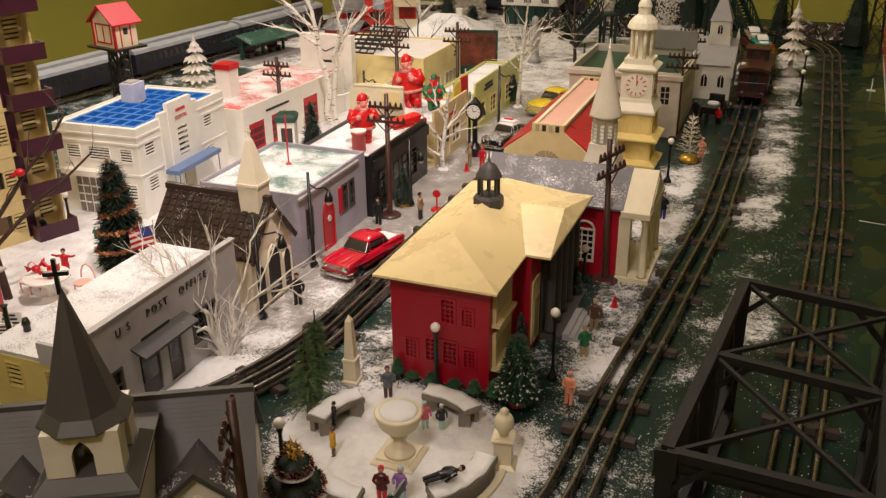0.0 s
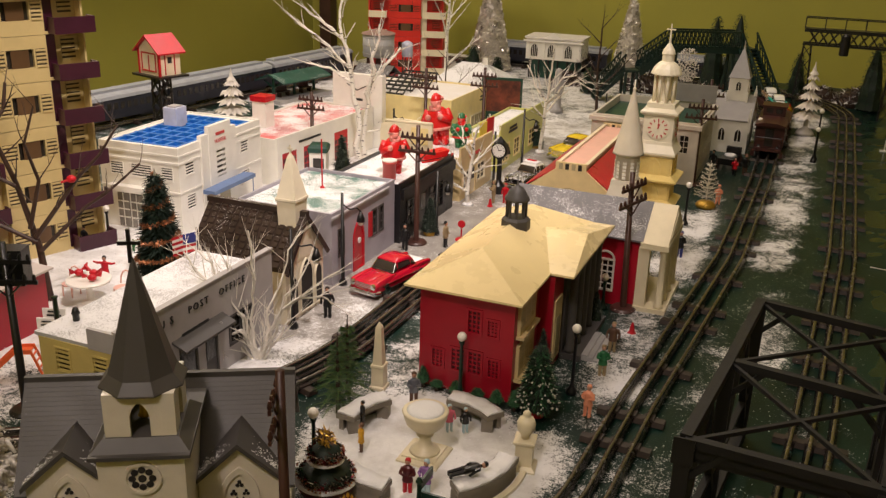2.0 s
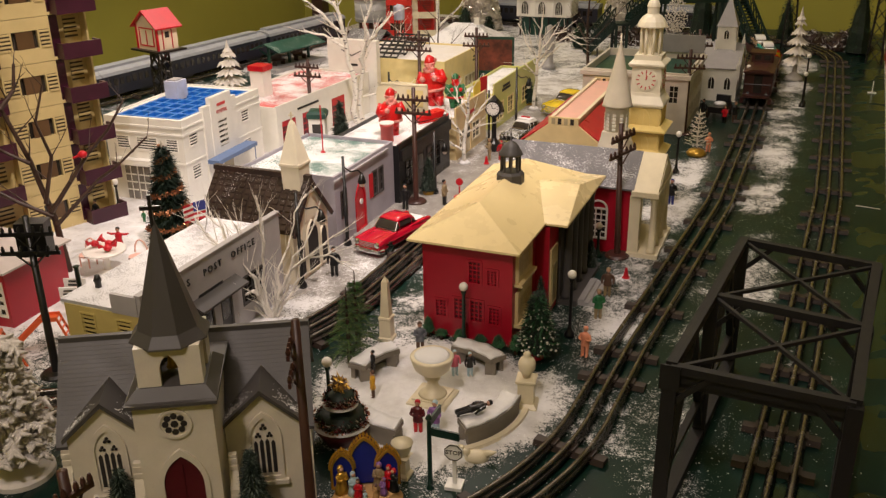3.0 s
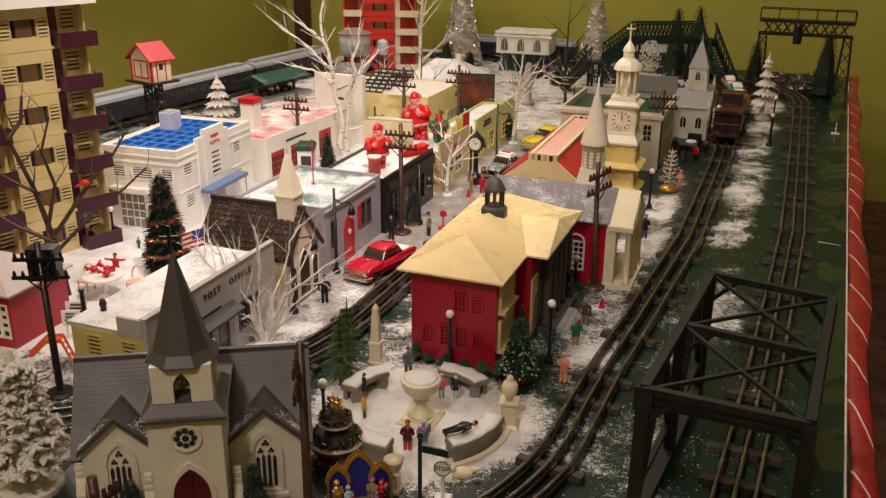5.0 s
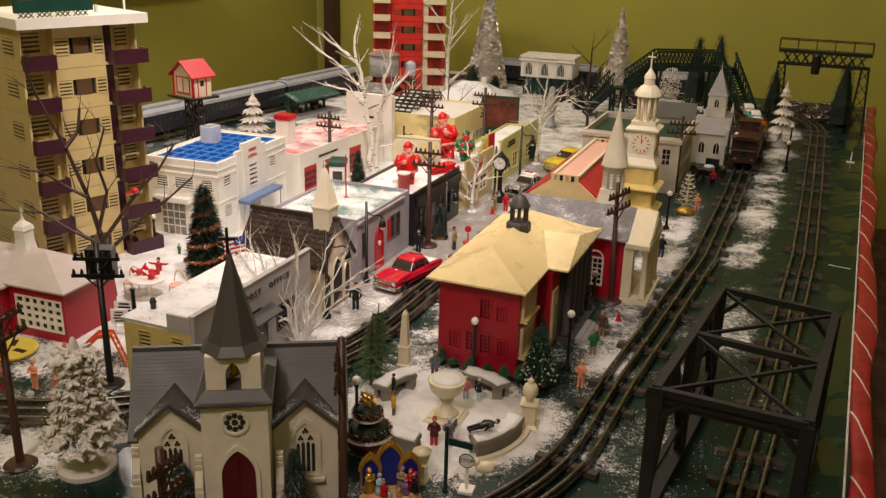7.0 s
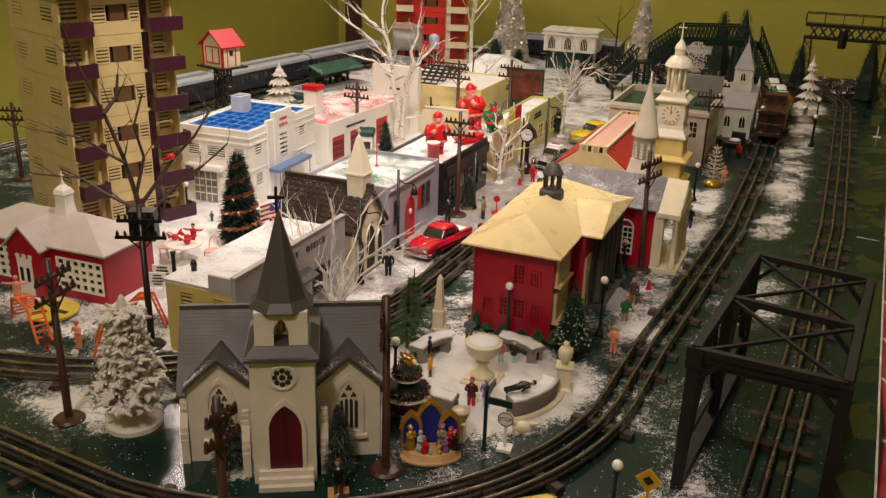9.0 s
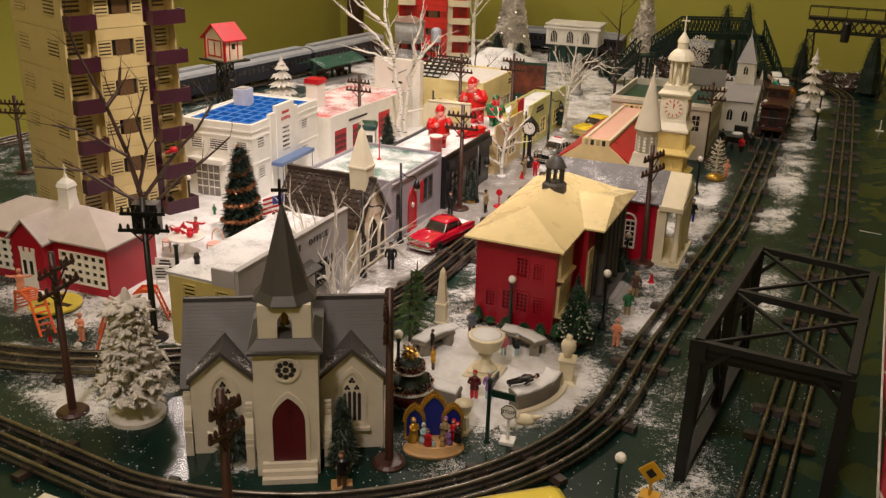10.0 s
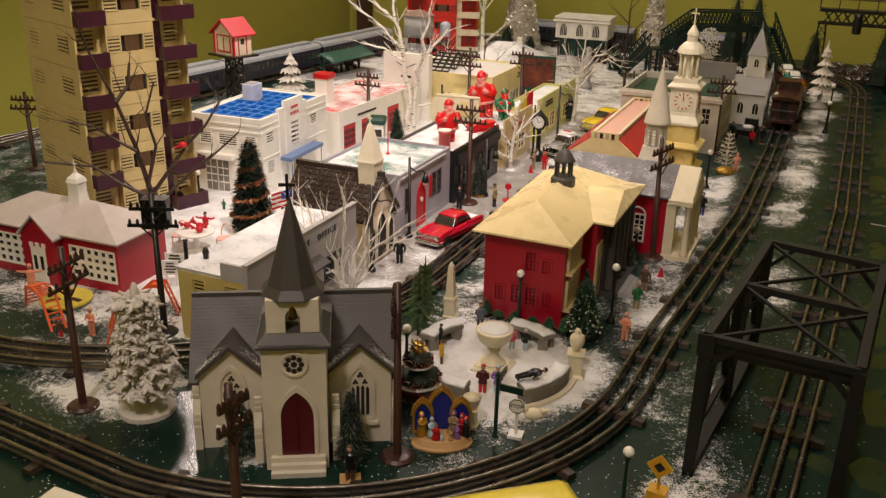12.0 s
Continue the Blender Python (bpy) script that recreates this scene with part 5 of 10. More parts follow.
def street_shops():
    t = flat_shop("tan_shop", -0.497, 0.262, 0.13, 0.085, 0.06, TAN, SNOWROOF, "tan shop front with arched lettered windows", "shop",
                  [(0.012, 0.038, 0.014, 0.04), (0.068, 0.1, 0.014, 0.04)], 0.004, [(0.045, 0.06, 0.002, 0.042)], CREAM, 0.018)
    part("lettering", bars(1, 0.06, 0.005, 0.005, pose(0.057, -0.0006, 0.062)), REDINK, t)
    t = flat_shop("lime_shop", -0.5, 0.44, 0.23, 0.065, 0.056, LIME, SNOWROOF, "lime green shop front with dark windows", "shop",
                  [(0.015, 0.045, 0.012, 0.04), (0.07, 0.1, 0.012, 0.04), (0.15, 0.185, 0.012, 0.04)], 0.004, [(0.115, 0.13, 0.002, 0.042)], YELLOW, 0.02)
    part("lettering", bars(2, 0.05, 0.006, 0.004, pose(0.06, -0.0006, 0.066)), INK, t)
    t = thing("cream_garage", (-0.622, 0.2565), 0, "cream garage front with rounded parapet and yellow panel", "garage")
    w, h = 0.082, 0.1
    outline = [(0, 0), (w, 0), (w, h + 0.008)] + [(w * (1 - f), h + 0.008 + 0.004 * math.sin(f * 3.1416)) for f in (0.15, 0.35, 0.55, 0.75)] + [(0.008, h + 0.006), (0.002, h + 0.002), (0, h - 0.006)]
    part("front_wall", solid(M(), [(u, 0, z) for u, z in outline], (0, 0.004, 0)), CREAM, t)
    part("parapet_roll", tube(M(), (0.008, 0.001, h + 0.0075), (w, 0.001, h + 0.0095), 0.0022, n=10), CREAM, t, smooth=True)
    for u in (0.0, 0.034):
        part("side_wall", box(M(), u, u + 0.003, 0.0041, 0.06, 0, 0.07), CREAM, t)
    part("back_wall", box(M(), 0.0031, 0.0339, 0.057, 0.06, 0, 0.07), CREAM, t)
    part("roof", box(M(), 0.0, 0.0372, 0.0041, 0.062, 0.0702, 0.073), SNOWROOF, t)
    part("yellow_panel", box(M(), 0.05, w - 0.006, -0.0012, -0.0002, 0.078, h + 0.002), YELLOW, t, "yellow panel on the parapet")
    for u in (0.012, 0.045):
        dr = part("door", box(M(), u, u + 0.024, -0.001, -0.0002, 0.002, 0.045), TAN, t)
        part("pane", box(M(), u + 0.003, u + 0.021, -0.0016, -0.001, 0.026, 0.041), PANE, dr)
    k = thing("kiosk", (-0.708, 0.2), 20, "small white booth with dark green snowy roof", "kiosk")
    four_walls(k, 0.024, 0.024, 0.06, {0: [(0.005, 0.021, 0.03, 0.052)]}, WHITE, 0.002)
    part("pane", box(M(), 0.005, 0.021, 0.0012, 0.0018, 0.03, 0.052), PANE, k)
    part("roof", lathe(M(), [(0.0195, 0.0602), (0.0205, 0.067), (0.016, 0.071), (0.002, 0.0725)], 4, (0.012, 0.012, 0), math.pi / 4), GREENDARK, k, "dark green roof dusted with snow")
    part("notice", box(M(), 0.007, 0.019, -0.0008, -0.0001, 0.012, 0.024), REDINK, k)


def supermarket():
    t = thing("supermarket", (-0.612, 0.502), 90, "pale yellow supermarket with skylights and white sign tower", "supermarket")
    w, d, h = 0.17, 0.2, 0.094
    hole = [(0.02, 0.075, 0.01, 0.05), (0.095, 0.155, 0.01, 0.05)]
    four_walls(t, w, d, h, {0: hole}, YELLOW)
    for q in hole:
        window(t, q, 3, 2, side(0, w, d), CREAM, LITPANE)
    part("roof", box(M(), 0.0026, w - 0.0026, 0.0026, d - 0.0026, h - 0.006, h - 0.003), WHITEROOF, t, "white roof with snow")
    for i in range(4):
        u = 0.012 + i * 0.039
        tilt = pose(u, 0.095, h - 0.002, 0, -24, 0)
        bm = M()
        for v in (0.0, 0.0365):
            box(bm, v, v + 0.002, 0, 0.07, 0.0, 0.0025, tilt)
        for v in (0.012, 0.0245):
            box(bm, v, v + 0.0012, 0.0025, 0.0675, 0.0003, 0.0022, tilt)
        s = part("roof_frame", bm, BLACK, t, "dark slatted frame tilted over the roof")
        for k in range(6):
            part("slat", box(M(), 0.0022, 0.0363, k * 0.0135, k * 0.0135 + 0.0018, 0.0003, 0.0024, tilt), BLACK, s)
        part("leg", tube(M(), (u + 0.034, 0.097, h - 0.004), (u + 0.034, 0.097, h + 0.0125), 0.0009, n=6), BLACK, s)
    part("lettering", bars(2, 0.03, 0.006, 0.003, pose(0.15, -0.0006, 0.08)), INK, t)
    st = thing("sign_tower", (-0.78, 0.483), 0, "tall white sign slab with two dark strokes", "sign")
    part("slab", box(M(), -0.048, 0.048, 0.0, 0.014, 0.0, 0.126), WHITE, st)
    strokes = M()
    for s in (-1, 1):
        solid(strokes, [(0, -0.0008, 0.098), (s * 0.02, -0.0008, 0.108), (s * 0.02, -0.0008, 0.1095), (0, -0.0008, 0.0998)], (0, 0.0008, 0))
    part("sign_stroke", strokes, GREYROOF, st)
    part("lettering", bars(1, 0.03, 0.004, 0.004, pose(0, -0.0005, 0.085)), INK, st)


def fire_station():
    t = thing("fire_station", (-0.762, 0.2), 87, "white fire station with red doors and red roof under snow", "fire station")
    w, d, h = 0.28, 0.13, 0.068
    doors = [(0.012, 0.05, 0.002, 0.048), (0.068, 0.106, 0.002, 0.048), (0.155, 0.197, 0.006, 0.052)]
    part("front_wall", wall_mesh(w, h + 0.006, 0.003, doors, pose(0, 0, 0)), WHITE, t)
    for k in (1, 2, 3):
        part("wall", wall_mesh(d if k % 2 else w, h + 0.004, 0.0025, [], side(k, w, d), 0.003 if k % 2 else 0.0026), WHITE, t)
    part("roof", box(M(), 0.0026, w - 0.0026, 0.0031, d - 0.0026, h - 0.002, h + 0.001), REDSNOW, t, "red flat roof half hidden by snow")
    for q in doors:
        dr = part("door", box(M(), q[0], q[1], 0.0012, 0.0025, q[2], q[3]), BRIGHTRED, t, "red panelled door")
        for c in range(4):
            for r in range(3):
                u = q[0] + 0.003 + c * (q[1] - q[0] - 0.004) / 4
                part("pane", box(M(), u, u + 0.0066, 0.0006, 0.0012, 0.012 + r * 0.01, 0.0195 + r * 0.01), MAROON, dr)
    part("lettering", bars(1, 0.085, 0.004, 0.0032, pose(0.085, -0.0006, 0.06)), INK, t)
    st = thing("chimney_tower", (-0.836, 0.278, 0.069), 0, "white chimney tower with red cap", "chimney")
    part("shaft", box(M(), -0.012, 0.012, -0.012, 0.012, 0, 0.041), WHITE, st)
    part("cap", box(M(), -0.014, 0.014, -0.014, 0.014, 0.041, 0.049), BRIGHTRED, st, "red cap")


def hospital():
    x0, y0, w, d, h = -0.749, -0.038, 0.205, 0.152, 0.096
    t = thing("white_hotel", (x0, y0), 93, "white streamlined building with blue roof and blue awning", "building")
    front = [(0.014, 0.034, z, z + 0.016) for z in (0.026, 0.064)] + [(0.15, 0.17, z, z + 0.016) for z in (0.026, 0.064)] + [(0.082, 0.104, 0.05, 0.08)]
    left = [(0.02, 0.045, 0.06, 0.074), (0.06, 0.1, 0.06, 0.074), (0.118, 0.14, 0.06, 0.074), (0.118, 0.14, 0.02, 0.036)]
    four_walls(t, w, d, h, {0: front, 3: left}, WHITE, 0.003)
    for q in front:
        louvre(t, q, 5, side(0, w, d), WHITE)
    for q in left:
        louvre(t, q, 5, side(3, w, d), WHITE)
    for z in (0.046, 0.078, 0.086):
        b = M()
        for k in (0, 3):
            box(b, -0.0012 if k == 0 else 0.0, (w if k == 0 else d) + (0.0012 if k == 0 else 0), -0.0014, 0.0, z, z + 0.0022, side(k, w, d))
        part("band_course", b, WHITE, t)
    # entrance porch on the near side
    m = side(3, w, d)
    part("porch", box(M(), 0.02, 0.095, -0.012, 0, 0.044, 0.05, m), WHITE, t)
    for u in (0.03, 0.056):
        d2 = part("door", box(M(), u, u + 0.022, -0.0015, 0, 0.002, 0.04, m), DOORGREY, t, "grey glazed door")
        g = M()
        box(g, u + 0.0105, u + 0.0115, -0.0025, -0.0015, 0.002, 0.04, m)
        for i in range(3):
            box(g, u, u + 0.022, -0.0023, -0.0015, 0.012 + i * 0.009, 0.0135 + i * 0.009, m)
        part("glazing_bar", g, WHITE, d2)
    # stepped centre with letters
    for u0, u1, top, out in ((0.05, 0.135, 0.101, 0.003), (0.066, 0.12, 0.109, 0.005)):
        part("stepped_front", wall_mesh(u1 - u0, top, 0.008, [(0.082 - u0, 0.104 - u0, 0.05, 0.08)], pose(u0, -out, 0)), WHITE, t)
    part("lettering", bars(1, 0.03, 0.0035, 0.003, pose(0.093, -0.0054, 0.1)), REDINK, t)
    words("HOSPITAL", 0.0062, pose(0.093, -0.0056, 0.0905, 90), REDINK, t, 0.0002)
    slats = M()
    for i in range(5):
        box(slats, 0.082, 0.104, -0.0056, -0.0042, 0.051 + i * 0.0058, 0.0535 + i * 0.0058)
    part("vent_slats", slats, WHITE, t)
    aw = M()
    box(aw, 0.045, 0.15, -0.028, -0.0052, 0.038, 0.0425)
    part("awning", aw, BLUEGREY, t, "flat blue-grey awning")
    for u in (0.05, 0.145):
        part("awning_post", tube(M(), (u, -0.026, 0), (u, -0.026, 0.038), 0.0009, n=6), BLUEGREY, t)
    part("door", box(M(), 0.085, 0.11, -0.0062, -0.0052, 0.002, 0.036), LITPANE, t)
    # blue roof with raised grid
    part("roof", box(M(), 0.0031, w - 0.0031, 0.0031, d - 0.0031, h - 0.012, h - 0.0085), BLUE, t, "bright blue roof tray")
    ledge = M()
    for k in range(4):
        length = w if k % 2 == 0 else d
        box(ledge, 0.0032 if k % 2 == 0 else 0.0122, length - (0.0032 if k % 2 == 0 else 0.0122), 0.0032, 0.0121, h - 0.006, h - 0.0015, side(k, w, d))
    part("roof_ledge", ledge, WHITE, t)
    for i in range(8):
        u = 0.016 + i * (w - 0.032) / 7
        part("roof_rib", box(M(), u - 0.0026, u + 0.0026, 0.0125, d - 0.0125, h - 0.0085, h - 0.0012), BLUE, t)
    for i in range(6):
        v = 0.016 + i * (d - 0.032) / 5
        part("roof_rib", box(M(), 0.0125, w - 0.0125, v - 0.0026, v + 0.0026, h - 0.0085, h - 0.0015), BLUE, t)
    bx = part("roof_box", box(M(), 0.115, 0.141, 0.1, 0.126, h - 0.003, h + 0.019), PALEBLUE, t, "pale blue rooftop box")
    part("lid", box(M(), 0.119, 0.137, 0.104, 0.122, h + 0.019, h + 0.0205), GREY, bx)
    t.matrix_world = t.matrix_world @ Matrix.Diagonal((0.935, 0.77, 1.17, 1))


def apartment(name, at, turn, floors, wall, accent, label, w=0.15, d=0.14, fh=0.0505):
    """A tower of equal storeys with louvred windows and corner balconies."""
    t = thing(name, at, turn, label, "apartment tower")
    k = fh / 0.0505
    for f in range(floors):
        z = f * fh
        z1 = z + fh - 0.0006
        u1, u2, u3, u4 = w * 0.27, w * 0.4, w * 0.6, w * 0.7
        st = part("storey", box(M(), 0, w, 0.014, d, z, z1), wall, t)
        for a, b in ((u1, u2), (u3, u4), (0, w * 0.02), (w * 0.985, w)):
            part("pier", box(M(), a, b, 0, 0.0139, z, z1), wall, st)
        part("spandrel", box(M(), u2, u3, 0, 0.0139, z, z + 0.016 * k), wall, st)
        part("lintel", box(M(), u2, u3, 0, 0.0139, z + 0.036 * k, z1), wall, st)
        for a, b in ((w * 0.02, u1), (u4, w * 0.985)):
            part("balcony_floor", box(M(), a, b, 0, 0.0139, z, z + 0.003), wall, st)
        part("window_panel", box(M(), u2 + w * 0.035, u3 - w * 0.035, 0.001, 0.002, z + 0.016 * k, z + 0.036 * k), BROWNPANE, st)
        part("pane", box(M(), u2, u3, 0.004, 0.005, z + 0.016 * k, z + 0.036 * k), PANE, st)
        for a, b in ((u1 + 0.002, u2 - 0.002), (u3 + 0.002, u4 - 0.002)):
            # flat dark sheet on the solid pier: slot shade put in as colour
            part("slot_backing", box(M(), a, b, -0.0004, 0.0001, z + 0.016 * k, z + 0.036 * k), SLOTSHADE, st)
            for i in range(5):
                part("slat", box(M(), a, b, -0.0012, -0.0002, z + (0.016 + i * 0.0043) * k, z + (0.0182 + i * 0.0043) * k), wall, st)
        for a, b, out in ((w * 0.015, w * 0.245, 0.011), (w * 0.73, w * 1.03, 0.016)):
            bal = M()
            ring = [(a, 0.0), (a, -out), (b, -out), (b, 0.0)]
            for p, q in zip(ring, ring[1:]):
                x0, x1, y0, y1 = min(p[0], q[0]), max(p[0], q[0]), min(p[1], q[1]), max(p[1], q[1])
                if x0 == x1:
                    box(bal, x0 - 0.001, x0 + 0.001, y0 + 0.001, y1, z + 0.001, z + 0.019 * k)
                else:
                    box(bal, x0 - 0.001, x1 + 0.001, y0 - 0.001, y0 + 0.001, z + 0.001, z + 0.019 * k)
            part("balcony", bal, accent, st)
        part("door_panel", box(M(), w * 0.705, w * 0.78, 0.004, 0.006, z + 0.003, z1), accent, st)
        # balcony slots have no depth either; their shade is the sheet's dark colour
        part("slot_backing", box(M(), w * 0.85, w * 0.955, 0.0134, 0.0138, z + 0.021 * k, z + 0.0455 * k), SLOTSHADE, st)
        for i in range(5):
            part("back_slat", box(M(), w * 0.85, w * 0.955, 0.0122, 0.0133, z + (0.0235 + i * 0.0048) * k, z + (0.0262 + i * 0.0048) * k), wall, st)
        part("slot_backing", box(M(), w * 0.06, w * 0.2, 0.0134, 0.0138, z + 0.02 * k, z + 0.043 * k), SLOTSHADE, st)
        for i in range(4):
            part("back_slat", box(M(), w * 0.06, w * 0.2, 0.0122, 0.0133, z + (0.0235 + i * 0.0052) * k, z + (0.0262 + i * 0.0052) * k), wall, st)
        m3 = side(3, w, d)
        for u in (d * 0.1, d * 0.68):
            # side slots: one sheet coloured as shade, one pale as a lit interior
            part("slot_backing", box(M(), u, u + 0.028, -0.0004, 0.0001, z + 0.016 * k, z + 0.037 * k, m3), SLOTSHADE if u > d * 0.5 else LITPANE, st)
            for i in range(5):
                part("slat", box(M(), u, u + 0.028, -0.0012, -0.0002, z + (0.016 + i * 0.0045) * k, z + (0.0183 + i * 0.0045) * k, m3), wall, st)
    top = floors * fh
    part("roof", box(M(), -0.008, w + 0.008, -0.018, d + 0.006, top, top + 0.012), WHITE, t, "flat white roof slab")
    return t, top + 0.012


def red_cottage_school():
    t = thing("little_school", (-0.897, -0.39), 2, "red schoolhouse with white snow-covered roof and small belfry", "schoolhouse")
    w, d, h, top = 0.2, 0.079, 0.058, 0.086
    panels = ((0.136, 0.195, 0.012, 0.046), (0.008, 0.072, 0.012, 0.046))
    four_walls(t, w, d, h, {0: list(panels)}, RED)
    for q in panels:
        window(t, q, 6, 4, side(0, w, d), WHITE, PANE, 0.0042)
    gx = 0.104
    part("porch_gable", solid(M(), [(gx - 0.022, -0.014, 0), (gx + 0.022, -0.014, 0), (gx + 0.022, -0.014, 0.057), (gx, -0.014, 0.079), (gx - 0.022, -0.014, 0.057)], (0, 0.014, 0)), RED, t)
    dm = pose(0, -0.014, 0)
    door = part("door", box(M(), gx - 0.01, gx + 0.01, -0.001, 0, 0.002, 0.044, dm), WHITE, t, "white door surround with crest")
    for i in range(3):
        part("crest", box(M(), gx - 0.011 + i * 0.0085, gx - 0.006 + i * 0.0085, -0.001, 0, 0.0442, 0.049, dm), WHITE, door)
    for k in (-1, 1):
        part("pane", box(M(), gx + k * 0.0045 - 0.002, gx + k * 0.0045 + 0.002, -0.0016, -0.001, 0.018, 0.034, dm), PANE, door)
    part("roof", hip_roof(M(), -0.006, w + 0.006, -0.006, d + 0.006, h, top, 0.062, 0.062, "x"), DUSTYROOF, t, "white hipped roof under snow")
    pr = M()
    for s in (-1, 1):
        solid(pr, [(gx, -0.018, 0.0825), (gx + s * 0.026, -0.018, 0.057), (gx + s * 0.026, -0.018, 0.0548), (gx, -0.018, 0.0795)], (0, 0.045, 0))
    part("porch_roof", pr, DUSTYROOF, t)
    bu = 0.118
    b = part("belfry", lathe(M(), [(0.0118, 0.08), (0.0098, 0.094), (0.0098, 0.104), (0.0114, 0.1052), (0.0094, 0.11), (0.0024, 0.1155), (0.0005, 0.122)], 4, (bu, d / 2, 0), math.pi / 4), WHITE, t, "small white belfry with cross")
    c = M()
    box(c, bu - 0.0005, bu + 0.0005, d / 2 - 0.0005, d / 2 + 0.0005, 0.12, 0.13)
    box(c, bu - 0.0028, bu + 0.0028, d / 2 - 0.0005, d / 2 + 0.0005, 0.1255, 0.1266)
    part("cross", c, WHITE, b)


church()
red_school()
red_hall()
independence_tower()
cone_steeple()
market_hall()
bank()
far_church()
post_office()
chapel()
grey_house()
black_store()
street_shops()
supermarket()
fire_station()
hospital()
tower, tower_top = apartment("apartment_tower", (-0.871, -0.236), 70, 6, APTAN, PURPLE, "tan apartment tower with plum balconies and white roof")
apartment("red_tower", (-1.13, 1.2), 20, 7, APRED, CREAM, "red apartment tower with cream balconies", 0.19, 0.15, 0.046)
red_cottage_school()

TAXIYELLOW = mat("yellow_sign_plastic", (0.62, 0.33, 0.02), 0.35)
CARBLUE = mat("pale_blue_car_enamel", (0.3, 0.5, 0.7), 0.2, var=0.05, coat=1.0, bump=0.02)
CLOTHBLUEGREY = mat("grey_blue_paint", (0.12, 0.13, 0.16), 0.5)
PINKCOAT = mat("pink_paint", (0.6, 0.12, 0.18), 0.45)
WOODTAN = mat("pale_wood", (0.55, 0.33, 0.14), 0.45, var=0.2)
ARCHBLUE = mat("royal_blue_paint", (0.01, 0.02, 0.22), 0.35)
YELLOWBRIGHT = mat("bright_yellow_plastic", (0.7, 0.56, 0.08), 0.4)


# ---- street furniture ----
def pole(at, turn, h=0.15, lean=0.0, material=None, box_on=False, arms=(0.135, 0.118), reach=1.0, label="brown plastic utility pole with two crossarms"):
    t = thing("utility_pole", at, turn, label, "utility pole", "utility poles")
    material = material or BROWNPOLE
    part("shaft", lathe(M(), [(0.0045, 0), (0.0036, 0.003), (0.0026, h)], 10), material, t, smooth=True)
    part("foot", lathe(M(), [(0.0135, 0), (0.0135, 0.0015), (0.011, 0.0035), (0.005, 0.004)], 18), material, t)
    for z, half in zip(arms, (0.021, 0.024)):
        z, half = z * h / 0.15, half * reach
        a = M()
        box(a, -half, half, -0.0042, -0.0022, z - 0.0016, z + 0.0016)
        for s in (-1, 1):
            tube(a, (s * half * 0.5, -0.0032, z - 0.001), (s * 0.001, -0.0026, z - 0.012), 0.0008, n=5)
        arm = part("crossarm", a, material, t)
        for u in (-0.9, -0.6, -0.28, 0.28, 0.6, 0.9):
            part("insulator", lathe(M(), [(0.0014, z + 0.0016), (0.0017, z + 0.0035), (0.0008, z + 0.0065)], 6, (u * half, -0.0032, 0)), material, arm)
    if box_on:
        part("transformer", box(M(), -0.012, 0.012, 0.002, 0.018, 0.112 * h / 0.15, 0.142 * h / 0.15), BLACK, t, "black transformer box")
    if lean:
        t.matrix_world = t.matrix_world @ pose(0, 0, 0, 0, lean, 0)
    return t


pole((-0.292, -0.524), -65)
pole((-0.566, -0.574), 97, 0.146)
pole((-0.595, -0.435), 25, 0.146, material=BLACK, box_on=True, label="black utility pole with crossarms and a transformer box")
pole((-0.199, -0.012), 68, 0.152, -3)
pole((-0.48, 0.075), 4, 0.15)
pole((-0.328, -0.679), 80, 0.138, reach=0.6, label="dark brown utility pole beside the front curve")
pole((-0.768, 0.31), 2, 0.125)
pole((-1.14, -0.083), 20, 0.12)
pole((-0.205, 0.52), 8, 0.135)
pole((-0.575, 0.56), 10, 0.145)
pole((-0.645, 0.47), 0, 0.15)
pole((-0.22, 0.745), 5, 0.13)


def street_lamp(at, h=0.06, material=None, globe=0.0042, label="", category="street lamp"):
    material = material or BLACK
    t = thing("street_lamp", at, 0, label or "black street lamp with white globe", category, "street lamps")
    part("post", lathe(M(), [(0.0055, 0), (0.005, 0.003), (0.0028, 0.006), (0.0018, 0.01), (0.0014, h - 0.012), (0.0025, h - 0.009), (0.002, h - 0.0075)], 10), material, t, smooth=True)
    part("globe", ball(M(), (0, 0, h - 0.004), globe, 12), GLOBE, t, "milky white globe", True)
    return t


for spot_at, height, mt in (((-0.285, -0.262), 0.062, GREENLAMP), ((-0.2, -0.212), 0.066, BLACK), ((-0.185, 0.31), 0.06, BLACK), ((-0.132, 0.76), 0.07, BLACK), ((-0.036, 0.768), 0.062, BLACK), ((-0.035, 0.79), 0.09, BLACK),
                            ((-0.832, -0.078), 0.04, BLACK), ((-0.219, -0.02), 0.04, GREENLAMP), ((-0.337, -0.416), 0.058, GREENLAMP), ((-0.115, -0.515), 0.056, GREENLAMP), ((-0.7, 0.02), 0.035, BLACK)):
    street_lamp(spot_at, height, mt, 0.0042, "dark green street lamp with white globe" if mt is GREENLAMP else "")


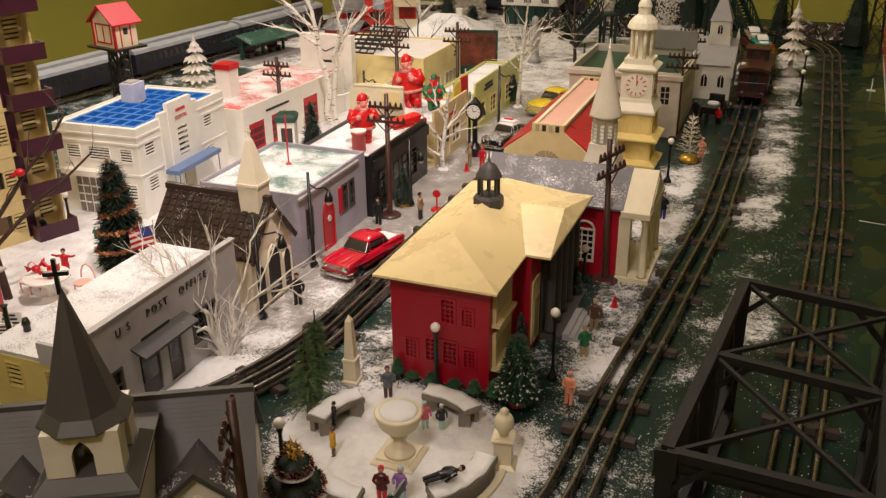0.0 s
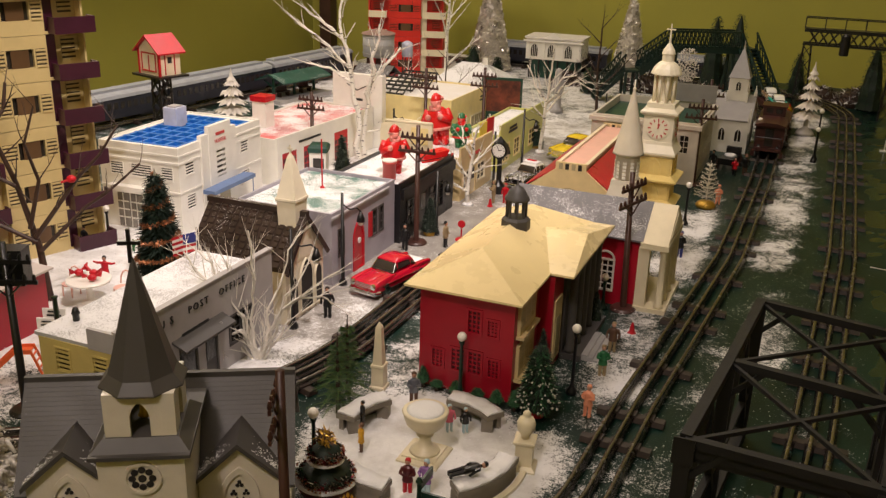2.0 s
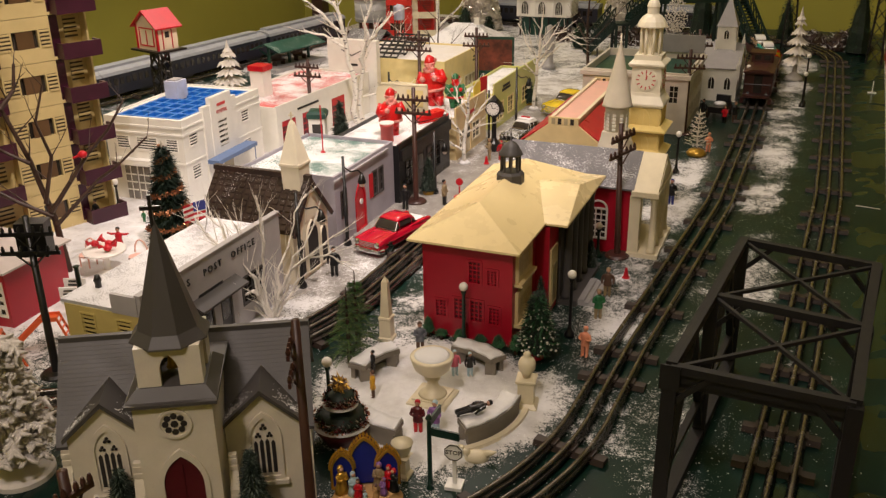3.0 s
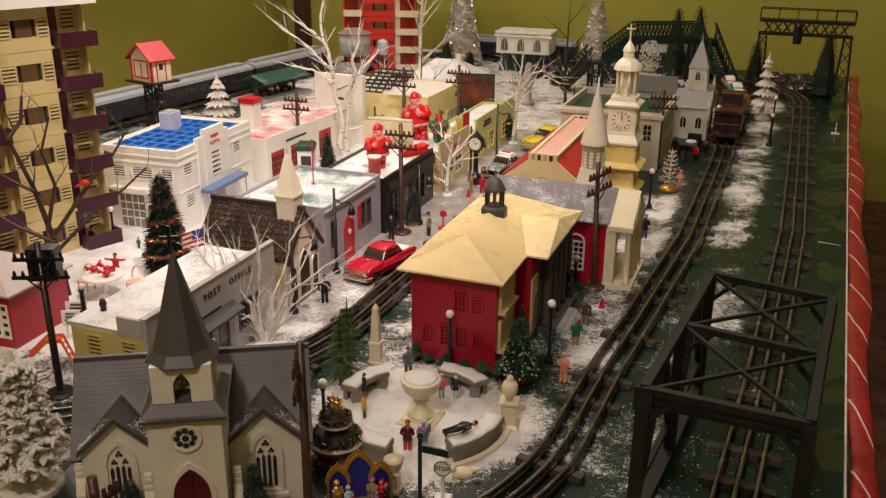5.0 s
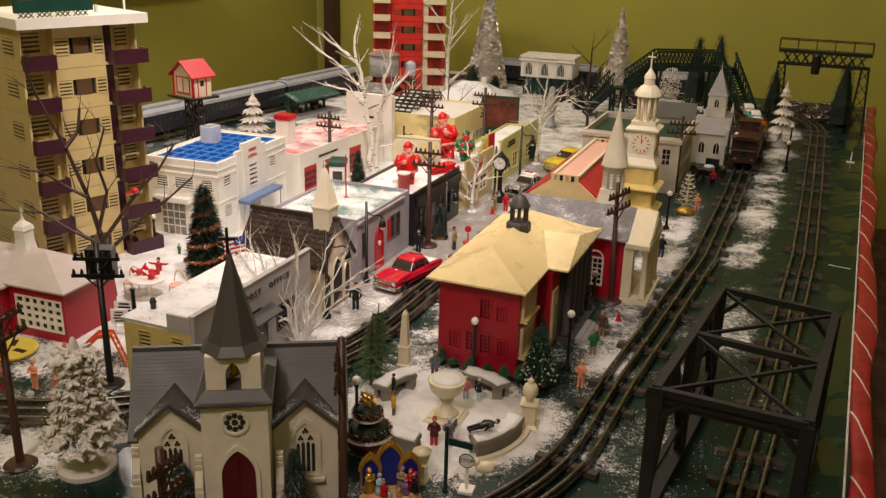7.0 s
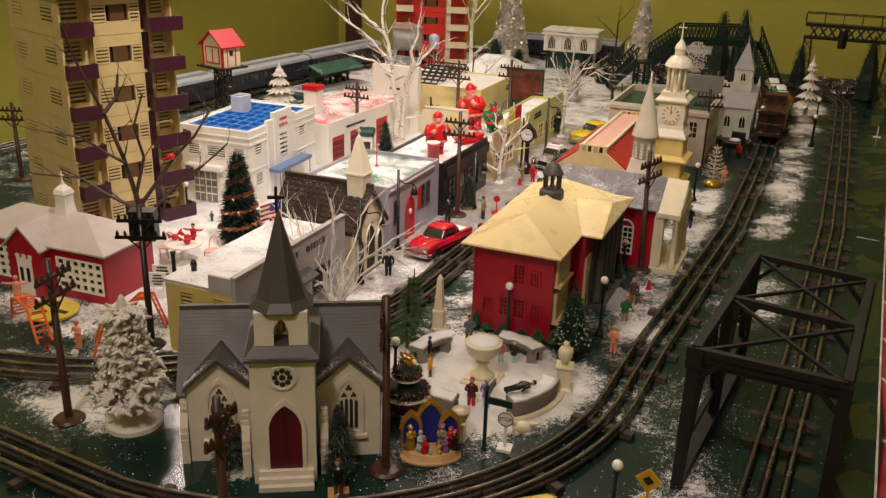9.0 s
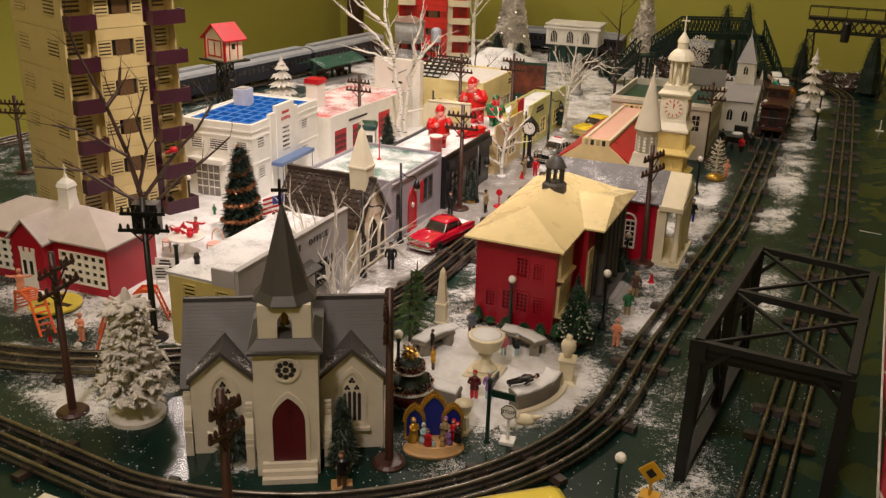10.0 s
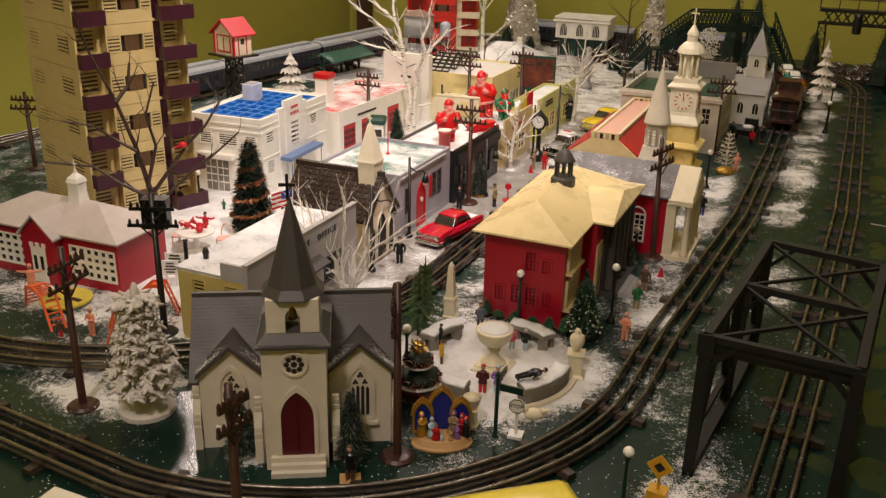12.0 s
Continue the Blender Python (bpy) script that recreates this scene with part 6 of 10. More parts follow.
def gooseneck(at, turn, h=0.11, reach=0.02, material=None):
    t = thing("gooseneck_lamp", at, turn, "black gooseneck street lamp with hanging shade", "street lamp", "gooseneck lamps")
    material = material or BLACK
    part("post", lathe(M(), [(0.005, 0), (0.0045, 0.004), (0.0022, 0.008), (0.0016, h)], 8), material, t, smooth=True)
    arm = M()
    pts = [(0, 0, h - 0.012), (reach * 0.4, 0, h - 0.018), (reach * 0.8, 0, h - 0.016), (reach, 0, h - 0.02)]
    for a, b in zip(pts, pts[1:]):
        tube(arm, a, b, 0.0009, n=6)
    part("arm", arm, material, t)
    sh = part("shade", lathe(M(), [(0.005, h - 0.031), (0.0042, h - 0.027), (0.0018, h - 0.02)], 10, (reach, 0, 0)), material, t, smooth=True)
    part("bulb", ball(M(), (reach, 0, h - 0.0325), 0.0035, 8), GLOBE, sh, "white bulb", True)


gooseneck((-0.4955, -0.086), 20, 0.106)
gooseneck((-0.4855, -0.205), 25, 0.104, 0.024)
gooseneck((-0.47, 0.115), 70, 0.085)
gooseneck((-0.474, 0.34), 0, 0.09)
gooseneck((-0.472, 0.47), 30, 0.1)
gooseneck((-0.655, 0.37), 60, 0.1)
gooseneck((-0.4, 0.73), 80, 0.09)
gooseneck((-0.79, 0.09), 30, 0.1)
t = thing("lamp_stump", (-0.6, -0.388), 0, "plain dark green lamp post beside the school", "post")
part("post", lathe(M(), [(0.0045, 0), (0.003, 0.006), (0.002, 0.08), (0.0032, 0.082)], 8), GREENLAMP, t, smooth=True)


def street_clock(at):
    t = thing("street_clock", at, 0, "black street clock with round white dial", "clock")
    part("post", lathe(M(), [(0.009, 0), (0.009, 0.012), (0.006, 0.016), (0.004, 0.02), (0.0035, 0.05), (0.006, 0.054)], 12), BLACK, t)
    head = part("head", lathe(M(), [(0.0125, -0.006), (0.0125, 0.006)], 24), BLACK, t, "round black clock case")
    head.matrix_basis = pose(0, 0, 0.066, 90, 0, 0)
    for s in (-1, 1):
        f = part("dial", lathe(M(), [(0.0098, 0), (0.0098, 0.0008)], 24), SIGNWHITE, head, "white dial")
        f.matrix_basis = pose(0, 0, s * 0.0062, 0 if s > 0 else 180)
        m = M()
        for i in range(12):
            box(m, -0.0004, 0.0004, 0.0072, 0.009, 0.0008, 0.001, pose(0, 0, 0, 0, 0, 30 * i))
        box(m, -0.0004, 0.0004, 0, 0.007, 0.0008, 0.0011, pose(0, 0, 0, 0, 0, 20))
        box(m, -0.0005, 0.0005, 0, 0.005, 0.0008, 0.0011, pose(0, 0, 0, 0, 0, -70))
        part("dial_print", m, INK, f)
    part("crest", lathe(M(), [(0.008, 0.078), (0.005, 0.081), (0.001, 0.086)], 10), BLACK, t)


street_clock((-0.462, 0.33))


def signs():
    t = thing("street_sign", (-0.233, -0.463), 0, "dark green street name post with blank blades", "street sign")
    part("post", lathe(M(), [(0.003, 0), (0.0018, 0.003), (0.0016, 0.055), (0.0026, 0.057), (0.001, 0.06)], 8), GREENLAMP, t)
    part("blade", box(M(), 0.002, 0.022, -0.0008, 0.0008, 0.044, 0.05), GREENLAMP, t)
    part("blade", box(M(), -0.0008, 0.0008, 0.002, 0.02, 0.05, 0.056), GREENLAMP, t)
    t = thing("stop_sign", (-0.218, -0.455), 8, "white octagonal stop sign with black letters on a square foot", "stop sign")
    part("foot", box(M(), -0.006, 0.006, -0.006, 0.006, 0, 0.0025), SIGNWHITE, t)
    part("post", box(M(), -0.0012, 0.0012, -0.0012, 0.0012, 0.0025, 0.024), SIGNWHITE, t)
    plate = part("plate", lathe(M(), [(0.007, 0), (0.007, 0.0014)], 8, (0, 0, 0), math.pi / 8), SIGNWHITE, t)
    plate.matrix_basis = pose(0, -0.0013, 0.0295, 90)
    ring = M()
    for i in range(8):
        a = math.pi / 8 + i * math.pi / 4
        b = a + math.pi / 4
        solid(ring, [(0.0067 * math.cos(a), 0.0067 * math.sin(a), 0.0014), (0.0067 * math.cos(b), 0.0067 * math.sin(b), 0.0014), (0.0061 * math.cos(b), 0.0061 * math.sin(b), 0.0014), (0.0061 * math.cos(a), 0.0061 * math.sin(a), 0.0014)], (0, 0, 0.0003))
    part("border", ring, INK, plate)
    words("STOP", 0.0046, pose(0, -0.0029, 0.0295, 90), INK, t, 0.0002)
    t = thing("warning_sign", (-0.095, -0.492), -5, "yellow diamond warning sign on a yellow block", "road sign")
    part("foot", box(M(), -0.007, 0.007, -0.006, 0.006, 0, 0.012), TAXIYELLOW, t)
    part("post", box(M(), -0.001, 0.001, -0.001, 0.001, 0.012, 0.024), TAXIYELLOW, t)
    d = part("diamond", box(M(), -0.007, 0.007, -0.0008, 0.0008, -0.007, 0.007), TAXIYELLOW, t)
    d.matrix_basis = pose(0, -0.0018, 0.032, 0, 45, 0)
    part("symbol", box(M(), -0.003, 0.003, -0.0012, -0.0008, -0.003, 0.003), INK, d)
    t = thing("notice_board", (-0.668, -0.327), 20, "small white notice sign with dark writing", "sign")
    part("post", box(M(), -0.001, 0.001, -0.001, 0.001, 0, 0.02), SIGNWHITE, t)
    b = part("board", box(M(), -0.011, 0.011, -0.0022, -0.001, 0.016, 0.034), SIGNWHITE, t)
    part("writing", bars(4, 0.016, 0.0038, 0.0018, pose(0, -0.0024, 0.032)), INK, b)
    t = thing("red_meter", (-0.434, 0.112), 0, "red lollipop-shaped plastic post on a white base", "post")
    part("post", lathe(M(), [(0.008, 0), (0.007, 0.0015), (0.001, 0.002), (0.001, 0.014), (0.0015, 0.015)], 12), BRIGHTRED, t)
    head = part("disc", lathe(M(), [(0.0048, -0.001), (0.0048, 0.001)], 16), BRIGHTRED, t)
    head.matrix_basis = pose(0, 0, 0.021, 90)
    for at in ((-0.178, -0.066), (-0.45, 0.262), (-0.36, 0.74), (-0.33, 0.79)):
        single("traffic_cone", lathe(M(), [(0.0045, 0), (0.0042, 0.001), (0.003, 0.0012), (0.0012, 0.011), (0.0, 0.0115)], 10), BRIGHTRED, at, 0, "small red plastic cone on the snow", "cone", "red cones")


signs()


# ---- the round plaza ----
def plaza():
    t = thing("fountain", (-0.2755, -0.357), 0, "cream plastic fountain bowl filled with snow", "fountain")
    part("plinth", lathe(M(), [(0.0235, 0), (0.0235, 0.003), (0.0215, 0.0042), (0.019, 0.0048), (0.0185, 0.006)], 4, (0, 0, 0), math.pi / 4), CREAM, t)
    part("stem", lathe(M(), [(0.0118, 0.006), (0.0108, 0.0078), (0.0068, 0.0105), (0.0046, 0.0145), (0.0044, 0.0185), (0.0066, 0.0205), (0.0052, 0.022), (0.0062, 0.0245)], 24), CREAM, t, smooth=True)
    part("bowl", lathe(M(), [(0.0062, 0.0245), (0.0105, 0.0262), (0.0146, 0.0305), (0.0164, 0.0358), (0.0168, 0.0385), (0.0177, 0.0403), (0.0165, 0.0412)], 28), CREAM, t, smooth=True)
    part("snow_fill", lathe(M(), [(0.0159, 0.0405), (0.012, 0.0422), (0.006, 0.0432), (0.0, 0.0436)], 24), SNOW, t, "heap of snow", True)
    single("plaza_kerb", ring_slab(M(), -50, 6, 0.0765, 0.081, 0, 0.004, 24), CREAM, (-0.278, -0.356), 0, "low cream kerb round the front of the plaza", "kerb")
    for a0, a1 in ((54, 95), (139, 179), (-47, 4), (240, 273)):
        b = thing("stone_bench", (-0.278, -0.356), 0, "curved grey stone bench with snow on the seat", "bench", "curved plaza benches")
        part("seat", ring_slab(M(), a0, a1, 0.059, 0.0755, 0.0125, 0.0165), STONE, b)
        cover, rnd_c = ring_slab(M(), a0 + 1, a1 - 1, 0.0598, 0.0749, 0.0166, 0.0181, 26), random.Random(a0)
        bmesh.ops.subdivide_edges(cover, edges=cover.edges[:], cuts=2, use_grid_fill=True)
        for v in cover.verts:
            if v.co.z > 0.017:
                v.co += Vector((0, 0, 0.0009 * math.sin(v.co.x * 330) * math.sin(v.co.y * 290) + rnd_c.gauss(0, 0.00012)))
        part("snow_cover", cover, SNOW, b, "lumpy snow on the seat", True)
        part("back_panel", ring_slab(M(), a0 + 2, a1 - 2, 0.0705, 0.0745, 0.0, 0.0125), STONE, b)
        for q in (a0 + 5, a1 - 5):
            part("pier", lathe(M(), [(0.0065, 0), (0.0065, 0.0125)], 4, (0.0635 * math.cos(radians(q)), 0.0635 * math.sin(radians(q)), 0), radians(q)), STONE, b)
    t = thing("urn_pedestal", (-0.2025, -0.338), 10, "cream urn on a tall square pedestal", "pedestal")
    part("plinth", lathe(M(), [(0.017, 0), (0.017, 0.003), (0.0125, 0.006)], 4, (0, 0, 0), math.pi / 4), CREAM, t)
    part("shaft", lathe(M(), [(0.0115, 0.006), (0.0115, 0.028), (0.0145, 0.0305), (0.0145, 0.0325), (0.011, 0.0335)], 4, (0, 0, 0), math.pi / 4), CREAM, t)
    t.scale = (0.78, 0.78, 0.78)
    part("urn", lathe(M(), [(0.004, 0.0335), (0.005, 0.038), (0.0085, 0.043), (0.009, 0.05), (0.007, 0.0545), (0.0045, 0.0555), (0.0035, 0.0575), (0.004, 0.06), (0.002, 0.0625)], 16), CREAM, t, smooth=True)
    t = thing("obelisk", (-0.355, -0.276), 5, "slim cream obelisk on a square base", "obelisk")
    t.scale = (0.74, 0.74, 0.97)
    part("plinth", lathe(M(), [(0.013, 0), (0.013, 0.003), (0.0105, 0.004), (0.01, 0.021), (0.0115, 0.0225), (0.011, 0.0245)], 4, (0, 0, 0), math.pi / 4), CREAM, t)
    part("shaft", lathe(M(), [(0.0085, 0.0245), (0.005, 0.06), (0.0005, 0.065)], 4, (0, 0, 0), math.pi / 4), CREAM, t)
    t = thing("small_urn", (-0.2565, -0.457), 0, "small cream urn on a short post", "urn")
    part("post", lathe(M(), [(0.008, 0), (0.008, 0.002), (0.0055, 0.004), (0.005, 0.014), (0.008, 0.017)], 4, (0, 0, 0), math.pi / 4), CREAM, t)
    part("bowl", lathe(M(), [(0.003, 0.017), (0.006, 0.021), (0.0075, 0.027), (0.008, 0.028)], 14), CREAM, t, smooth=True)
    swan = M()
    lathe(swan, [(0.0085, 0.0), (0.0092, 0.003), (0.0078, 0.006), (0.004, 0.0078), (0.0, 0.0082)], 14, (0, 0, 0), 0, 0.62)
    tube(swan, (0.006, 0, 0.005), (0.0105, 0.0, 0.0095), 0.003, 0.0022, 8)
    ball(swan, (0.0115, 0, 0.0105), 0.0027, 8)
    tube(swan, (-0.006, 0, 0.005), (-0.014, 0.003, 0.009), 0.0034, 0.0008, 7)
    single("garden_ornament", swan, CREAM, (-0.214, -0.421), 200, "cream plastic ornament lying beside the stop sign", "ornament", smooth=True)
    # tiered planter of tinsel
    t = thing("tiered_planter", (-0.318, -0.432), 0, "round tiered planter of glittering green, red and silver tinsel", "planter")
    part("pot", lathe(M(), [(0.014, 0), (0.02, 0.01), (0.021, 0.014)], 18), MAROON, t, smooth=True)
    part("gold_tuft", tuft_ring(0.0035, 0.048, 240, 0.0075, 4), [GOLD, CLOTHBROWN, GOLD], t, "gold tinsel tuft")
    for z, r in ((0.02, 0.0195), (0.036, 0.0118)):
        part("tinsel_ring", tuft_ring(r * 0.92, z, 1700, 0.0052, 3), [TINSELGREEN, TINSELRED, TINSEL], t, "dark green, red and silver tinsel")
        part("leaf_core", lathe(M(), [(r * 0.6, z - 0.006), (r * 0.98, z - 0.002), (r * 0.98, z + 0.002), (r * 0.5, z + 0.005), (0.002, z + 0.007)], 18), NEEDLE, t, smooth=True)
        part("snow_rim", lathe(M(), [(r * 1.12, z - 0.0048), (r * 1.16, z - 0.0042), (r * 1.0, z - 0.0036)], 22), SNOW, t, smooth=True)
        berries, rnd_b = M(), random.Random(int(r * 1e5))
        for i in range(46):
            a = rnd_b.uniform(0, 6.283)
            ball(berries, (r * 1.06 * math.cos(a), r * 1.06 * math.sin(a), z + rnd_b.uniform(-0.003, 0.004)), 0.0008, 5)
        part("berry", berries, GARLAND, t, "red and gold berries", True)
    return t


def tuft_ring(r, z, count, size, seed):
    rnd = random.Random(seed)
    bm = M()
    for i in range(count):
        a = rnd.uniform(0, 2 * math.pi)
        rr = r + rnd.uniform(-0.3, 0.2) * size
        c = Vector((rr * math.cos(a), rr * math.sin(a), z + rnd.uniform(-0.5, 0.5) * size))
        d = Vector((rnd.gauss(0, 1), rnd.gauss(0, 1), rnd.gauss(0, 0.8))).normalized() * size * rnd.uniform(0.4, 1)
        s = d.orthogonal().normalized() * size * 0.09
        f = bm.faces.new([bm.verts.new(c + s), bm.verts.new(c - s), bm.verts.new(c + d)])
        f.material_index = rnd.choice((0, 0, 1, 1, 2))
    return bm


plaza()


# ---- trees ----
def limb(bm, p, d, length, r, depth, rnd, twist=0.5, n=6, shrink=0.62):
    """A tapering branch with forks."""
    steps = 3
    d = Vector(d).normalized()
    for i in range(steps):
        q = p + d * (length / steps)
        r1 = r * (1 - 0.28 / steps * (i + 1))
        tube(bm, p, q, r, r1, n if depth > 1 else 4, False)
        p, r = q, r1
        d = (d + Vector((rnd.gauss(0, 1), rnd.gauss(0, 1), rnd.gauss(0, 0.6))) * 0.13 * twist).normalized()
        if depth > 0 and i >= 1:
            side_d = (d + Vector((rnd.gauss(0, 1), rnd.gauss(0, 1), rnd.uniform(0, 0.7))) * twist).normalized()
            limb(bm, p, side_d, length * shrink * rnd.uniform(0.7, 1.1), r * 0.6, depth - 1, rnd, twist, n, shrink)
    if depth > 0:
        limb(bm, p, d, length * shrink, r * 0.8, depth - 1, rnd, twist, n, shrink)


def bare_tree(name, at, h, material, seed, label, trunk=0.45, r=0.0035, limbs=5, twist=0.55, foot=True, rise=0.55, fork=0.0, depth=2, reach=0.42):
    rnd = random.Random(seed)
    t = thing(name, at, 0, label, "bare tree", "")
    bm, p, d, rr = M(), Vector((0, 0, 0)), Vector((0, 0, 1)), r
    spots = []
    n = 7
    for i in range(n):
        q = p + d * (h * 0.9 / n)
        tube(bm, p, q, rr, rr * 0.86, 8, False)
        rr *= 0.86
        p = q
        d = (Vector((0, 0, 1)) + Vector((rnd.gauss(0, 0.07), rnd.gauss(0, 0.07), 0)) * (1 + fork)).normalized()
        if (i + 1) / n > trunk * 0.8:
            spots.append((p.copy(), rr))
    part("trunk", bm, material, t, smooth=True)
    for i in range(limbs):
        p, rr = spots[min(len(spots) - 1, int(i * len(spots) / limbs))]
        a = i * 2.4 + rnd.uniform(-0.4, 0.4)
        b = M()
        limb(b, p, (math.cos(a), math.sin(a), rise), h * reach * rnd.uniform(0.75, 1.1) * (1 - 0.35 * i / limbs), rr * 0.7, depth, rnd, twist)
        part("limb", b, material, t, smooth=True)
    top = M()
    limb(top, spots[-1][0], (0.1, 0, 1), h * 0.12, spots[-1][1] * 0.8, 1, rnd, twist)
    part("limb", top, material, t, smooth=True)
    if foot:
        part("snow_foot", lathe(M(), [(r * 5, 0), (r * 4, 0.003), (r * 1.2, 0.006)], 14), SNOW, t, smooth=True)
    return t


def wild_tree(at, turn):
    """A tall bare tree whose trunk bends over and whose long limbs spread to both sides."""
    rnd = random.Random(5)
    t = thing("bare_brown_tree", at, turn, "tall bare brown tree with a red bird on its twigs", "bare tree")
    lines = [("trunk", 0.0044, [(0, 0), (-0.004, 0.06), (-0.018, 0.126), (-0.035, 0.183), (-0.058, 0.24), (-0.068, 0.28)]),
             ("limb", 0.0026, [(-0.006, 0.07), (0.04, 0.13), (0.062, 0.152), (0.082, 0.18)]),
             ("limb", 0.0024, [(-0.003, 0.055), (0.045, 0.098), (0.065, 0.112), (0.1, 0.14)]),
             ("limb", 0.0026, [(-0.005, 0.065), (-0.04, 0.085), (-0.068, 0.106), (-0.12, 0.113)]),
             ("limb", 0.0022, [(-0.018, 0.125), (-0.04, 0.138), (-0.06, 0.156), (-0.095, 0.165)]),
             ("limb", 0.0024, [(-0.01, 0.08), (0.004, 0.13), (-0.004, 0.17), (0.008, 0.205)]),
             ("limb", 0.0026, [(-0.035, 0.183), (-0.02, 0.2), (-0.016, 0.225)])]
    for name, r, pts in lines:
        b, v, p = M(), 0.0, None
        for i, (u, z) in enumerate(pts):
            q = Vector((u, v, z))
            if p is not None:
                tube(b, p, q, r, r * 0.76, 8, False)
                r *= 0.76
                if i > 1 or name == "limb":
                    for k in range(1 + (i % 2)):
                        d = (q - p).normalized() + Vector((rnd.gauss(0, 0.7), rnd.gauss(0, 0.7), rnd.uniform(0.0, 0.7)))
                        limb(b, q.lerp(p, 0.5 * k), d, rnd.uniform(0.016, 0.034), r * 0.5, 1, rnd, 0.45)
            v += rnd.uniform(-0.012, 0.012)
            p = q
        part(name, b, TWIG, t, smooth=True)
    bird = M()
    ball(bird, (0.034, -0.004, 0.13), 0.005, 8, 0.8)
    tube(bird, (0.034, -0.004, 0.13), (0.024, -0.004, 0.127), 0.0025, 0.001, 6)
    part("ornament", bird, BRIGHTRED, t, "small red bird-shaped ornament")


wild_tree((-0.745, -0.26), 42)


def line_tree(name, at, turn, label, material, lines, seed, twig=0.03, spread=0.02, foot=0.0, dense=1):
    """A bare tree drawn limb by limb: (part, radius, (u, z) points); u runs along the turned x axis."""
    rnd = random.Random(seed)
    t = thing(name, at, turn, label, "bare tree")
    depth_of = {}
    for name_l, r, pts in lines:
        b, p = M(), None
        v = depth_of.get(pts[0], 0.0)
        drift = rnd.uniform(-spread, spread)
        for i, (u, z) in enumerate(pts):
            q = Vector((u, v, z))
            depth_of[(u, z)] = v
            if p is not None:
                steps = 3
                last = p
                for k in range(1, steps + 1):
                    w = p.lerp(q, k / steps) + (Vector((rnd.gauss(0, 1), rnd.gauss(0, 1), rnd.gauss(0, 0.5))) * (q - p).length * 0.045 if k < steps else Vector())
                    tube(b, last, w, r, r * 0.91, 8, False)
                    r *= 0.91
                    last = w
                if name_l == "limb" or i > 1 or dense > 1:
                    for k in range((2 + (i % 2)) * (dense if u < 0.012 else 1)):
                        d = (q - p).normalized() * 1.1 + Vector((rnd.gauss(0, 0.55), rnd.gauss(0, 0.55), rnd.uniform(-0.1, 0.6)))
                        limb(b, q.lerp(p, 0.15 + 0.35 * k / dense), d, twig * rnd.uniform(0.6, 1.1), r * 0.6, 1, rnd, 0.4)
            v += drift
            p = q
        part(name_l, b, material, t, smooth=True)
    if foot:
        part("snow_foot", lathe(M(), [(foot, 0), (foot * 0.75, 0.003), (0.002, 0.006)], 14), SNOW, t, smooth=True)
    return t


line_tree("birch_tree", (-0.724, 0.392), 26, "tall white birch with two black-flecked trunks and bare limbs", BIRCH, [
    ("trunk", 0.0058, [(0, 0), (-0.005, 0.083), (-0.017, 0.153), (-0.03, 0.2), (-0.028, 0.265)]),
    ("trunk", 0.0048, [(0.006, 0), (0.008, 0.083), (0.014, 0.135), (0.026, 0.195), (0.03, 0.228)]),
    ("limb", 0.0028, [(-0.017, 0.153), (-0.05, 0.188), (-0.085, 0.214), (-0.11, 0.236)]),
    ("limb", 0.0026, [(-0.03, 0.2), (-0.056, 0.222), (-0.085, 0.246)]),
    ("limb", 0.0024, [(-0.013, 0.13), (-0.05, 0.153), (-0.09, 0.16)]),
    ("limb", 0.0024, [(0.014, 0.135), (0.036, 0.16), (0.062, 0.19)]),
    ("limb", 0.0022, [(0.01, 0.1), (0.022, 0.14), (0.045, 0.17)]),
    ("limb", 0.0018, [(0.007, 0.05), (0.04, 0.058), (0.088, 0.07)])], 11, 0.03, 0.012, 0.016)
line_tree("birch_tree", (-0.481, 0.253), 20, "slim white birch beside the pavement", BIRCH, [
    ("trunk", 0.0034, [(0, 0), (0.002, 0.05), (0.006, 0.09), (0.009, 0.112)]),
    ("limb", 0.0018, [(0.003, 0.058), (0.02, 0.075), (0.04, 0.1)]),
    ("limb", 0.0016, [(0.003, 0.046), (0.018, 0.054), (0.034, 0.058)]),
    ("limb", 0.0017, [(0.001, 0.04), (-0.016, 0.06), (-0.028, 0.082)]),
    ("limb", 0.0015, [(0.0, 0.018), (-0.02, 0.028), (-0.046, 0.02)]),
    ("limb", 0.0015, [(0.004, 0.07), (-0.008, 0.09), (-0.012, 0.11)])], 13, 0.022, 0.01, 0.009)
line_tree("birch_tree", (-0.481, 0.6), 15, "white birch with long drooping twigs", BIRCH, [
    ("trunk", 0.0036, [(0, 0), (0.004, 0.05), (0.008, 0.1), (0.012, 0.15), (0.014, 0.178)]),
    ("limb", 0.0019, [(0.006, 0.085), (0.03, 0.118), (0.056, 0.13), (0.082, 0.118)]),
    ("limb", 0.0018, [(0.008, 0.1), (0.03, 0.135), (0.052, 0.142), (0.07, 0.13)]),
    ("limb", 0.0018, [(0.005, 0.07), (0.022, 0.092), (0.042, 0.112)]),
    ("limb", 0.0019, [(0.006, 0.09), (-0.016, 0.118), (-0.03, 0.152)]),
    ("limb", 0.0016, [(0.004, 0.06), (-0.016, 0.082), (-0.035, 0.085)])], 14, 0.028, 0.012, 0.01)
bare_tree("birch_tree", (-0.83, 1.0), 0.26, BIRCH, 15, "thick white birch in front of the red tower", 0.3, 0.007, 6, 0.4, rise=0.9, reach=0.34)
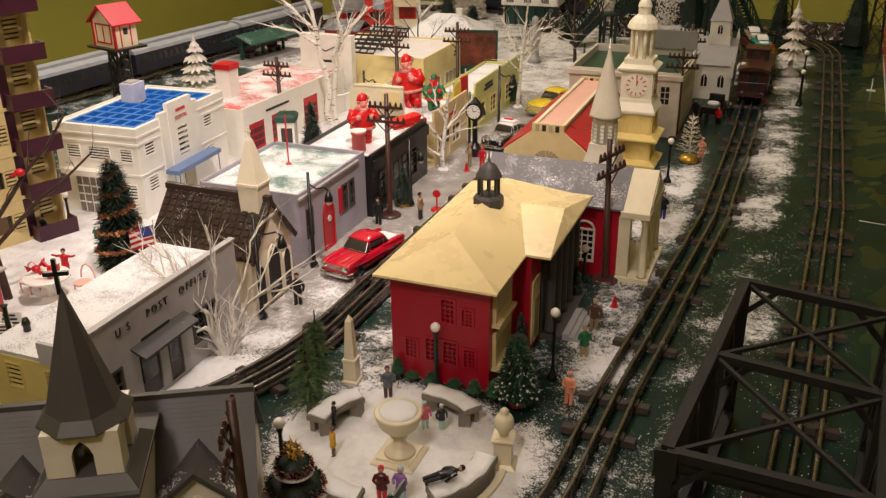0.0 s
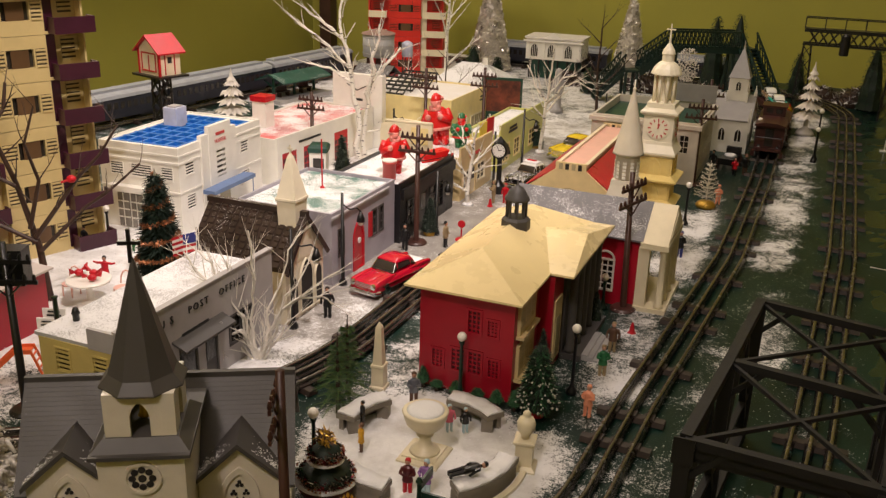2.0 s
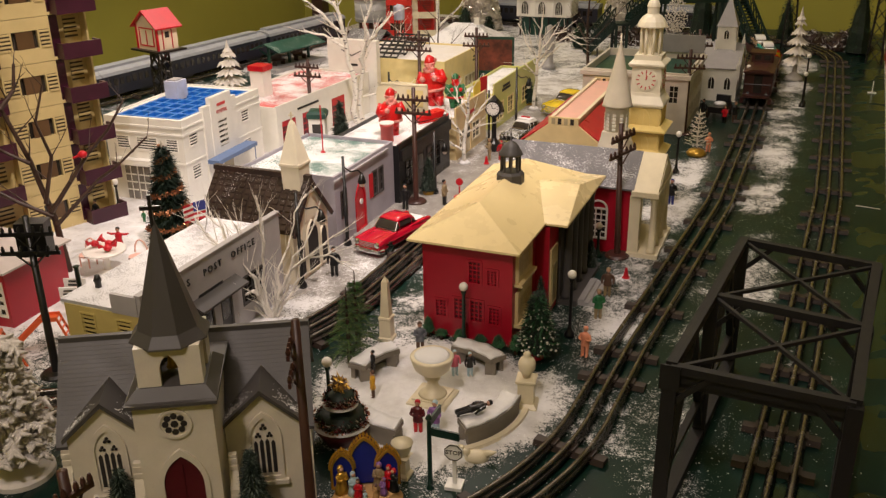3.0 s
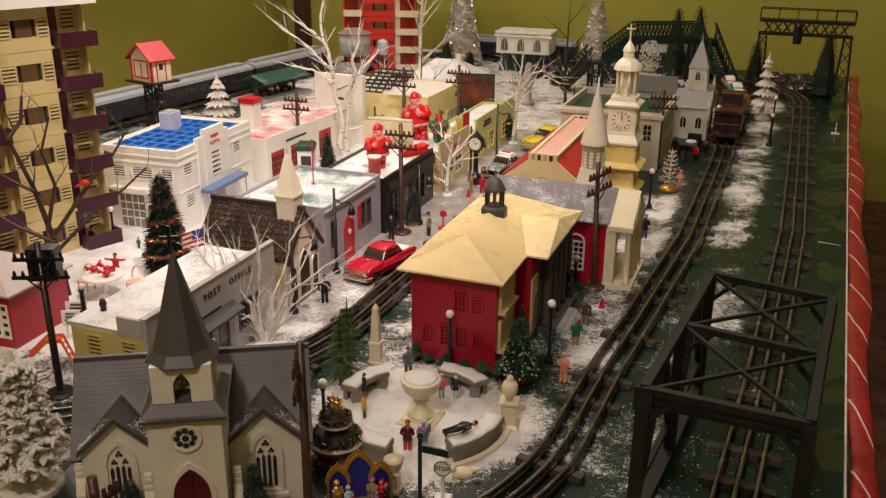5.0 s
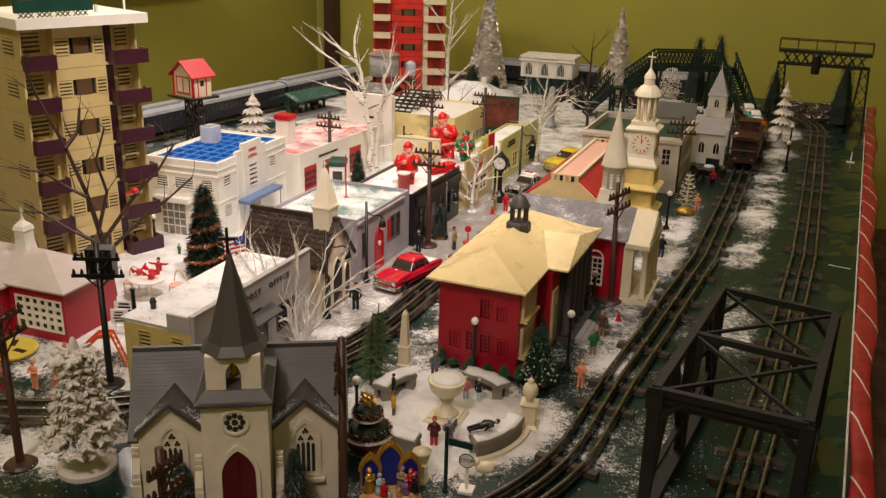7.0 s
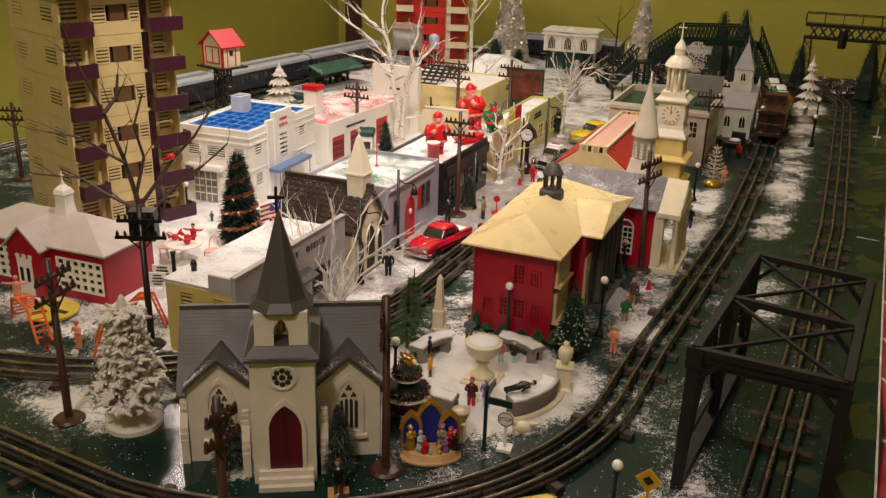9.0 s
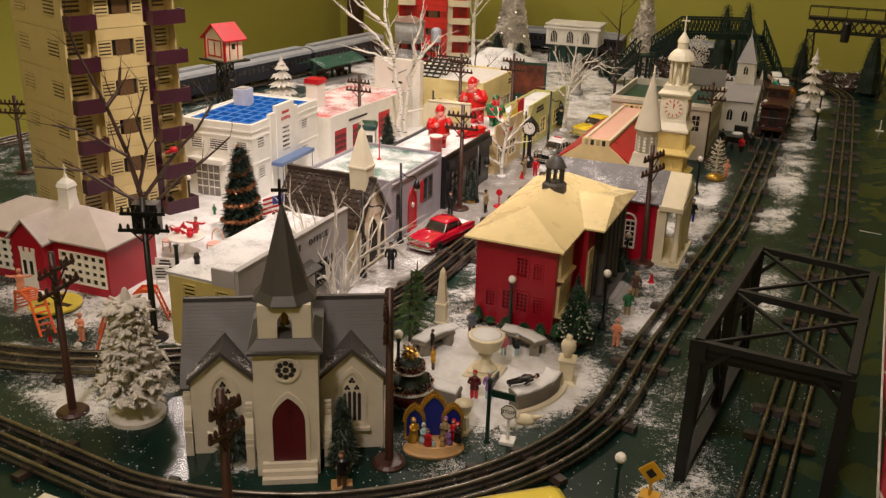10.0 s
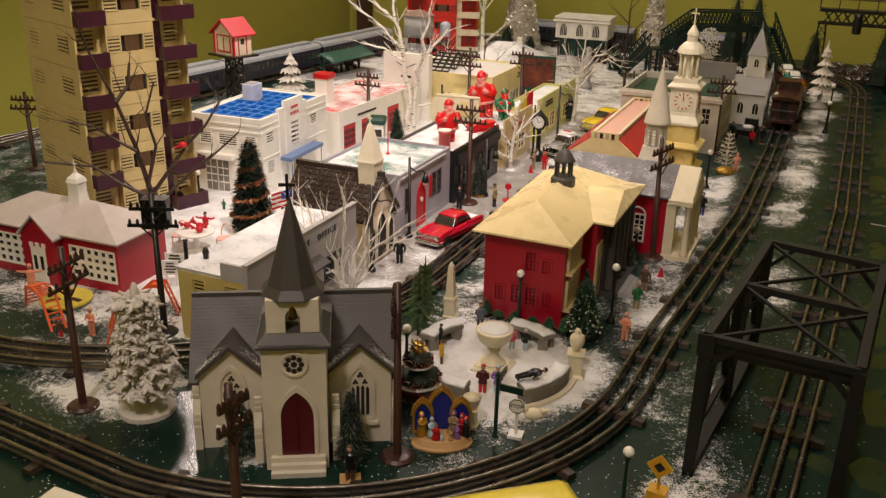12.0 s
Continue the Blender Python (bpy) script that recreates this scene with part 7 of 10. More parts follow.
bare_tree("bare_brown_tree", (-0.43, 0.79), 0.22, TWIG, 16, "bare dark brown tree", 0.5, 0.0042, 6, 0.4, rise=1.0, reach=0.25)
bare_tree("bare_brown_tree", (-0.72, 0.74), 0.14, TWIG, 17, "small bare brown tree", 0.5, 0.003, 5, 0.4, rise=0.9, reach=0.34)
bare_tree("bare_brown_tree", (-1.05, 1.3), 0.2, TWIG, 18, "bare brown tree before the far wall", 0.4, 0.003, 6, 0.4, rise=0.9, reach=0.34)
dotted = bare_tree("white_twig_tree", (-0.303, 1.02), 0.095, WHITETWIG, 19, "white twig tree dotted with snow balls behind the bank", 0.3, 0.002, 7, 0.35, rise=1.6, reach=0.42)
dots, rnd_d = M(), random.Random(29)
for i in range(300):
    a, k = rnd_d.uniform(0, 6.283), rnd_d.random() ** 0.45
    z = rnd_d.uniform(-1, 1)
    rr = 0.024 * k * math.sqrt(1 - z * z * 0.85)
    ball(dots, (rr * math.cos(a), rr * math.sin(a), 0.112 + 0.032 * z), rnd_d.uniform(0.0012, 0.0019), 5)
part("snow_ball", dots, FLOCK, dotted, "white dots on the twigs", True)
bare_tree("white_twig_tree", (-0.86, 0.86), 0.1, WHITETWIG, 21, "white twig tree behind the supermarket", 0.3, 0.002, 6, 0.4, rise=0.8, reach=0.5)


line_tree("white_shrub", (-0.478, -0.276), 29, "white sparkling bare shrub with long spreading limbs", WHITETWIG, [
    ("stem", 0.00212, [(0, 0), (0.01, 0.03), (0.022, 0.052), (0.045, 0.07), (0.074, 0.092)]),
    ("stem", 0.00150, [(0.022, 0.052), (0.04, 0.064), (0.058, 0.066), (0.072, 0.056)]),
    ("stem", 0.00162, [(0.004, 0.004), (0.008, 0.045), (0.02, 0.068), (0.028, 0.1), (0.04, 0.116)]),
    ("stem", 0.00162, [(-0.002, 0), (-0.006, 0.04), (0.0, 0.08), (-0.004, 0.128)]),
    ("stem", 0.00212, [(-0.003, 0), (-0.012, 0.042), (-0.03, 0.066), (-0.038, 0.094), (-0.054, 0.108)]),
    ("stem", 0.00200, [(-0.004, 0.004), (-0.014, 0.032), (-0.034, 0.026), (-0.062, 0.022)]),
    ("stem", 0.00150, [(-0.034, 0.026), (-0.046, 0.03), (-0.062, 0.014)]),
    ("stem", 0.00150, [(-0.012, 0.042), (-0.034, 0.05), (-0.046, 0.034)]),
    ("stem", 0.00150, [(-0.03, 0.066), (-0.046, 0.08), (-0.062, 0.104)]),
    ("stem", 0.00150, [(0.003, 0.002), (0.016, 0.026), (0.024, 0.06), (0.05, 0.1)]),
    ("stem", 0.00138, [(0.0, 0.002), (-0.012, 0.03), (-0.02, 0.078), (-0.024, 0.1)]),
    ("stem", 0.00138, [(0.004, 0.0), (0.016, 0.018), (0.03, 0.04)]),
    ("stem", 0.00138, [(-0.006, 0.0), (-0.018, 0.014), (-0.026, 0.034)])], 4, 0.023, 0.007, dense=2)


def needles(bm, h, r, z0, count, size, rnd, droop=-0.2, power=1.0, idx=(0, 0, 0, 1)):
    for i in range(count):
        k = rnd.random() ** 0.75
        z = z0 + (h - z0) * (1 - k)
        rr = r * (k ** power) * rnd.uniform(0.35, 1.0) * 0.85
        a = rnd.uniform(0, 2 * math.pi)
        c = Vector((rr * math.cos(a), rr * math.sin(a), z))
        d = Vector((math.cos(a), math.sin(a), droop + rnd.gauss(0, 0.35))).normalized() * size * rnd.uniform(0.6, 1.2)
        s = Vector((-math.sin(a), math.cos(a), rnd.gauss(0, 0.5))).normalized() * size * 0.11
        f = bm.faces.new([bm.verts.new(c + s), bm.verts.new(c - s), bm.verts.new(c + d)])
        f.material_index = rnd.choice(idx)


def bristle_tree(at, h, r, seed, mats, label, count=1500, base=None, size=None, group="bristle trees", z0=0.006, power=1.0, idx=(0, 0, 0, 0, 0, 1)):
    rnd = random.Random(seed)
    t = thing("bristle_tree", at, 0, label, "model tree", group)
    bm = M()
    prof = [(r * 0.74 * ((1 - i / 10) ** power if power > 0.5 else 1 - (i / 10) ** 1.7) * (1 + 0.05 * math.sin(i * 2.3 + seed)), z0 + (h - z0) * (i / 10)) for i in range(10)]
    lathe(bm, [(0.0005, z0)] + prof + [(0.0003, h * 0.985)], 10)
    needles(bm, h, r, z0, int(count * 2.0), size or r * 0.32, rnd, power=power, idx=idx)
    part("crown", bm, mats, t)
    if NEEDLETIP in mats:
        frost = M()
        for i in range(count // 9):
            f, a = rnd.random() ** 1.3, rnd.uniform(0, 6.283)
            rr = r * (1 - f) ** power * rnd.uniform(0.85, 1.12)
            ball(frost, (rr * math.cos(a), rr * math.sin(a), z0 + (h - z0) * f), rnd.uniform(0.0001, 0.00028), 4)
        part("frost", frost, FLOCK, t, "white specks on the bristle tips")
    part("trunk", lathe(M(), [(0.0022, 0), (0.0015, h * 0.6), (0.0004, h)], 6), TWIG, t)
    if base:
        part("base", lathe(M(), [(r * 0.55, 0), (r * 0.6, 0.004), (r * 0.5, 0.0045)] if base is not BRIGHTRED else [(0.006, 0), (0.0085, 0.01), (0.009, 0.011)], 16), base, t, "round base" if base is not BRIGHTRED else "red pot")
    return t


DARKNEEDLES = [NEEDLE, NEEDLETIP]
bristle_tree((-0.403, -0.573), 0.046, 0.0155, 1, DARKNEEDLES, "dark green bristle tree frosted at the tips beside the church door", 1700, SNOW)
bristle_tree((-0.324, -0.541), 0.06, 0.015, 2, DARKNEEDLES, "dark green bristle tree frosted at the tips beside the church door", 1900, SNOW)
potted = bristle_tree((-0.2165, -0.261), 0.064, 0.0195, 3, [NEEDLE, FIR], "dark green tree dotted with snow in a red pot", 2200, BRIGHTRED, idx=(0, 0, 1), z0=0.01, power=0.7)
clumps, rnd_p = M(), random.Random(19)
for i in range(190):
    f, a = rnd_p.random() ** 1.2, rnd_p.uniform(0, 6.283)
    rr = 0.0185 * (1 - f) ** 0.7 * rnd_p.uniform(0.86, 1.06)
    ball(clumps, (rr * math.cos(a), rr * math.sin(a), 0.012 + 0.05 * f), rnd_p.uniform(0.0006, 0.0013), 5)
part("snow_clump", clumps, FLOCK, potted, "small cream dots of snow", True)
bristle_tree((-0.217, -0.062), 0.036, 0.009, 4, DARKNEEDLES, "small dark green bristle tree", 900, None, idx=(0, 0, 0, 0, 1))
bristle_tree((-0.232, -0.2), 0.05, 0.01, 5, DARKNEEDLES, "dark green bristle tree against the school wall", 1000, None, idx=(0, 0, 0, 0, 1))
for i, (x, y) in enumerate(((-0.3, 1.44), (-0.245, 1.42), (-0.1, 1.42), (0.06, 1.33), (-0.84, 1.2), (-0.55, 1.2), (-0.76, 1.15))):
    bristle_tree((x, y), (0.175, 0.185, 0.105, 0.15, 0.09, 0.06, 0.075)[i], (0.036, 0.04, 0.026, 0.034, 0.032, 0.022, 0.022)[i], 30 + i, [NEEDLE, FIR], "dark green cypress-shaped bristle tree", 1500, None, 0.006, "dark cypress trees", 0.004, 0.4)
bristle_tree((-0.478, 0.112), 0.05, 0.014, 41, DARKNEEDLES, "small green tree with ornaments in a yellow planter", 1200, GOLD)
bristle_tree((-0.5, 0.63), 0.05, 0.018, 42, [NEEDLE, FIR], "small green tree in a yellow planter", 1100, GOLD)
bristle_tree((-0.69, 0.265), 0.075, 0.021, 43, DARKNEEDLES, "small green tree with ornaments", 1100, None)
for i, (x, y) in enumerate(((-0.322, -0.257), (-0.29, -0.26), (-0.27, -0.26), (-0.252, -0.262), (-0.236, -0.262), (-0.308, -0.259))):
    bristle_tree((x, y), (0.02, 0.014, 0.012, 0.016, 0.02, 0.01)[i], 0.007, 50 + i, [FIR, NEEDLE], "low dark green bush at the school wall", 420, None, 0.003, "bushes at the school")


def green_fir(at, h, seed):
    """Sparse whorls of thin drooping sprays with fine needles."""
    rnd = random.Random(seed)
    t = thing("green_fir", at, 0, "feathery yellow-green plastic fir dusted with snow", "model tree", "feathery firs")
    part("trunk", lathe(M(), [(0.0024, 0), (0.0015, h * 0.6), (0.0004, h)], 6), TWIG, t)
    for k in range(8):
        z = h * (0.13 + 0.098 * k)
        for j in range(7):
            a = j * math.pi / 3.5 + k * 0.9 + rnd.uniform(-0.25, 0.25)
            ln = 0.027 * (1 - k / 9.0) * rnd.uniform(0.7, 1.1)
            lift, b = rnd.uniform(0.1, 0.45), M()
            spine = [Vector((math.cos(a) * ln * f, math.sin(a) * ln * f, z + ln * lift * f - ln * 0.45 * f * f)) for f in (0, 0.35, 0.7, 1.0)]
            for p, q in zip(spine, spine[1:]):
                tube(b, p, q, 0.0003, 0.0002, 4, False)
            for i in range(32):
                f = i / 32
                c = Vector((math.cos(a) * ln * f, math.sin(a) * ln * f, z + ln * lift * f - ln * 0.45 * f * f))
                for s in (-1, 1):
                    d = Vector((math.cos(a + s * 0.8), math.sin(a + s * 0.8), rnd.uniform(-0.25, 0.5))) * 0.0058 * (1.1 - f * 0.6)
                    q = Vector((0, 0, 0.0002))
                    fc = b.faces.new([b.verts.new(c + q), b.verts.new(c - q), b.verts.new(c + d)])
                    fc.material_index = rnd.choice((0, 0, 0, 1, 1, 2))
            part("branch", b, [FIRLIGHT, FIR, NEEDLETIP], t)


green_fir((-0.366, -0.329), 0.074, 1)
green_fir((-0.375, -0.296), 0.074, 2)


def flocked_tree(at, h):
    """White foam tree: rings of drooping lobed boughs."""
    rnd = random.Random(8)
    t = thing("flocked_tree", at, 0, "white flocked tree with drooping boughs on a round base", "model tree")
    part("base", lathe(M(), [(0.0235, 0), (0.0235, 0.004), (0.021, 0.006), (0.006, 0.009)], 24), FLOCK, t)
    part("trunk", lathe(M(), [(0.006, 0.008), (0.0075, h * 0.5), (0.0078, h * 0.8), (0.0052, h * 0.88), (0.0032, h * 0.96), (0.0022, h - 0.002), (0.001, h)], 10), FLOCK, t, smooth=True)
    rows = 9
    for k in range(rows):
        f = k / (rows - 1)
        z = 0.026 + (h * 0.84 - 0.026) * f
        ln = 0.027 if k == 0 else 0.018 if k == rows - 1 else 0.014 if k == rows - 2 else 0.026 * (1 - f) ** 0.9 + 0.006
        n = int(12 - 6 * f)
        for j in range(n):
            a = 2 * math.pi * (j + 0.5 * (k % 2)) / n + rnd.uniform(-0.2, 0.2)
            own = ln * rnd.uniform(0.78, 1.08)
            b = M()
            p = Vector((0.003 * math.cos(a), 0.003 * math.sin(a), z + 0.008))
            for s in range(4):
                g = (s + 1) / 4
                q = Vector((math.cos(a) * own * g, math.sin(a) * own * g, z + 0.008 - own * 0.4 * g + own * 0.12 * g * g + rnd.gauss(0, 0.0008)))
                tube(b, p, q, 0.003 * (1.1 - 0.35 * g), 0.003 * (1.05 - 0.55 * g), 6)
                for side_s in (-1, 1):
                    for o in (0.15, 0.5, 0.85):
                        at_o = p.lerp(q, o)
                        e = at_o + Vector((math.cos(a + side_s * 0.95), math.sin(a + side_s * 0.95), -0.3 + rnd.gauss(0, 0.35))) * 0.0085 * (1.2 - 0.45 * g) * rnd.uniform(0.7, 1.2)
                        tube(b, at_o, e, 0.0021, 0.001, 5)
                p = q
            part("bough", b, FLOCK, t, smooth=True)
    return t


foam = flocked_tree((-0.514, -0.554), 0.118)
glint, rnd_g = M(), random.Random(77)
for i in range(420):
    f, a = rnd_g.random(), rnd_g.uniform(0, 6.283)
    rr = 0.004 + 0.036 * (1 - f) ** 0.85 * rnd_g.uniform(0.7, 1.02)
    c = Vector((rr * math.cos(a), rr * math.sin(a), 0.026 + 0.075 * f - rr * 0.2 + 0.008))
    d = Vector((rnd_g.gauss(0, 1), rnd_g.gauss(0, 1), rnd_g.gauss(0, 1))).normalized()
    e = d.orthogonal().normalized()
    glint.faces.new([glint.verts.new(c + d * 0.0008), glint.verts.new(c - d * 0.0004 + e * 0.0007), glint.verts.new(c - d * 0.0004 - e * 0.0007)])
part("glitter", glint, TINSEL, foam, "silver glitter on the boughs")


def tier_pine(at, h, r, tiers, seed, label):
    """White plastic pine with scalloped tiers."""
    rnd = random.Random(seed)
    t = thing("white_pine", at, 0, label, "model tree", "white tiered pines")
    part("base", lathe(M(), [(r * 0.6, 0), (r * 0.5, 0.006), (r * 0.25, 0.012), (0.004, 0.016)], 18), FLOCK, t, smooth=True)
    part("trunk", lathe(M(), [(0.0045, 0.008), (0.003, h * 0.8)], 8), FLOCK, t)
    for k in range(tiers):
        f = k / (tiers - 1)
        z, rr = h * (0.25 + 0.53 * f), r * (1 - 0.62 * f)
        bm, n = M(), 30
        tip, mid = [], []
        for i in range(n):
            a = 2 * math.pi * i / n
            q = rr * (rnd.uniform(0.92, 1.08) if i % 2 == 0 else rnd.uniform(0.66, 0.78))
            tip.append(bm.verts.new((q * math.cos(a), q * math.sin(a), z - (0.004 if i % 2 == 0 else 0.0) + rnd.gauss(0, 0.0014))))
            mid.append(bm.verts.new((rr * 0.5 * math.cos(a), rr * 0.5 * math.sin(a), z + h * 0.035 + rnd.gauss(0, 0.001))))
        top, low = bm.verts.new((0, 0, z + h * 0.1)), bm.verts.new((0, 0, z + h * 0.015))
        for i in range(n):
            j = (i + 1) % n
            bm.faces.new((tip[i], tip[j], mid[j], mid[i]))
            bm.faces.new((mid[i], mid[j], top))
            bm.faces.new((tip[j], tip[i], low))
        part("tier", bm, FLOCK, t)
    part("tip", lathe(M(), [(0.009, h * 0.83), (0.004, h * 0.88), (0.0018, h * 0.94), (0.0005, h)], 8), FLOCK, t)
    return t


tier_pine((-0.06, 1.0), 0.142, 0.032, 5, 1, "white tiered plastic pine beside the far tracks")
tier_pine((-1.01, 0.44), 0.122, 0.04, 5, 2, "white tiered plastic pine behind the hotel")


def tinsel_cone(at, h, r, seed, label, material=None, base=None, group="silver cone trees"):
    rnd = random.Random(seed)
    t = thing("tinsel_tree", at, 0, label, "tinsel tree", group)
    bm = M()
    n = int(900 + 9000 * h)
    for i in range(n):
        k = rnd.random() ** 0.6
        a = rnd.uniform(0, 2 * math.pi)
        rr = r * k
        c = Vector((rr * math.cos(a), rr * math.sin(a), h * (1 - k) + 0.004))
        s = h * 0.022 * rnd.uniform(0.6, 1.3)
        u = Vector((rnd.gauss(0, 1), rnd.gauss(0, 1), rnd.gauss(0, 1))).normalized() * s
        v = u.orthogonal().normalized() * s * 0.6
        bm.faces.new([bm.verts.new(c - u), bm.verts.new(c + v), bm.verts.new(c + u)])
    part("tinsel", bm, material or TINSEL, t)
    part("core", lathe(M(), [(r * 0.92, 0.003), (r * 0.5, h * 0.48), (0.0006, h)], 16), FLOCK, t, smooth=True)
    if base:
        part("base", lathe(M(), [(r * 1.1, 0), (r * 1.15, 0.006), (r * 0.8, 0.008)], 16), base, t)
    return t


tinsel_cone((-0.871, 1.4), 0.285, 0.056, 1, "tall silver tinsel cone tree before the far wall")
tinsel_cone((-0.5, 1.4), 0.235, 0.047, 2, "silver tinsel cone tree before the far wall")
silver = thing("tinsel_tree", (-0.17, 0.405), 0, "small sparkling silver twig tree on a gold base", "tinsel tree", "silver cone trees")
part("base", lathe(M(), [(0.013, 0), (0.015, 0.004), (0.011, 0.009), (0.003, 0.011)], 18), GOLD, silver, "gold foil base", True)
part("trunk", lathe(M(), [(0.0014, 0.009), (0.0005, 0.07)], 6), TINSEL, silver)
rnd_s = random.Random(23)
for k in range(8):
    z, ln = 0.016 + 0.0064 * k, 0.0185 * (1 - k / 9.0) + 0.002
    for j in range(7):
        a = j * 0.8976 + k * 0.45
        b = M()
        tube(b, (0, 0, z), (ln * math.cos(a), ln * math.sin(a), z + 0.004), 0.0004, 0.0002, 4)
        for i in range(16):
            f = rnd_s.uniform(0.15, 1.05)
            c = Vector((ln * f * math.cos(a), ln * f * math.sin(a), z + 0.004 * f))
            d = Vector((rnd_s.gauss(0, 1), rnd_s.gauss(0, 1), rnd_s.gauss(0, 1))).normalized() * rnd_s.uniform(0.0016, 0.003)
            e = d.orthogonal().normalized() * 0.0006
            b.faces.new([b.verts.new(c + e), b.verts.new(c - e), b.verts.new(c + d)])
        part("branch", b, TINSEL, silver)


def christmas_tree(at, h, r):
    t = bristle_tree(at, h, r, 60, [NEEDLE, NEEDLE], "dark green tree wound with gold garland", 3000, None, 0.012, "", 0.008, 0.85)
    tagged(t, category="decorated tree")
    rnd = random.Random(3)
    bm = M()
    for i in range(2600):
        f = i / 2600
        a = f * 2 * math.pi * 5.5
        rr = r * (1 - f * 0.93) ** 0.85 * 1.02
        c = Vector((rr * math.cos(a), rr * math.sin(a), 0.012 + f * h * 0.9))
        d = Vector((rnd.gauss(0, 1), rnd.gauss(0, 1), rnd.gauss(0, 1))).normalized() * 0.0045
        s = d.orthogonal().normalized() * 0.0011
        bm.faces.new([bm.verts.new(c + s), bm.verts.new(c - s), bm.verts.new(c + d)])
    part("garland", bm, GARLAND, t, "red-gold garland")
    part("topper", lathe(M(), [(0.0015, h - 0.004), (0.0012, h + 0.004), (0.0002, h + 0.008)], 6), TINSEL, t)


christmas_tree((-0.684, -0.157), 0.118, 0.0285)


# ---- vehicles ----
def loft(sections, around=16, along=4):
    """Rounded rings (y, half width, z low, z high, shoulder share) joined smoothly along y."""
    bm, rings, dense = M(), [], []
    for i in range(len(sections) - 1):
        p, q = sections[i], sections[i + 1]
        before, after = sections[max(i - 1, 0)], sections[min(i + 2, len(sections) - 1)]
        for k in range(along):
            f = k / along
            row = []
            for u, a, b, v in zip(before, p, q, after):
                bend = 0.5 * (2 * a + (b - u) * f + (2 * u - 5 * a + 4 * b - v) * f * f + (3 * a - u - 3 * b + v) * f ** 3)
                row.append(min(max(bend, min(a, b)), max(a, b)))
            dense.append(row)
    dense.append(list(sections[-1]))
    for y, hw, z0, z1, s in dense:
        ring = []
        for i in range(around):
            a = 2 * math.pi * (i + 0.5) / around
            cx, cz = math.cos(a), math.sin(a)
            x = math.copysign(abs(cx) ** 0.42, cx) * hw
            up = 0.5 + 0.5 * math.copysign(abs(cz) ** 0.5, cz)
            ring.append(bm.verts.new((x * (1 - (1 - s) * max(0.0, up - 0.4) / 0.6), y, z0 + (z1 - z0) * up)))
        rings.append(ring)
    for a, b in zip(rings, rings[1:]):
        for i in range(around):
            j = (i + 1) % around
            bm.faces.new((a[i], a[j], b[j], b[i]))
    bm.faces.new(rings[0][::-1])
    bm.faces.new(rings[-1])
    return bm


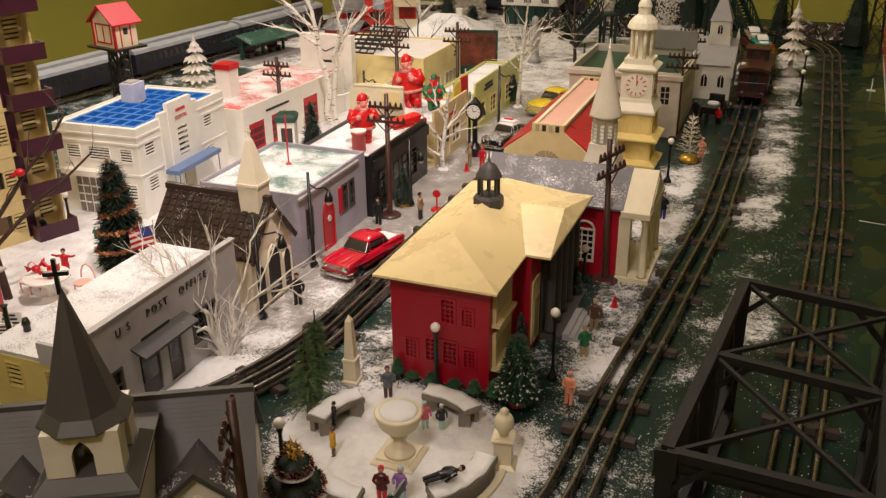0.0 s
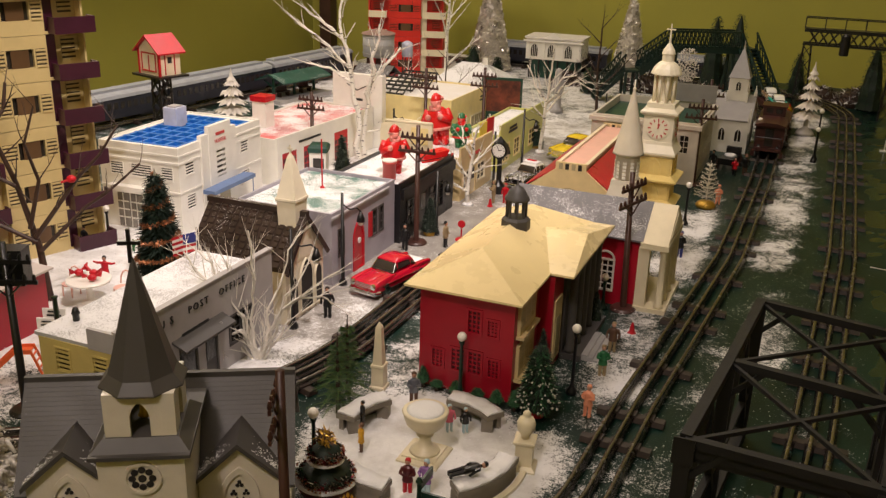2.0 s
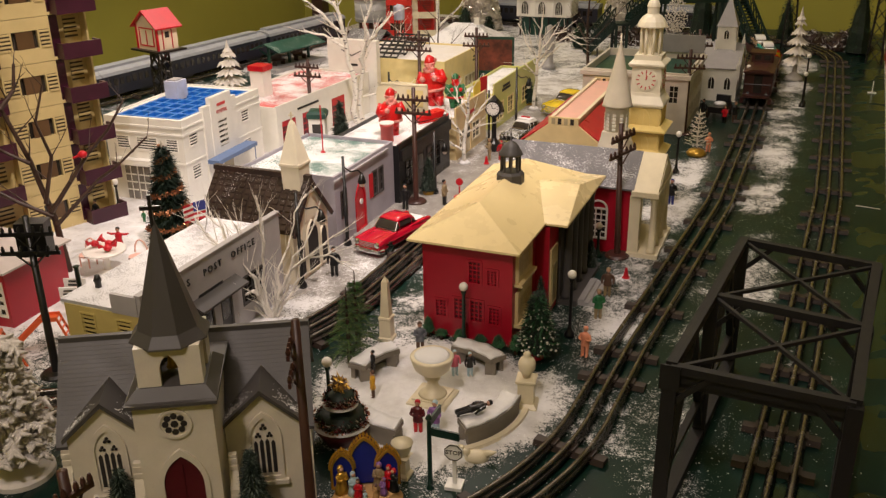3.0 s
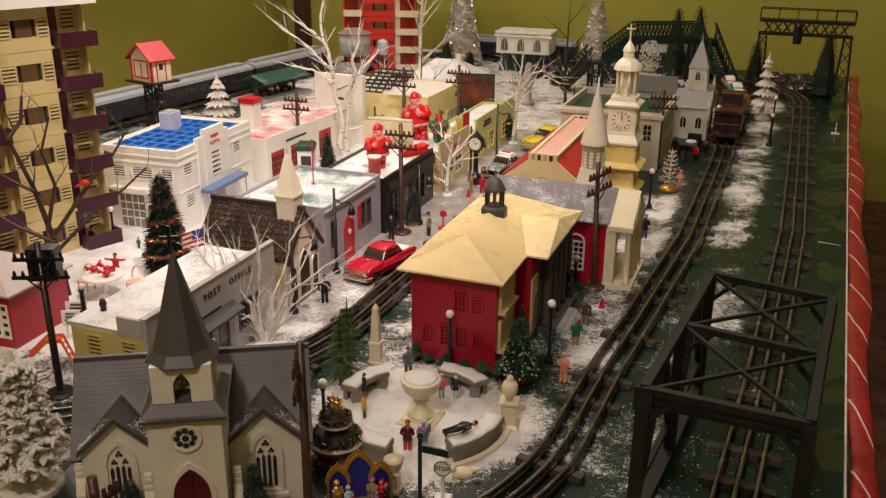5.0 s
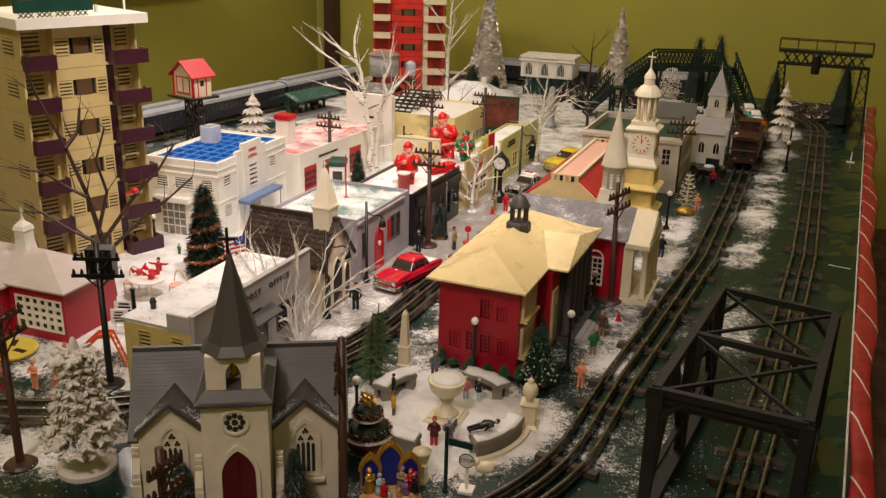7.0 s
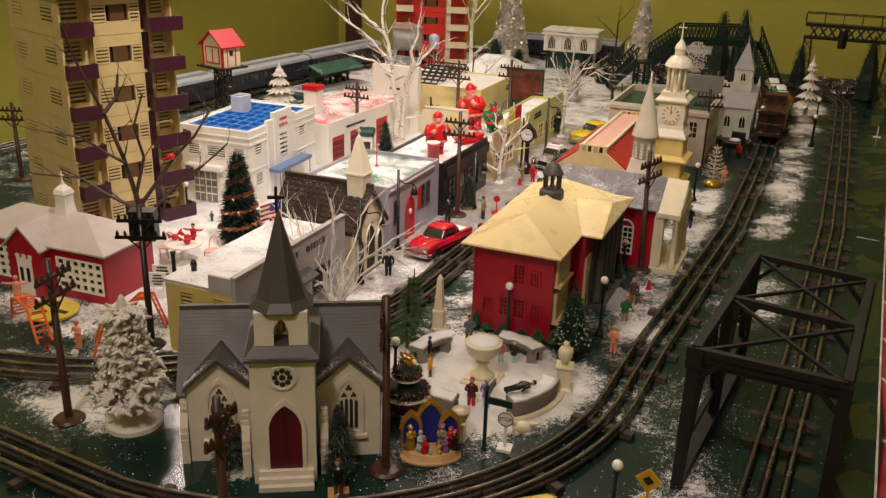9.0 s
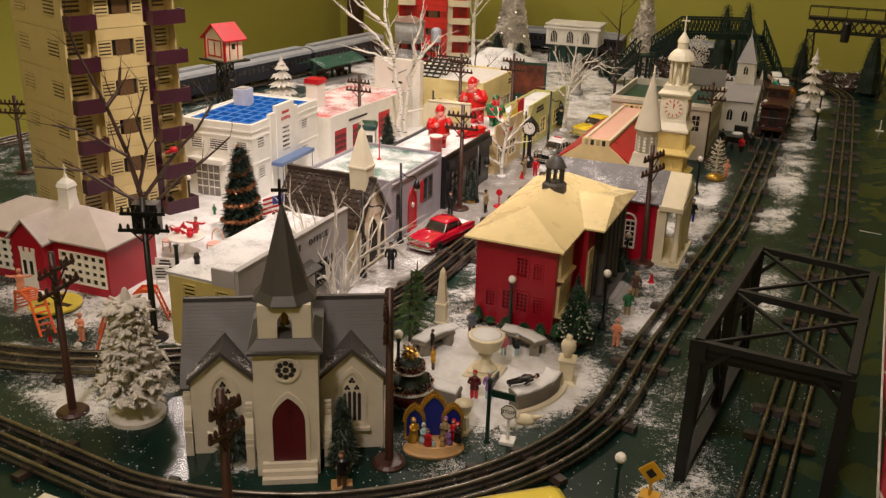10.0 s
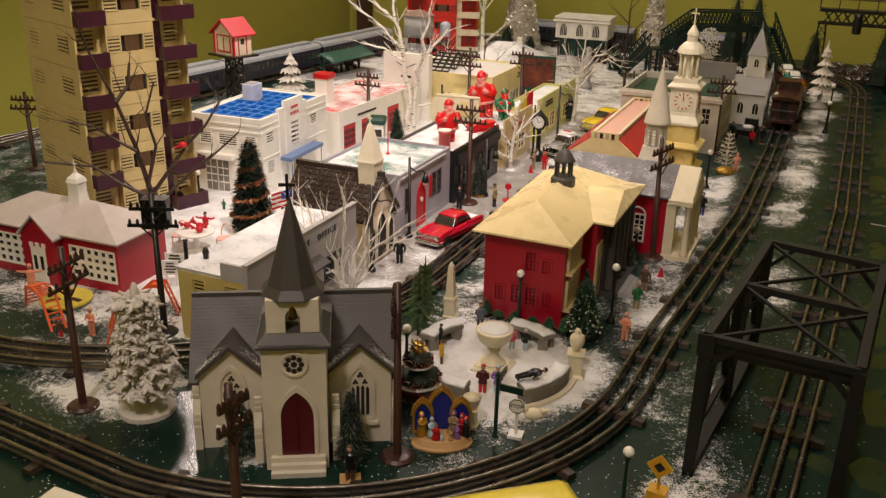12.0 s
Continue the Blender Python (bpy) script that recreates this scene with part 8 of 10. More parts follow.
def car(at, turn, length, label, body, roof, fins=True, light_bar=False, group="toy cars", snow=False):
    """An old saloon; its front looks along -y."""
    t = thing("toy_car", at, turn, label, "car", group)
    k = length / 0.1
    w = 0.0185 * k
    L = length
    b = loft([(-L * 0.5, w * 0.9, 0.0065 * k, 0.0145 * k, 0.92), (-L * 0.49, w * 0.96, 0.0052 * k, 0.0172 * k, 0.93), (-L * 0.43, w * 0.985, 0.0048 * k, 0.0186 * k, 0.93), (-L * 0.3, w, 0.0045 * k, 0.0197 * k, 0.93), (-L * 0.16, w, 0.0045 * k, 0.0205 * k, 0.94), (L * 0.1, w, 0.0045 * k, 0.0205 * k, 0.94), (L * 0.26, w, 0.0045 * k, 0.02 * k, 0.94), (L * 0.42, w * 0.97, 0.005 * k, 0.0188 * k, 0.94), (L * 0.49, w * 0.92, 0.0065 * k, 0.0165 * k, 0.93)])
    part("body", b, body, t, smooth=True)
    part("hood_bulge", loft([(-L * 0.47, w * 0.3, 0.0165 * k, 0.0178 * k, 0.8), (-L * 0.38, w * 0.42, 0.018 * k, 0.0203 * k, 0.8), (-L * 0.2, w * 0.5, 0.0192 * k, 0.0212 * k, 0.85)]), body, t, "", True)
    for s in (-1, 1):
        part("fender", loft([(-L * 0.495, w * 0.16, 0.0125 * k, 0.0168 * k, 0.8), (-L * 0.46, w * 0.2, 0.0128 * k, 0.0192 * k, 0.75), (-L * 0.3, w * 0.17, 0.0145 * k, 0.0205 * k, 0.7), (-L * 0.14, w * 0.08, 0.0172 * k, 0.0207 * k, 0.7)]), body, t, "", True).location = (s * w * 0.8, 0, 0)
    part("window_glass", loft([(-L * 0.175, w * 0.82, 0.0202 * k, 0.021 * k, 0.96), (-L * 0.085, w * 0.82, 0.0202 * k, 0.0308 * k, 0.84), (L * 0.13, w * 0.82, 0.0202 * k, 0.031 * k, 0.84), (L * 0.245, w * 0.82, 0.0195 * k, 0.0205 * k, 0.96)]), CARGLASS, t, "tinted windows", True)
    part("roof", loft([(-L * 0.1, w * 0.715, 0.0295 * k, 0.031 * k, 0.93), (-L * 0.07, w * 0.76, 0.0292 * k, 0.0326 * k, 0.8), (L * 0.0, w * 0.79, 0.0284 * k, 0.034 * k, 0.74), (L * 0.1, w * 0.79, 0.0275 * k, 0.0337 * k, 0.74), (L * 0.16, w * 0.78, 0.0255 * k, 0.032 * k, 0.78), (L * 0.2, w * 0.76, 0.0235 * k, 0.0285 * k, 0.84), (L * 0.235, w * 0.74, 0.0205 * k, 0.0235 * k, 0.9)]), roof, t, "", True)
    part("windscreen_frame", tube(tube(tube(M(), (-w * 0.79, -L * 0.168, 0.0212 * k), (-w * 0.66, -L * 0.088, 0.0306 * k), 0.0006 * k, n=5), (w * 0.79, -L * 0.168, 0.0212 * k), (w * 0.66, -L * 0.088, 0.0306 * k), 0.0006 * k, n=5), (-w * 0.79, -L * 0.17, 0.0212 * k), (w * 0.79, -L * 0.17, 0.0212 * k), 0.0005 * k, n=5), CHROME, t)
    for s in (-1, 1):
        for y in (-0.09, 0.14) if fins else (-0.09, 0.02, 0.14):
            part("pillar", tube(M(), (s * w * 0.8, L * y, 0.0205 * k), (s * w * 0.7, L * y * 0.98, 0.0305 * k), 0.0008 * k, n=5), roof, t)
        if fins:
            part("fin", loft([(L * 0.1, w * 0.05, 0.0185 * k, 0.0203 * k, 0.8), (L * 0.3, w * 0.1, 0.0175 * k, 0.0205 * k, 0.7), (L * 0.44, w * 0.1, 0.0165 * k, 0.0206 * k, 0.6), (L * 0.49, w * 0.07, 0.0155 * k, 0.019 * k, 0.6)]), body, t, "", True).location = (s * w * 0.86, 0, 0)
            part("side_trim", box(M(), s * w - 0.0004, s * w + 0.0004, -L * 0.4, L * 0.4, 0.0128 * k, 0.0136 * k), CHROME, t)
        part("headlight", lathe(M(), [(0.0034 * k, 0), (0.0034 * k, 0.002 * k), (0.002 * k, 0.003 * k)], 12), CHROME, t).matrix_basis = pose(s * w * 0.74, -L * 0.49, 0.0148 * k, 90)
        part("tail_light", box(M(), s * w * 0.8 - 0.0012 * k, s * w * 0.8 + 0.0012 * k, L * 0.485, L * 0.5, 0.012 * k, 0.016 * k), BRIGHTRED, t)
        for y in (-0.31, 0.29):
            wh = part("wheel", lathe(M(), [(0.0042 * k, -0.003 * k), (0.007 * k, -0.0028 * k), (0.0074 * k, 0), (0.007 * k, 0.0028 * k), (0.0042 * k, 0.003 * k)], 18), RUBBER, t)
            wh.matrix_basis = pose(s * w * 0.82, L * y, 0.0074 * k, 0, 90, 0)
            part("rim", lathe(M(), [(0.0046 * k, -0.0033 * k), (0.0046 * k, 0.0033 * k)], 14), CHROME, wh)
    for y, z in ((-L * 0.5, 0.0075 * k), (L * 0.49, 0.008 * k)):
        bp, e = M(), 1 if y > 0 else -1
        pts = [(-w * 1.0, y - e * 0.006 * k), (-w * 0.9, y + e * 0.0005 * k), (-w * 0.45, y + e * 0.002 * k), (w * 0.45, y + e * 0.002 * k), (w * 0.9, y + e * 0.0005 * k), (w * 1.0, y - e * 0.006 * k)]
        for a, c in zip(pts, pts[1:]):
            tube(bp, (*a, z), (*c, z), 0.0025 * k, n=10)
        for s in (-1, 1):
            ball(bp, (s * w * 0.52, y + e * 0.0028 * k, z + 0.0008 * k), 0.0024 * k, 8)
        part("bumper", bp, CHROME, t, "chrome bumper")
    g = M()
    for i in range(4):
        box(g, -w * 0.55, w * 0.55, -L * 0.503, -L * 0.495, (0.0105 + i * 0.0018) * k, (0.0112 + i * 0.0018) * k)
    part("grille", g, CHROME, t)
    if light_bar:
        for s in (-1, 1):
            part("door_panel", box(M(), s * w - 0.0005, s * w + 0.0005, -L * 0.12, L * 0.14, 0.0075 * k, 0.0195 * k), roof, t, "white door")
        part("beacon", box(M(), -w * 0.4, w * 0.4, -L * 0.01, L * 0.03, 0.0343 * k, 0.037 * k), BRIGHTRED, t)
    if fins:
        part("snow_dust", loft([(L * 0.27, w * 0.62, 0.0195 * k, 0.0203 * k, 0.9), (L * 0.36, w * 0.64, 0.019 * k, 0.0201 * k, 0.9), (L * 0.45, w * 0.55, 0.0178 * k, 0.0189 * k, 0.9)]), SNOW, t, "white dust on the boot lid", True)
    if snow:
        part("snow_cover", loft([(-L * 0.06, w * 0.66, 0.0335 * k, 0.0345 * k, 0.9), (0, w * 0.7, 0.034 * k, 0.0358 * k, 0.85), (L * 0.08, w * 0.68, 0.034 * k, 0.0352 * k, 0.9)]), SNOW, t)
    return t


car((-0.449, -0.058), -12, 0.101, "bright red finned hardtop toy car with chrome bumpers", CARRED, CARRED)
car((-0.436, 0.405), -12, 0.1, "black and white police toy car dusted with snow", CARSNOWY, CARWHITE, False, True, snow=True)
car((-0.417, 0.605), -20, 0.112, "yellow taxi toy car in the snowy street", TAXI, TAXI, False, False)
car((-0.655, 0.31), 60, 0.075, "pale blue toy car behind the birches", CARBLUE, CARBLUE, False)


def bus(at, turn):
    t = thing("school_bus", at, turn, "yellow toy bus with rounded roof at the board edge", "bus")
    part("body", loft([(-0.055, 0.019, 0.006, 0.042, 0.8), (-0.05, 0.0215, 0.005, 0.047, 0.86), (0.05, 0.0215, 0.005, 0.047, 0.86), (0.055, 0.019, 0.006, 0.042, 0.8)]), LEMON, t, "", True)
    for s in (-1, 1):
        part("rub_rail", box(M(), s * 0.0216 - 0.0004, s * 0.0216 + 0.0004, -0.05, 0.05, 0.018, 0.0195), INK, t)
        for i in range(5):
            part("window", box(M(), s * 0.0212 - 0.0006, s * 0.0212 + 0.0006, -0.044 + i * 0.018, -0.03 + i * 0.018, 0.0275, 0.0385), CARGLASS, t)
        for y in (-0.034, 0.034):
            part("wheel", lathe(M(), [(0.0085, -0.003), (0.0085, 0.003)], 16), RUBBER, t).matrix_basis = pose(s * 0.0185, y, 0.0085, 0, 90, 0)


bus((-0.182, -0.602), -50)


# ---- small painted figures ----
def figurine(at, turn, h=0.026, coat=None, legs=None, label="", arms="down", z=0.0, group="painted figures"):
    """A plain turned peg with a head; one mesh."""
    coat, legs = coat or CLOTHBROWN, legs or CLOTHBLUE
    bm = M()
    k = h / 0.03

    def shade(n0, index):
        bm.faces.ensure_lookup_table()
        for f in bm.faces[n0:]:
            f.material_index = index

    for s in (-1, 1):
        tube(bm, (s * 0.002 * k, 0, 0), (s * 0.0019 * k, 0, 0.0135 * k), 0.0014 * k, 0.0019 * k, 7)
        tube(bm, (s * 0.0022 * k, -0.0024 * k, 0.0007 * k), (s * 0.002 * k, 0.0006 * k, 0.001 * k), 0.0011 * k, 0.0013 * k, 6)
    shade(0, 1)
    n0 = len(bm.faces)
    lathe(bm, [(0.0038 * k, 0.0105 * k), (0.0042 * k, 0.0112 * k), (0.0034 * k, 0.0158 * k), (0.0041 * k, 0.0205 * k), (0.0036 * k, 0.0225 * k), (0.0016 * k, 0.0238 * k), (0.0012 * k, 0.0248 * k)], 12, (0, 0, 0), 0, 0.68)
    for s in (-1, 1):
        elbow = (s * 0.0056 * k, 0.0004 * k, 0.0172 * k) if arms == "down" else (s * 0.0078 * k, 0, 0.0215 * k) if arms == "wide" else (s * 0.0052 * k, -0.0014 * k, 0.0176 * k)
        e = (s * 0.0052 * k, -0.0022 * k, 0.0132 * k) if arms == "down" else (s * 0.0118 * k, -0.0008 * k, 0.023 * k) if arms == "wide" else (s * 0.0018 * k, -0.0054 * k, 0.0186 * k)
        tube(bm, (s * 0.0036 * k, 0, 0.0218 * k), elbow, 0.0014 * k, 0.0012 * k, 7)
        tube(bm, elbow, e, 0.0012 * k, 0.0009 * k, 7)
    shade(n0, 0)
    n0 = len(bm.faces)
    ball(bm, (0, -0.0002 * k, 0.0268 * k), 0.00205 * k, 9, 1.18)
    shade(n0, 2)
    n0 = len(bm.faces)
    lathe(bm, [(0.0022 * k, 0.0268 * k), (0.00225 * k, 0.0278 * k), (0.0018 * k, 0.0291 * k), (0.0004 * k, 0.0298 * k)], 9, (0, 0.0004 * k, 0))
    shade(n0, 1)
    return single("figurine", bm, [coat, legs, SKIN], (at[0], at[1], z), turn, label, "figurine", group)


figurine((-0.468, -0.168), 20, 0.034, BLACK, BLACK, "dark standing figure before the chapel")
figurine((-0.178, -0.244), -10, 0.03, PINK, PINK, "unpainted pink plastic figure", "front")
figurine((-0.184, -0.168), 20, 0.031, CLOTHGREEN, CLOTHTAN, "green and khaki painted figure", "front")
figurine((-0.187, -0.115), 10, 0.031, CLOTHBROWN, CLOTHTAN, "brown painted figure on the pavement")
figurine((-0.171, 0.178), 0, 0.034, BLACK, CLOTHBLUE, "dark uniformed figure by the portico", "front")
figurine((-0.482, 0.046), 0, 0.034, BLACK, BLACK, "dark figure before the store")
figurine((-0.442, 0.079), 90, 0.034, CLOTHTAN, BLACK, "slim figure in dark trousers and khaki coat")
figurine((-0.452, 0.281), -60, 0.034, CLOTHTAN, CLOTHTAN, "khaki painted figure bending forward", "front")
figurine((-0.436, 0.287), 0, 0.03, BRIGHTRED, BRIGHTRED, "red-coated figure with white trim", "down")
figurine((-0.728, -0.197), 15, 0.032, BRIGHTRED, BLACK, "dark red figure with arms spread on the ice", "wide")
figurine((-0.767, -0.108), 0, 0.016, CLOTHGREEN, CLOTHGREEN, "small squat green figure in the snow")
figurine((-0.83, -0.12), 0, 0.026, BLACK, BLACK, "dark figure beside the tower")
figurine((-0.317, -0.287), 30, 0.03, CLOTHBLUEGREY, CLOTHBROWN, "grey-coated figure with yellow hat", "front")
figurine((-0.322, -0.372), -60, 0.026, TAXIYELLOW, CLOTHBROWN, "yellow-coated small figure near a bench")
figurine((-0.335, -0.345), -50, 0.022, BLACK, BLACK, "dark seated plastic figure on the bench", z=0.006)
figurine((-0.27, -0.322), 40, 0.024, PINKCOAT, CLOTHPALE, "pink-coated seated plastic figure by a bench", z=0.005)
figurine((-0.258, -0.318), 40, 0.022, BLACK, CLOTHPALE, "dark seated figure beside the bench", z=0.005)
figurine((-0.2675, -0.405), 10, 0.03, MAROON, BRIGHTRED, "dark-coated red-skirted singing plastic figure in the snow", "front")
figurine((-0.255, -0.401), -10, 0.03, CLOTHLILAC, CLOTHPALE, "dark-haired figure in lilac and pale blue", "front")
figurine((-0.31, -0.567), 10, 0.032, BLACK, CLOTHBROWN, "dark figure on a square wooden base")
figurine((-0.128, 0.79), 0, 0.036, BLACK, BLACK, "dark figure by the far lamp")
figurine((-0.156, 0.43), 0, 0.03, PINK, PINK, "unpainted pink plastic figure", "front")
figurine((-0.137, 0.62), 30, 0.036, BLACK, CLOTHBROWN, "dark figure beside the sleigh")
figurine((-0.152, 0.61), -20, 0.03, BRIGHTRED, BLACK, "red-coated figure beside the sleigh", "front")
figurine((-0.19, 0.63), -20, 0.034, BLACK, BLACK, "dark figure beside the bank")
figurine((-0.785, -0.422), 30, 0.034, PINK, PINK, "pink plastic figure with a hoop", "wide")
figurine((-0.68, -0.486), 0, 0.02, CLOTHBROWN, BRIGHTRED, "small brown figure at the climbing frame")
figurine((-0.655, -0.47), 0, 0.03, PINK, PINK, "unpainted pink plastic figure", "front")
figurine((-0.635, -0.495), 50, 0.018, SIGNWHITE, CLOTHBLUE, "small white-shirted figure lying in the snow", "front")
figurine((-0.59, -0.11), 10, 0.026, CLOTHTAN, CLOTHBLUE, "small figure near the decorated tree")
figurine((-0.6, -0.12), 10, 0.026, CLOTHBLUE, CLOTHBLUE, "small blue figure near the decorated tree")
lying = figurine((-0.222, -0.372), -60, 0.03, BLACK, BLACK, "dark-suited figure lying along the bench")
lying.matrix_world = pose(-0.2385, -0.3995, 0.0215, 84, 0, 131)
single("figure_base", box(M(), -0.008, 0.008, -0.008, 0.008, 0, 0.0015), WOODTAN, (-0.31, -0.567), 30, "square pale wooden figure base", "base")


single("statue", lathe(M(), [(0.014, 0), (0.014, 0.01), (0.009, 0.012), (0.0085, 0.035), (0.013, 0.05), (0.0125, 0.068), (0.006, 0.075), (0.0075, 0.082), (0.0065, 0.09), (0.0, 0.094)], 14), GREY, (-0.553, 0.95), 0, "plain grey statue near the arcaded station", "statue", smooth=True)


def nativity():
    t = thing("nativity_scene", (-0.268, -0.4915), 29, "small painted nativity with blue gothic arches on an oval base", "nativity scene")
    part("base", lathe(M(), [(0.0245, 0), (0.025, 0.002), (0.0242, 0.0034), (0.0222, 0.0036), (0.0228, 0.0058), (0.0205, 0.0062), (0.021, 0.0084), (0.0195, 0.009)], 28, (0, 0, 0), 0, 0.62), WOODTAN, t, "stepped golden wooden base", True)
    for cx, half, top, y in ((-0.0155, 0.0065, 0.034, 0.007), (0, 0.009, 0.044, 0.0085), (0.0155, 0.0065, 0.034, 0.007)):
        arched(t, cx - half, cx + half, 0.009, top, pose(0, y, 0), GOLD, ARCHBLUE, "arch", 0, 0.0016)
        outline = arch(cx - half - 0.002, cx + half + 0.002, 0.007, top + 0.003)
        panel = part("panel", solid(M(), [(p[0], y + 0.0007, p[1]) for p in outline], (0, 0.0022, 0)), PURPLE, t, "dark violet panel")
        for u, z in outline:
            if z > 0.02:
                leaf = lathe(M(), [(0.0, -0.0012), (0.0012, 0.0), (0.0008, 0.0016), (0.0, 0.003)], 6, (u, y + 0.0012, z))
                part("gold_leaf", leaf, GOLD, panel, "gold leaf on the arch rim")
    for x, y, h, c, hood, turned in ((-0.0165, 0.0, 0.0215, GOLD, GOLD, 30), (-0.0085, -0.003, 0.018, CLOTHPALE, CLOTHPALE, 20), (-0.0055, -0.007, 0.0145, BRIGHTRED, CLOTHBROWN, -10), (0.009, 0.0015, 0.0205, CLOTHTAN, CLOTHLILAC, -20), (0.006, -0.0085, 0.011, WOODTAN, CLOTHBROWN, -60), (0.0115, -0.006, 0.0135, CLOTHLILAC, CLOTHLILAC, -60), (0.0155, 0.0, 0.019, BRIGHTRED, BRIGHTRED, -30), (0.0185, -0.0025, 0.0175, BLACK, BRIGHTRED, -40), (-0.0012, -0.0095, 0.007, CLOTHPALE, CLOTHPALE, 0)):
        bm = M()
        lathe(bm, [(h * 0.25, 0), (h * 0.21, h * 0.2), (h * 0.15, h * 0.45), (h * 0.16, h * 0.66), (h * 0.07, h * 0.78)], 10, (0, 0, 0), 0, 0.8)
        for sgn in (-1, 1):
            tube(bm, (sgn * h * 0.14, 0, h * 0.68), (sgn * h * 0.17, -h * 0.09, h * 0.5), h * 0.06, h * 0.055, 6)
            tube(bm, (sgn * h * 0.17, -h * 0.09, h * 0.5), (sgn * h * 0.03, -h * 0.22, h * 0.58), h * 0.055, h * 0.035, 6)
        n0 = len(bm.faces)
        ball(bm, (0, -h * 0.02, h * 0.87), h * 0.088, 8)
        bm.faces.ensure_lookup_table()
        for f in bm.faces[n0:]:
            f.material_index = 1
        n0 = len(bm.faces)
        lathe(bm, [(h * 0.105, h * 0.8), (h * 0.11, h * 0.88), (h * 0.08, h * 0.965), (0.0, h * 0.99)], 9, (0, h * 0.03, 0))
        bm.faces.ensure_lookup_table()
        for f in bm.faces[n0:]:
            f.material_index = 2
        q = t.matrix_world @ Vector((x, y, 0.009))
        single("nativity_figurine", bm, [c, SKIN, hood], (q.x, q.y, q.z), 29 + turned, "plain robed figure on the nativity base", "figurine", "nativity figures", smooth=True)


nativity()


# ---- playground ----
def playground():
    t = thing("climbing_frame", (-0.723, -0.462), -25, "orange plastic ladder climbing frame", "climbing frame")
    prof = [(-0.042, 0), (-0.034, 0.026), (-0.012, 0.032), (0.014, 0.03), (0.034, 0)]
    for s in (-0.007, 0.007):
        r = M()
        for a, b in zip(prof, prof[1:]):
            tube(r, (a[0], s, a[1]), (b[0], s, b[1]), 0.0014, n=6)
        part("side_rail", r, ORANGE, t)
    for a, b in zip(prof, prof[1:]):
        for i in range(1, 6):
            f = i / 6
            x, z = a[0] + (b[0] - a[0]) * f, a[1] + (b[1] - a[1]) * f
            part("rung", tube(M(), (x, -0.007, z), (x, 0.007, z), 0.0009, n=5), ORANGE, t)
    t = thing("swing_set", (-0.628, -0.458), 40, "orange swing frame with yellow seats", "swing set")
    for y in (-0.02, 0.02):
        for s in (-1, 1):
            part("leg", tube(M(), (s * 0.014, y, 0), (0, y, 0.038), 0.0014, n=6), ORANGE, t)
    part("top_bar", tube(M(), (0, -0.022, 0.038), (0, 0.022, 0.038), 0.0014, n=6), ORANGE, t)
    for y in (-0.009, 0.009):
        sw = part("swing", box(M(), -0.004, 0.004, y - 0.005, y + 0.005, 0.01, 0.0118), YELLOWBRIGHT, t, "yellow swing seat")
        for e in (-0.0045, 0.0045):
            part("hanger", tube(M(), (0, y + e, 0.011), (0, y + e, 0.038), 0.0009, n=5), YELLOWBRIGHT, sw)
    t = thing("merry_go_round", (-0.735, -0.424), 0, "round yellow plastic roundabout", "roundabout")
    part("disc", lathe(M(), [(0.007, 0), (0.007, 0.002), (0.0265, 0.0025), (0.027, 0.005), (0.0255, 0.0052)], 28), YELLOWBRIGHT, t)
    for i in range(3):
        part("slot", box(M(), 0.006, 0.02, -0.003, 0.003, 0.0052, 0.0057, pose(0, 0, 0, 0, 0, 120 * i)), TWIG, t)
    t = thing("slide", (-0.632, -0.405), 30, "orange plastic slide with ladder", "slide")
    sl = M()
    for s in (-1, 1):
        solid(sl, [(-0.03, s * 0.0055, 0.004), (0.0, s * 0.0055, 0.032), (0.012, s * 0.0055, 0.032), (0.012, s * 0.0055, 0.036), (-0.002, s * 0.0055, 0.036), (-0.032, s * 0.0055, 0.008)], (0, s * 0.001, 0))
    solid(sl, [(-0.03, -0.0055, 0.004), (0.0, -0.0055, 0.032), (0.012, -0.0055, 0.032), (0.012, -0.0055, 0.0335), (-0.0005, -0.0055, 0.0335), (-0.0305, -0.0055, 0.0055)], (0, 0.011, 0))
    part("chute", sl, ORANGE, t)
    for s in (-1, 1):
        part("ladder_rail", tube(M(), (0.024, s * 0.0055, 0), (0.012, s * 0.0055, 0.036), 0.0012, n=6), ORANGE, t)
    for i in range(5):
        f = (i + 1) / 6
        part("rung", tube(M(), (0.024 - 0.012 * f, -0.0055, 0.036 * f), (0.024 - 0.012 * f, 0.0055, 0.036 * f), 0.0009, n=5), ORANGE, t)
    t = thing("picnic_table", (-0.705, -0.245), 10, "round white garden table with red birds on top", "table")
    part("tabletop", lathe(M(), [(0.022, 0.024), (0.023, 0.026), (0.022, 0.027)], 22), WHITE, t)
    part("pedestal", lathe(M(), [(0.012, 0), (0.004, 0.004), (0.003, 0.024)], 12), WHITE, t)
    for i, (x, y) in enumerate(((0.002, 0.006), (0.01, -0.005), (-0.012, 0.0))):
        b = M()
        ball(b, (0, 0, 0.0045), 0.0045, 8, 0.8)
        solid(b, [(0.003, -0.001, 0.006), (0.011, -0.001, 0.012), (0.009, -0.001, 0.005)], (0, 0.002, 0))
        solid(b, [(-0.003, -0.001, 0.006), (-0.011, -0.001, 0.012), (-0.009, -0.001, 0.005)], (0, 0.002, 0))
        single("table_ornament", b, BRIGHTRED, (-0.705 + x, -0.245 + y, 0.027), 40 * i, "small red bird-shaped ornament on the garden table", "ornament", "red bird ornaments")
